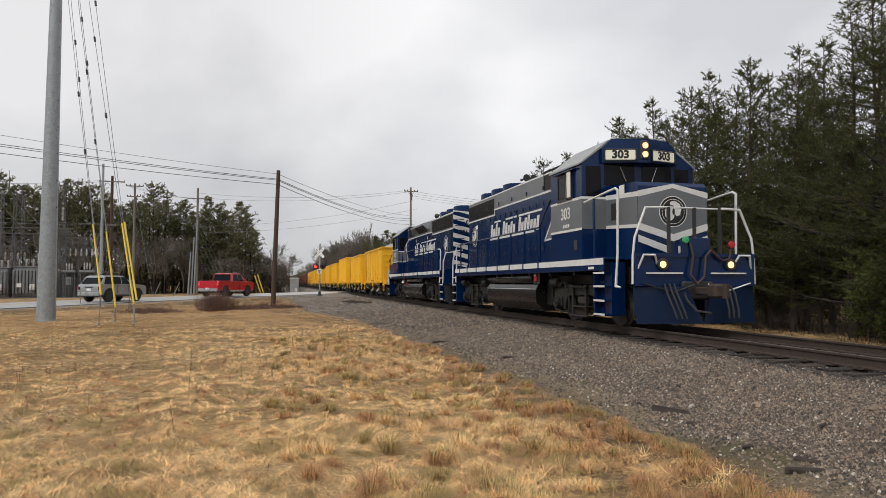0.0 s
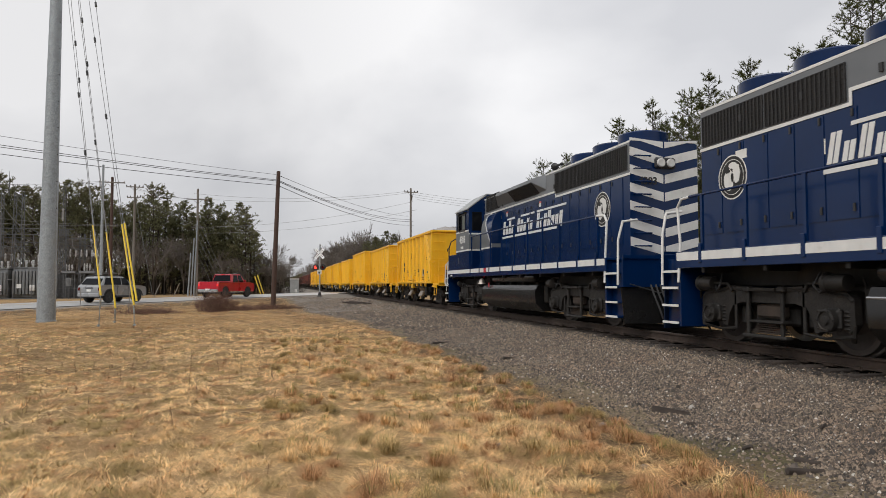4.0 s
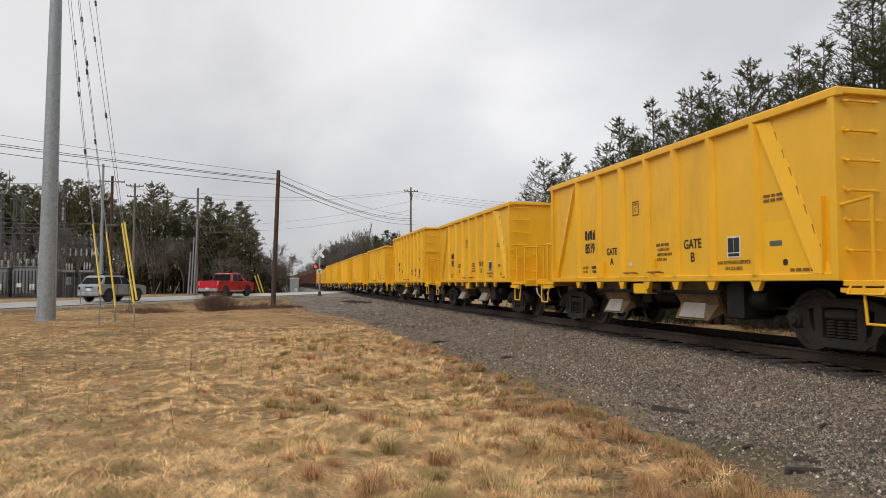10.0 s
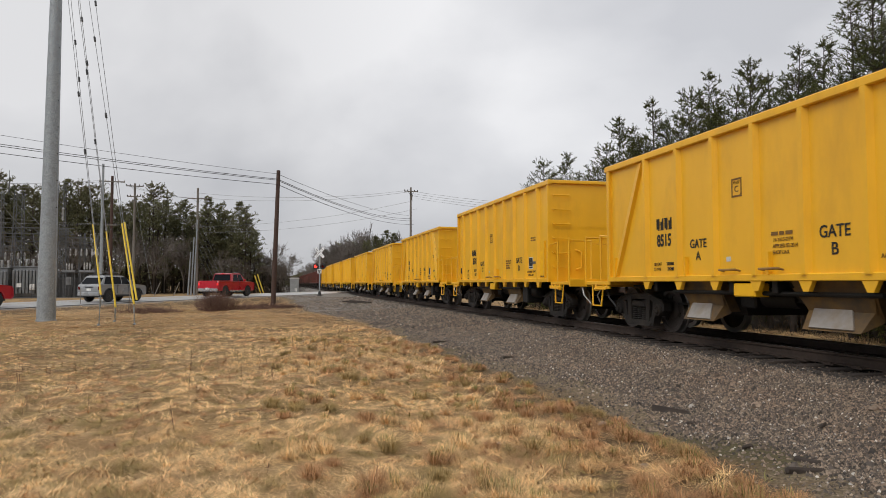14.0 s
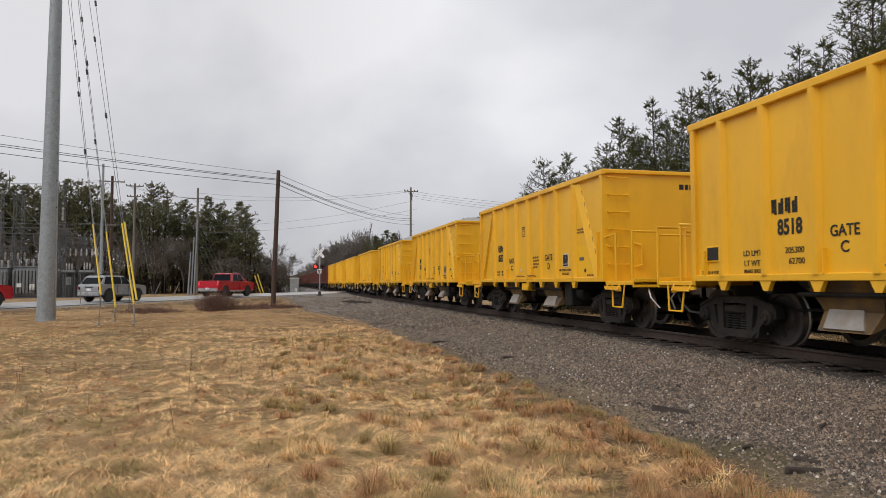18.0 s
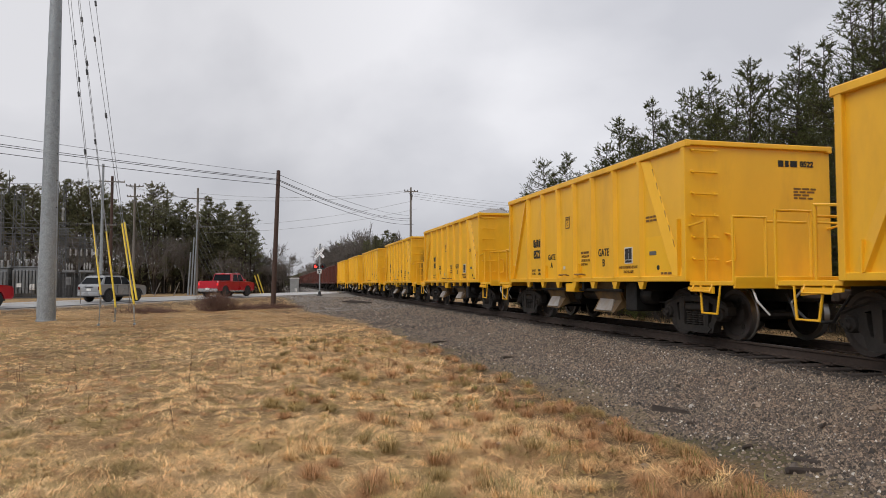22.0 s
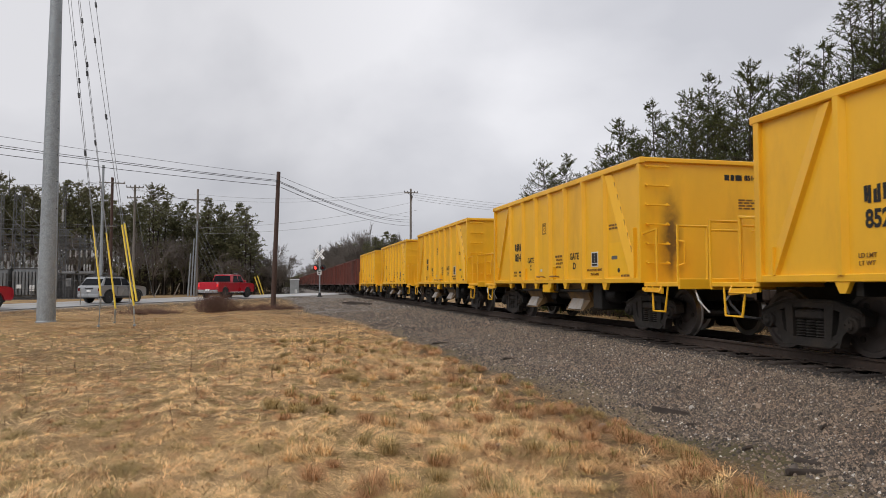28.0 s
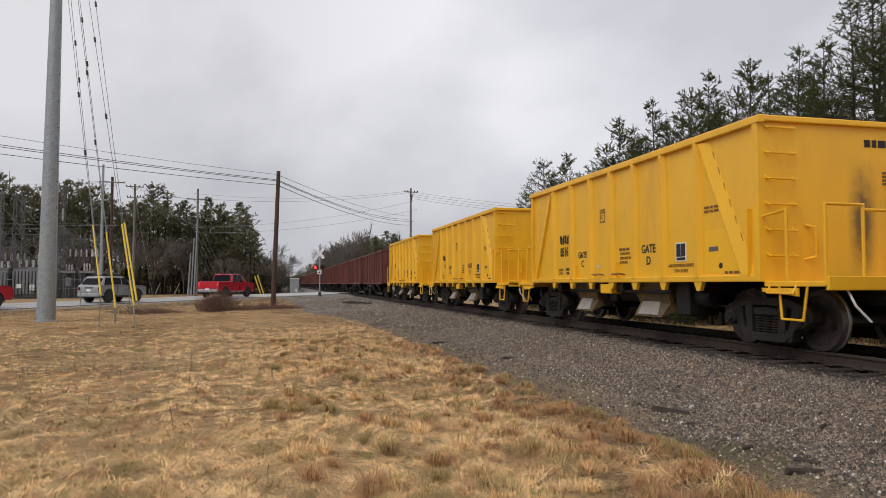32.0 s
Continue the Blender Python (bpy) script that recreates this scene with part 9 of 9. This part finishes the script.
def tufts(x0, x1, y0, y1, dense, count, width, tall=1.0):
    """Loose clumps of dry blades: some arch over, some stand, the rest lie combed to one side. Gives the blades and a number from 0 to 1 for each clump."""
    m = int((x1 - x0) * (y1 - y0) * dense)
    cx, cy = scatter(m, x0, x1, y0, y1)
    # clumps gather in drifts and thin out between them
    drift = soft_noise(cx, cy, 2.3, 3.0) + 0.6 * soft_noise(cx, cy, 6.1, 8.0)
    near = np.clip((cx - np.interp(cy, HY, FOOT) + 1.7) / 1.2, 0, 1) * np.clip((17 - cy) / 5, 0, 1)
    ok = allowed(cx, cy, -0.22) & (rng.random(m) < np.clip(0.80 + 0.45 * drift, 0.38, 1.0) * (1 - 0.70 * near))
    cx, cy = cx[ok], cy[ok]
    m = len(cx)
    edge = np.clip((cx - np.interp(cy, HY, FOOT) + 2.6) / 2.0, 0, 1)
    size = (0.50 + 0.45 * edge + 0.22 * soft_noise(cx, cy, 0.8, 2.0)) * rng.uniform(0.55, 1.25, m) * tall
    n = m * count
    rep = lambda q: np.repeat(q, count)
    S = rep(size)
    th, q = rng.uniform(0, 6.283, n), rng.uniform(0, 1, n) ** 0.7
    x, y = rep(cx) + 0.085 * S * q * np.cos(th), rep(cy) + 0.085 * S * q * np.sin(th)
    kind = rng.random(n)
    up, over = kind < 0.02, (kind >= 0.02) & (kind < 0.56)
    L = np.where(up, rng.uniform(0.03, 0.13, n), np.where(over, rng.uniform(0.14, 0.31, n), rng.uniform(0.14, 0.34, n))) * S
    tip = np.where(up, rng.uniform(0.04, 0.13, n), np.where(over, rng.uniform(-0.02, 0.02, n), 0.010)) * S
    arch = np.where(up, rng.uniform(0.0, 0.03, n), np.where(over, rng.uniform(0.03, 0.085, n), rng.uniform(0.01, 0.035, n))) * S
    comb = rep(1.5 * soft_noise(cx, cy, 0.7, 4.0) + 3.4 + rng.normal(0, 0.6, m))
    a = np.where(up | over, th + rng.normal(0, 0.5, n) + 0.7 * np.sin(comb - th), comb + rng.normal(0, 0.7, n))
    z = lay(x, y) - 0.012 + 0.05 * S * (1 - q ** 2)
    return (x, y, z, L, a, tip, arch, width * rng.uniform(0.5, 1.35, n)), rep(rng.random(m))


def part_by(sets):
    spots = joined(*[a for a, b in sets])
    return spots, np.concatenate([b for a, b in sets])


meadow, lot = part_by((tufts(-5.2, 4.2, 3.4, 8.0, 54, 80, 0.0022), tufts(-8, 4.0, 8.0, 14, 44, 48, 0.0036), tufts(-12, 3.9, 14, 24, 28, 32, 0.0054)))
near_stone = np.clip((meadow[0] - np.interp(meadow[1], HY, FOOT) + 1.9) / 1.9, 0, 1)
patch = soft_noise(meadow[0], meadow[1], 1.3, 9.0)
left = np.clip((-0.4 - meadow[0]) / 3.0, 0, 1)
dead = lot < 0.55 * near_stone ** 1.3 + 0.14 + 0.16 * np.clip(patch, 0, 1) + 0.10 * left
grey = ~dead & (lot > 0.82 - 0.14 * np.clip(-patch, 0, 1) - 0.20 * left)
blades("dry_grass", tuple(c[~dead & ~grey] for c in meadow), STRAW, "matted dry straw-coloured grass")
blades("dead_grass", tuple(c[dead] for c in meadow), RUSSET, "reddish-brown dead grass along the ballast")
blades("weathered_grass", tuple(c[grey] for c in meadow), OLIVE_STRAW, "weathered olive-brown tufts among the dry grass")
far_field = joined(mounds(-8, 4.2, -8, 3.4, 0.42, 44, 0.24, 0.0055, 0.11), mounds(-18, 3.7, 24, 40, 0.36, 52, 0.15, 0.0075, 0.07), mounds(-25, 3.6, 40, 62, 0.55, 44, 0.18, 0.012, 0.07), mounds(12.4, 15.6, 6, 50, 0.45, 24, 0.28, 0.010, 0.10))
brown = rng.random(len(far_field[0])) < 0.22 + 0.45 * np.clip(soft_noise(far_field[0], far_field[1], 0.55, 9.0) + 0.5 * soft_noise(far_field[0], far_field[1], 1.7, 5.0), 0, 1)
blades("far_grass", tuple(c[~brown] for c in far_field), FAR_STRAW, "dry straw-coloured grass farther off", plain=True)
blades("far_dead_grass", tuple(c[brown] for c in far_field), RUSSET, "brown dead grass farther off", plain=True)
flat = joined(thatch(130000, -5.2, 4.3, 3.4, 8.5, 0.13, 0.0022), thatch(130000, -8.5, 4.2, 8.5, 18, 0.15, 0.0036), thatch(9000, -8, 4.2, -8, 3.4, 0.2, 0.006), thatch(60000, -14, 4.0, 16, 30, 0.2, 0.007), mounds(-18, 3.7, 24, 40, 0.5, 24, 0.16, 0.0065, 0.05), mounds(-25, 3.6, 40, 62, 0.8, 24, 0.2, 0.010, 0.05))
pale = rng.random(len(flat[0])) < 0.62 + 0.3 * soft_noise(flat[0], flat[1], 1.7, 6.0) - 0.35 * np.clip((flat[0] - np.interp(flat[1], HY, FOOT) + 1.8) / 1.4, 0, 1) - 0.25 * np.clip((-0.4 - flat[0]) / 3.0, 0, 1)
blades("thatch", tuple(c[~pale] for c in flat), THATCH, "flat brown litter of dead grass stems", plain=True)
blades("straw_mat", tuple(c[pale] for c in flat), STRAW, "flat pale mat of dry grass straws", plain=True)
blades("green_grass", joined(mounds(-5, 3.9, 3.8, 9, 0.9, 34, 0.11, 0.0024, 0.06, 0.6), mounds(-9, 3.7, 9, 22, 1.2, 30, 0.14, 0.0045, 0.06, 0.6)), GREEN_GRASS, "small green tufts among the dry grass")
# thin dead weed stalks standing in the grass, some with a few side twigs
wv, wf = [], []
weed = np.random.default_rng(17)
for k in range(330):
    cx, cy = ((-3.2, 13.5), (-4.6, 10.5), (-1.0, 12.0), (-6.5, 18.0), (0.6, 16.0), (-2.4, 21.0), (1.9, 24.0))[k % 7]
    x, y = cx + weed.normal(0, 1.0), cy + weed.normal(0, 1.8)
    if y < 5.5 or x > foot(y) - 0.3:
        continue
    h = weed.uniform(0.10, 0.36)
    a = np.array([x, y, height(x, y) - 0.02])
    b = a + np.array([weed.normal(0, 0.14) * h, weed.normal(0, 0.14) * h, h])
    limb(wv, wf, a, b, 0.0034, 0.0020)
    for j in range(weed.integers(0, 4)):
        c = a + (b - a) * weed.uniform(0.4, 0.95)
        limb(wv, wf, c, c + np.array([weed.normal(0, 0.05), weed.normal(0, 0.05), weed.uniform(0.02, 0.08)]), 0.0022, 0.0014)
tagged(raw("weed_stalks", wv, wf, BRUSH), "thin brown dead weed stalks standing in the grass", "weeds", kind="stuff")
big = random.Random(5)
for k in range(290):
    y = 4.2 + 15 * big.random() ** 1.5
    e = foot(y) - 0.16
    x = e - big.random() ** 1.25 * 3.6
    s = big.uniform(0.70, 1.45)
    n = int(230 * (1.25 if y < 9 else 0.6))
    a = rng.uniform(0, 6.283, n)
    q = rng.uniform(0, 1, n) ** 0.6
    px, py = x + 0.055 * s * q * np.cos(a), y + 0.055 * s * q * np.sin(a)
    rise = rng.uniform(0, 1, n) ** 1.8
    L = s * (0.155 - 0.095 * rise) * rng.uniform(0.55, 1.2, n)
    sway = 0.6 * math.sin(2.1 * k)
    spot = (px, py, lay(px, py) - 0.01 + 0.02 * s * (1 - q ** 2), L, a + sway * np.sin(2.4 - a) + rng.normal(0, 0.45, n), (0.006 + 0.115 * rise) * s * rng.uniform(0.5, 1.1, n), (0.03 + 0.06 * (1 - rise) * rng.random(n)) * s, (0.0014 if y < 8 else 0.0024) * rng.uniform(0.6, 1.4, n))
    brown = k % 4 == 0 or (k % 3 < 2 and x > e - 1.0)
    ob = blades("grass_tussock", spot, RUSSET if brown else OLIVE_STRAW if k % 3 == 2 else STRAW, "rounded tussock of reddish-brown dead grass" if brown else "rounded tussock of weathered olive-brown grass" if k % 3 == 2 else "rounded tussock of dry straw-coloured grass")
    del ob["kind"]
    tagged(ob, group="tussocks beside the ballast")
    if k % 3 == 1:
        i = rng.integers(0, n, 40)
        heart = tuple(c[i] for c in spot)
        heart = heart[:3] + (heart[3] * 0.55, heart[4], heart[5] + 0.05, heart[6], heart[7])
        g = blades("green_heart", heart, GREEN_GRASS, "fresh green blades in the tussock")
        for key in ("kind", "category"):
            del g[key]
        g.parent = ob
# broken tie pieces lying on the ballast
for k, (x, y, L, w, h, turn) in enumerate(((4.46, 7.42, 0.44, 0.07, 0.05, -56), (4.32, 6.78, 0.12, 0.05, 0.03, 0), (4.18, 5.66, 0.13, 0.04, 0.03, 15), (4.11, 4.86, 0.31, 0.05, 0.03, -13), (4.30, 5.06, 0.22, 0.03, 0.03, -70), (5.27, 5.96, 0.30, 0.03, 0.03, 40), (4.05, 17.2, 0.6, 0.07, 0.03, 8), (4.4, 13.0, 0.35, 0.06, 0.03, 15), (4.6, 21.0, 0.5, 0.06, 0.03, 40), (4.9, 46.9, 2.9, 0.11, 0.08, 112), (5.2, 48.2, 3.0, 0.11, 0.09, 122), (5.5, 46.3, 2.3, 0.12, 0.08, 105), (5.35, 47.6, 2.6, 0.11, 0.12, 116))):
    g = Mesh().box(-L / 2, L / 2, -w / 2, w / 2, -0.02, h, 0.012)
    rr = random.Random(k)
    g.v = [(p[0] + rr.uniform(-.03, .03) * L, p[1] + rr.uniform(-.2, .2) * w, p[2] + rr.uniform(-.15, .15) * h) for p in g.v]
    ob = link("tie_fragment", g, WOOD_OLD)
    ob.matrix_basis = pose(x, y, height(x, y) + 0.005, rr.uniform(-4, 4), rr.uniform(-4, 4), turn)
    tagged(ob, "splintered dark piece of old timber tie on ballast", "wood scrap", "scraps of old ties")
for k, (x, y, s) in enumerate(((3.45, 7.1, 0.05), (2.0, 6.3, 0.04), (3.0, 5.4, 0.045), (3.6, 6.0, 0.05), (5.3, 7.0, 0.07), (5.4, 5.2, 0.075), (6.1, 6.2, 0.06))):
    rr = random.Random(k + 30)
    g = Mesh().lathe([(-0.6 * s, 0.3 * s), (-0.4 * s, 0.8 * s), (0, s), (0.4 * s, 0.75 * s), (0.6 * s, 0.25 * s)], (0, 0, 0), "z", 8)
    g.v = [(p[0] * rr.uniform(0.8, 1.3), p[1] * rr.uniform(0.8, 1.2), p[2] * rr.uniform(0.85, 1.15)) for p in g.v]
    ob = link("stone", g, surf_flap if k < 2 else STONE)
    ob.matrix_basis = pose(x, y, height(x, y) + 0.02)
    tagged(ob, "rounded pale field stone lying on the ground", "stone", "loose larger stones")


# ---- motion of the train ----
def along(t):
    for (t0, s0), (t1, s1) in zip(SPEED_ROWS, SPEED_ROWS[1:]):
        if t <= t1:
            return s0 + (s1 - s0) * (t - t0) / (t1 - t0)
    return SPEED_ROWS[-1][1]


def motions():
    for ob, y0, way in TRAIN:
        walk(ob, [(t, pose(XC, y0 - s, 0, 0, 0, 0 if way > 0 else 180)) for t, s in SPEED_ROWS])
    steps = [0.15 * k for k in range(214)] + [32.0]
    for ob, y0, way in TRAIN[:12]:
        for axle in ob.children:
            if axle.name.startswith("wheelset"):
                y, r = axle.location.y, axle.location.z
                walk(axle, [(t, pose(0, y, r, math.degrees(way * along(t) / r) % 360)) for t in steps])
    walk(red_car, [(t, RED_CAR_POSE(d)) for t, d in RED_CAR_ROWS])


motions()
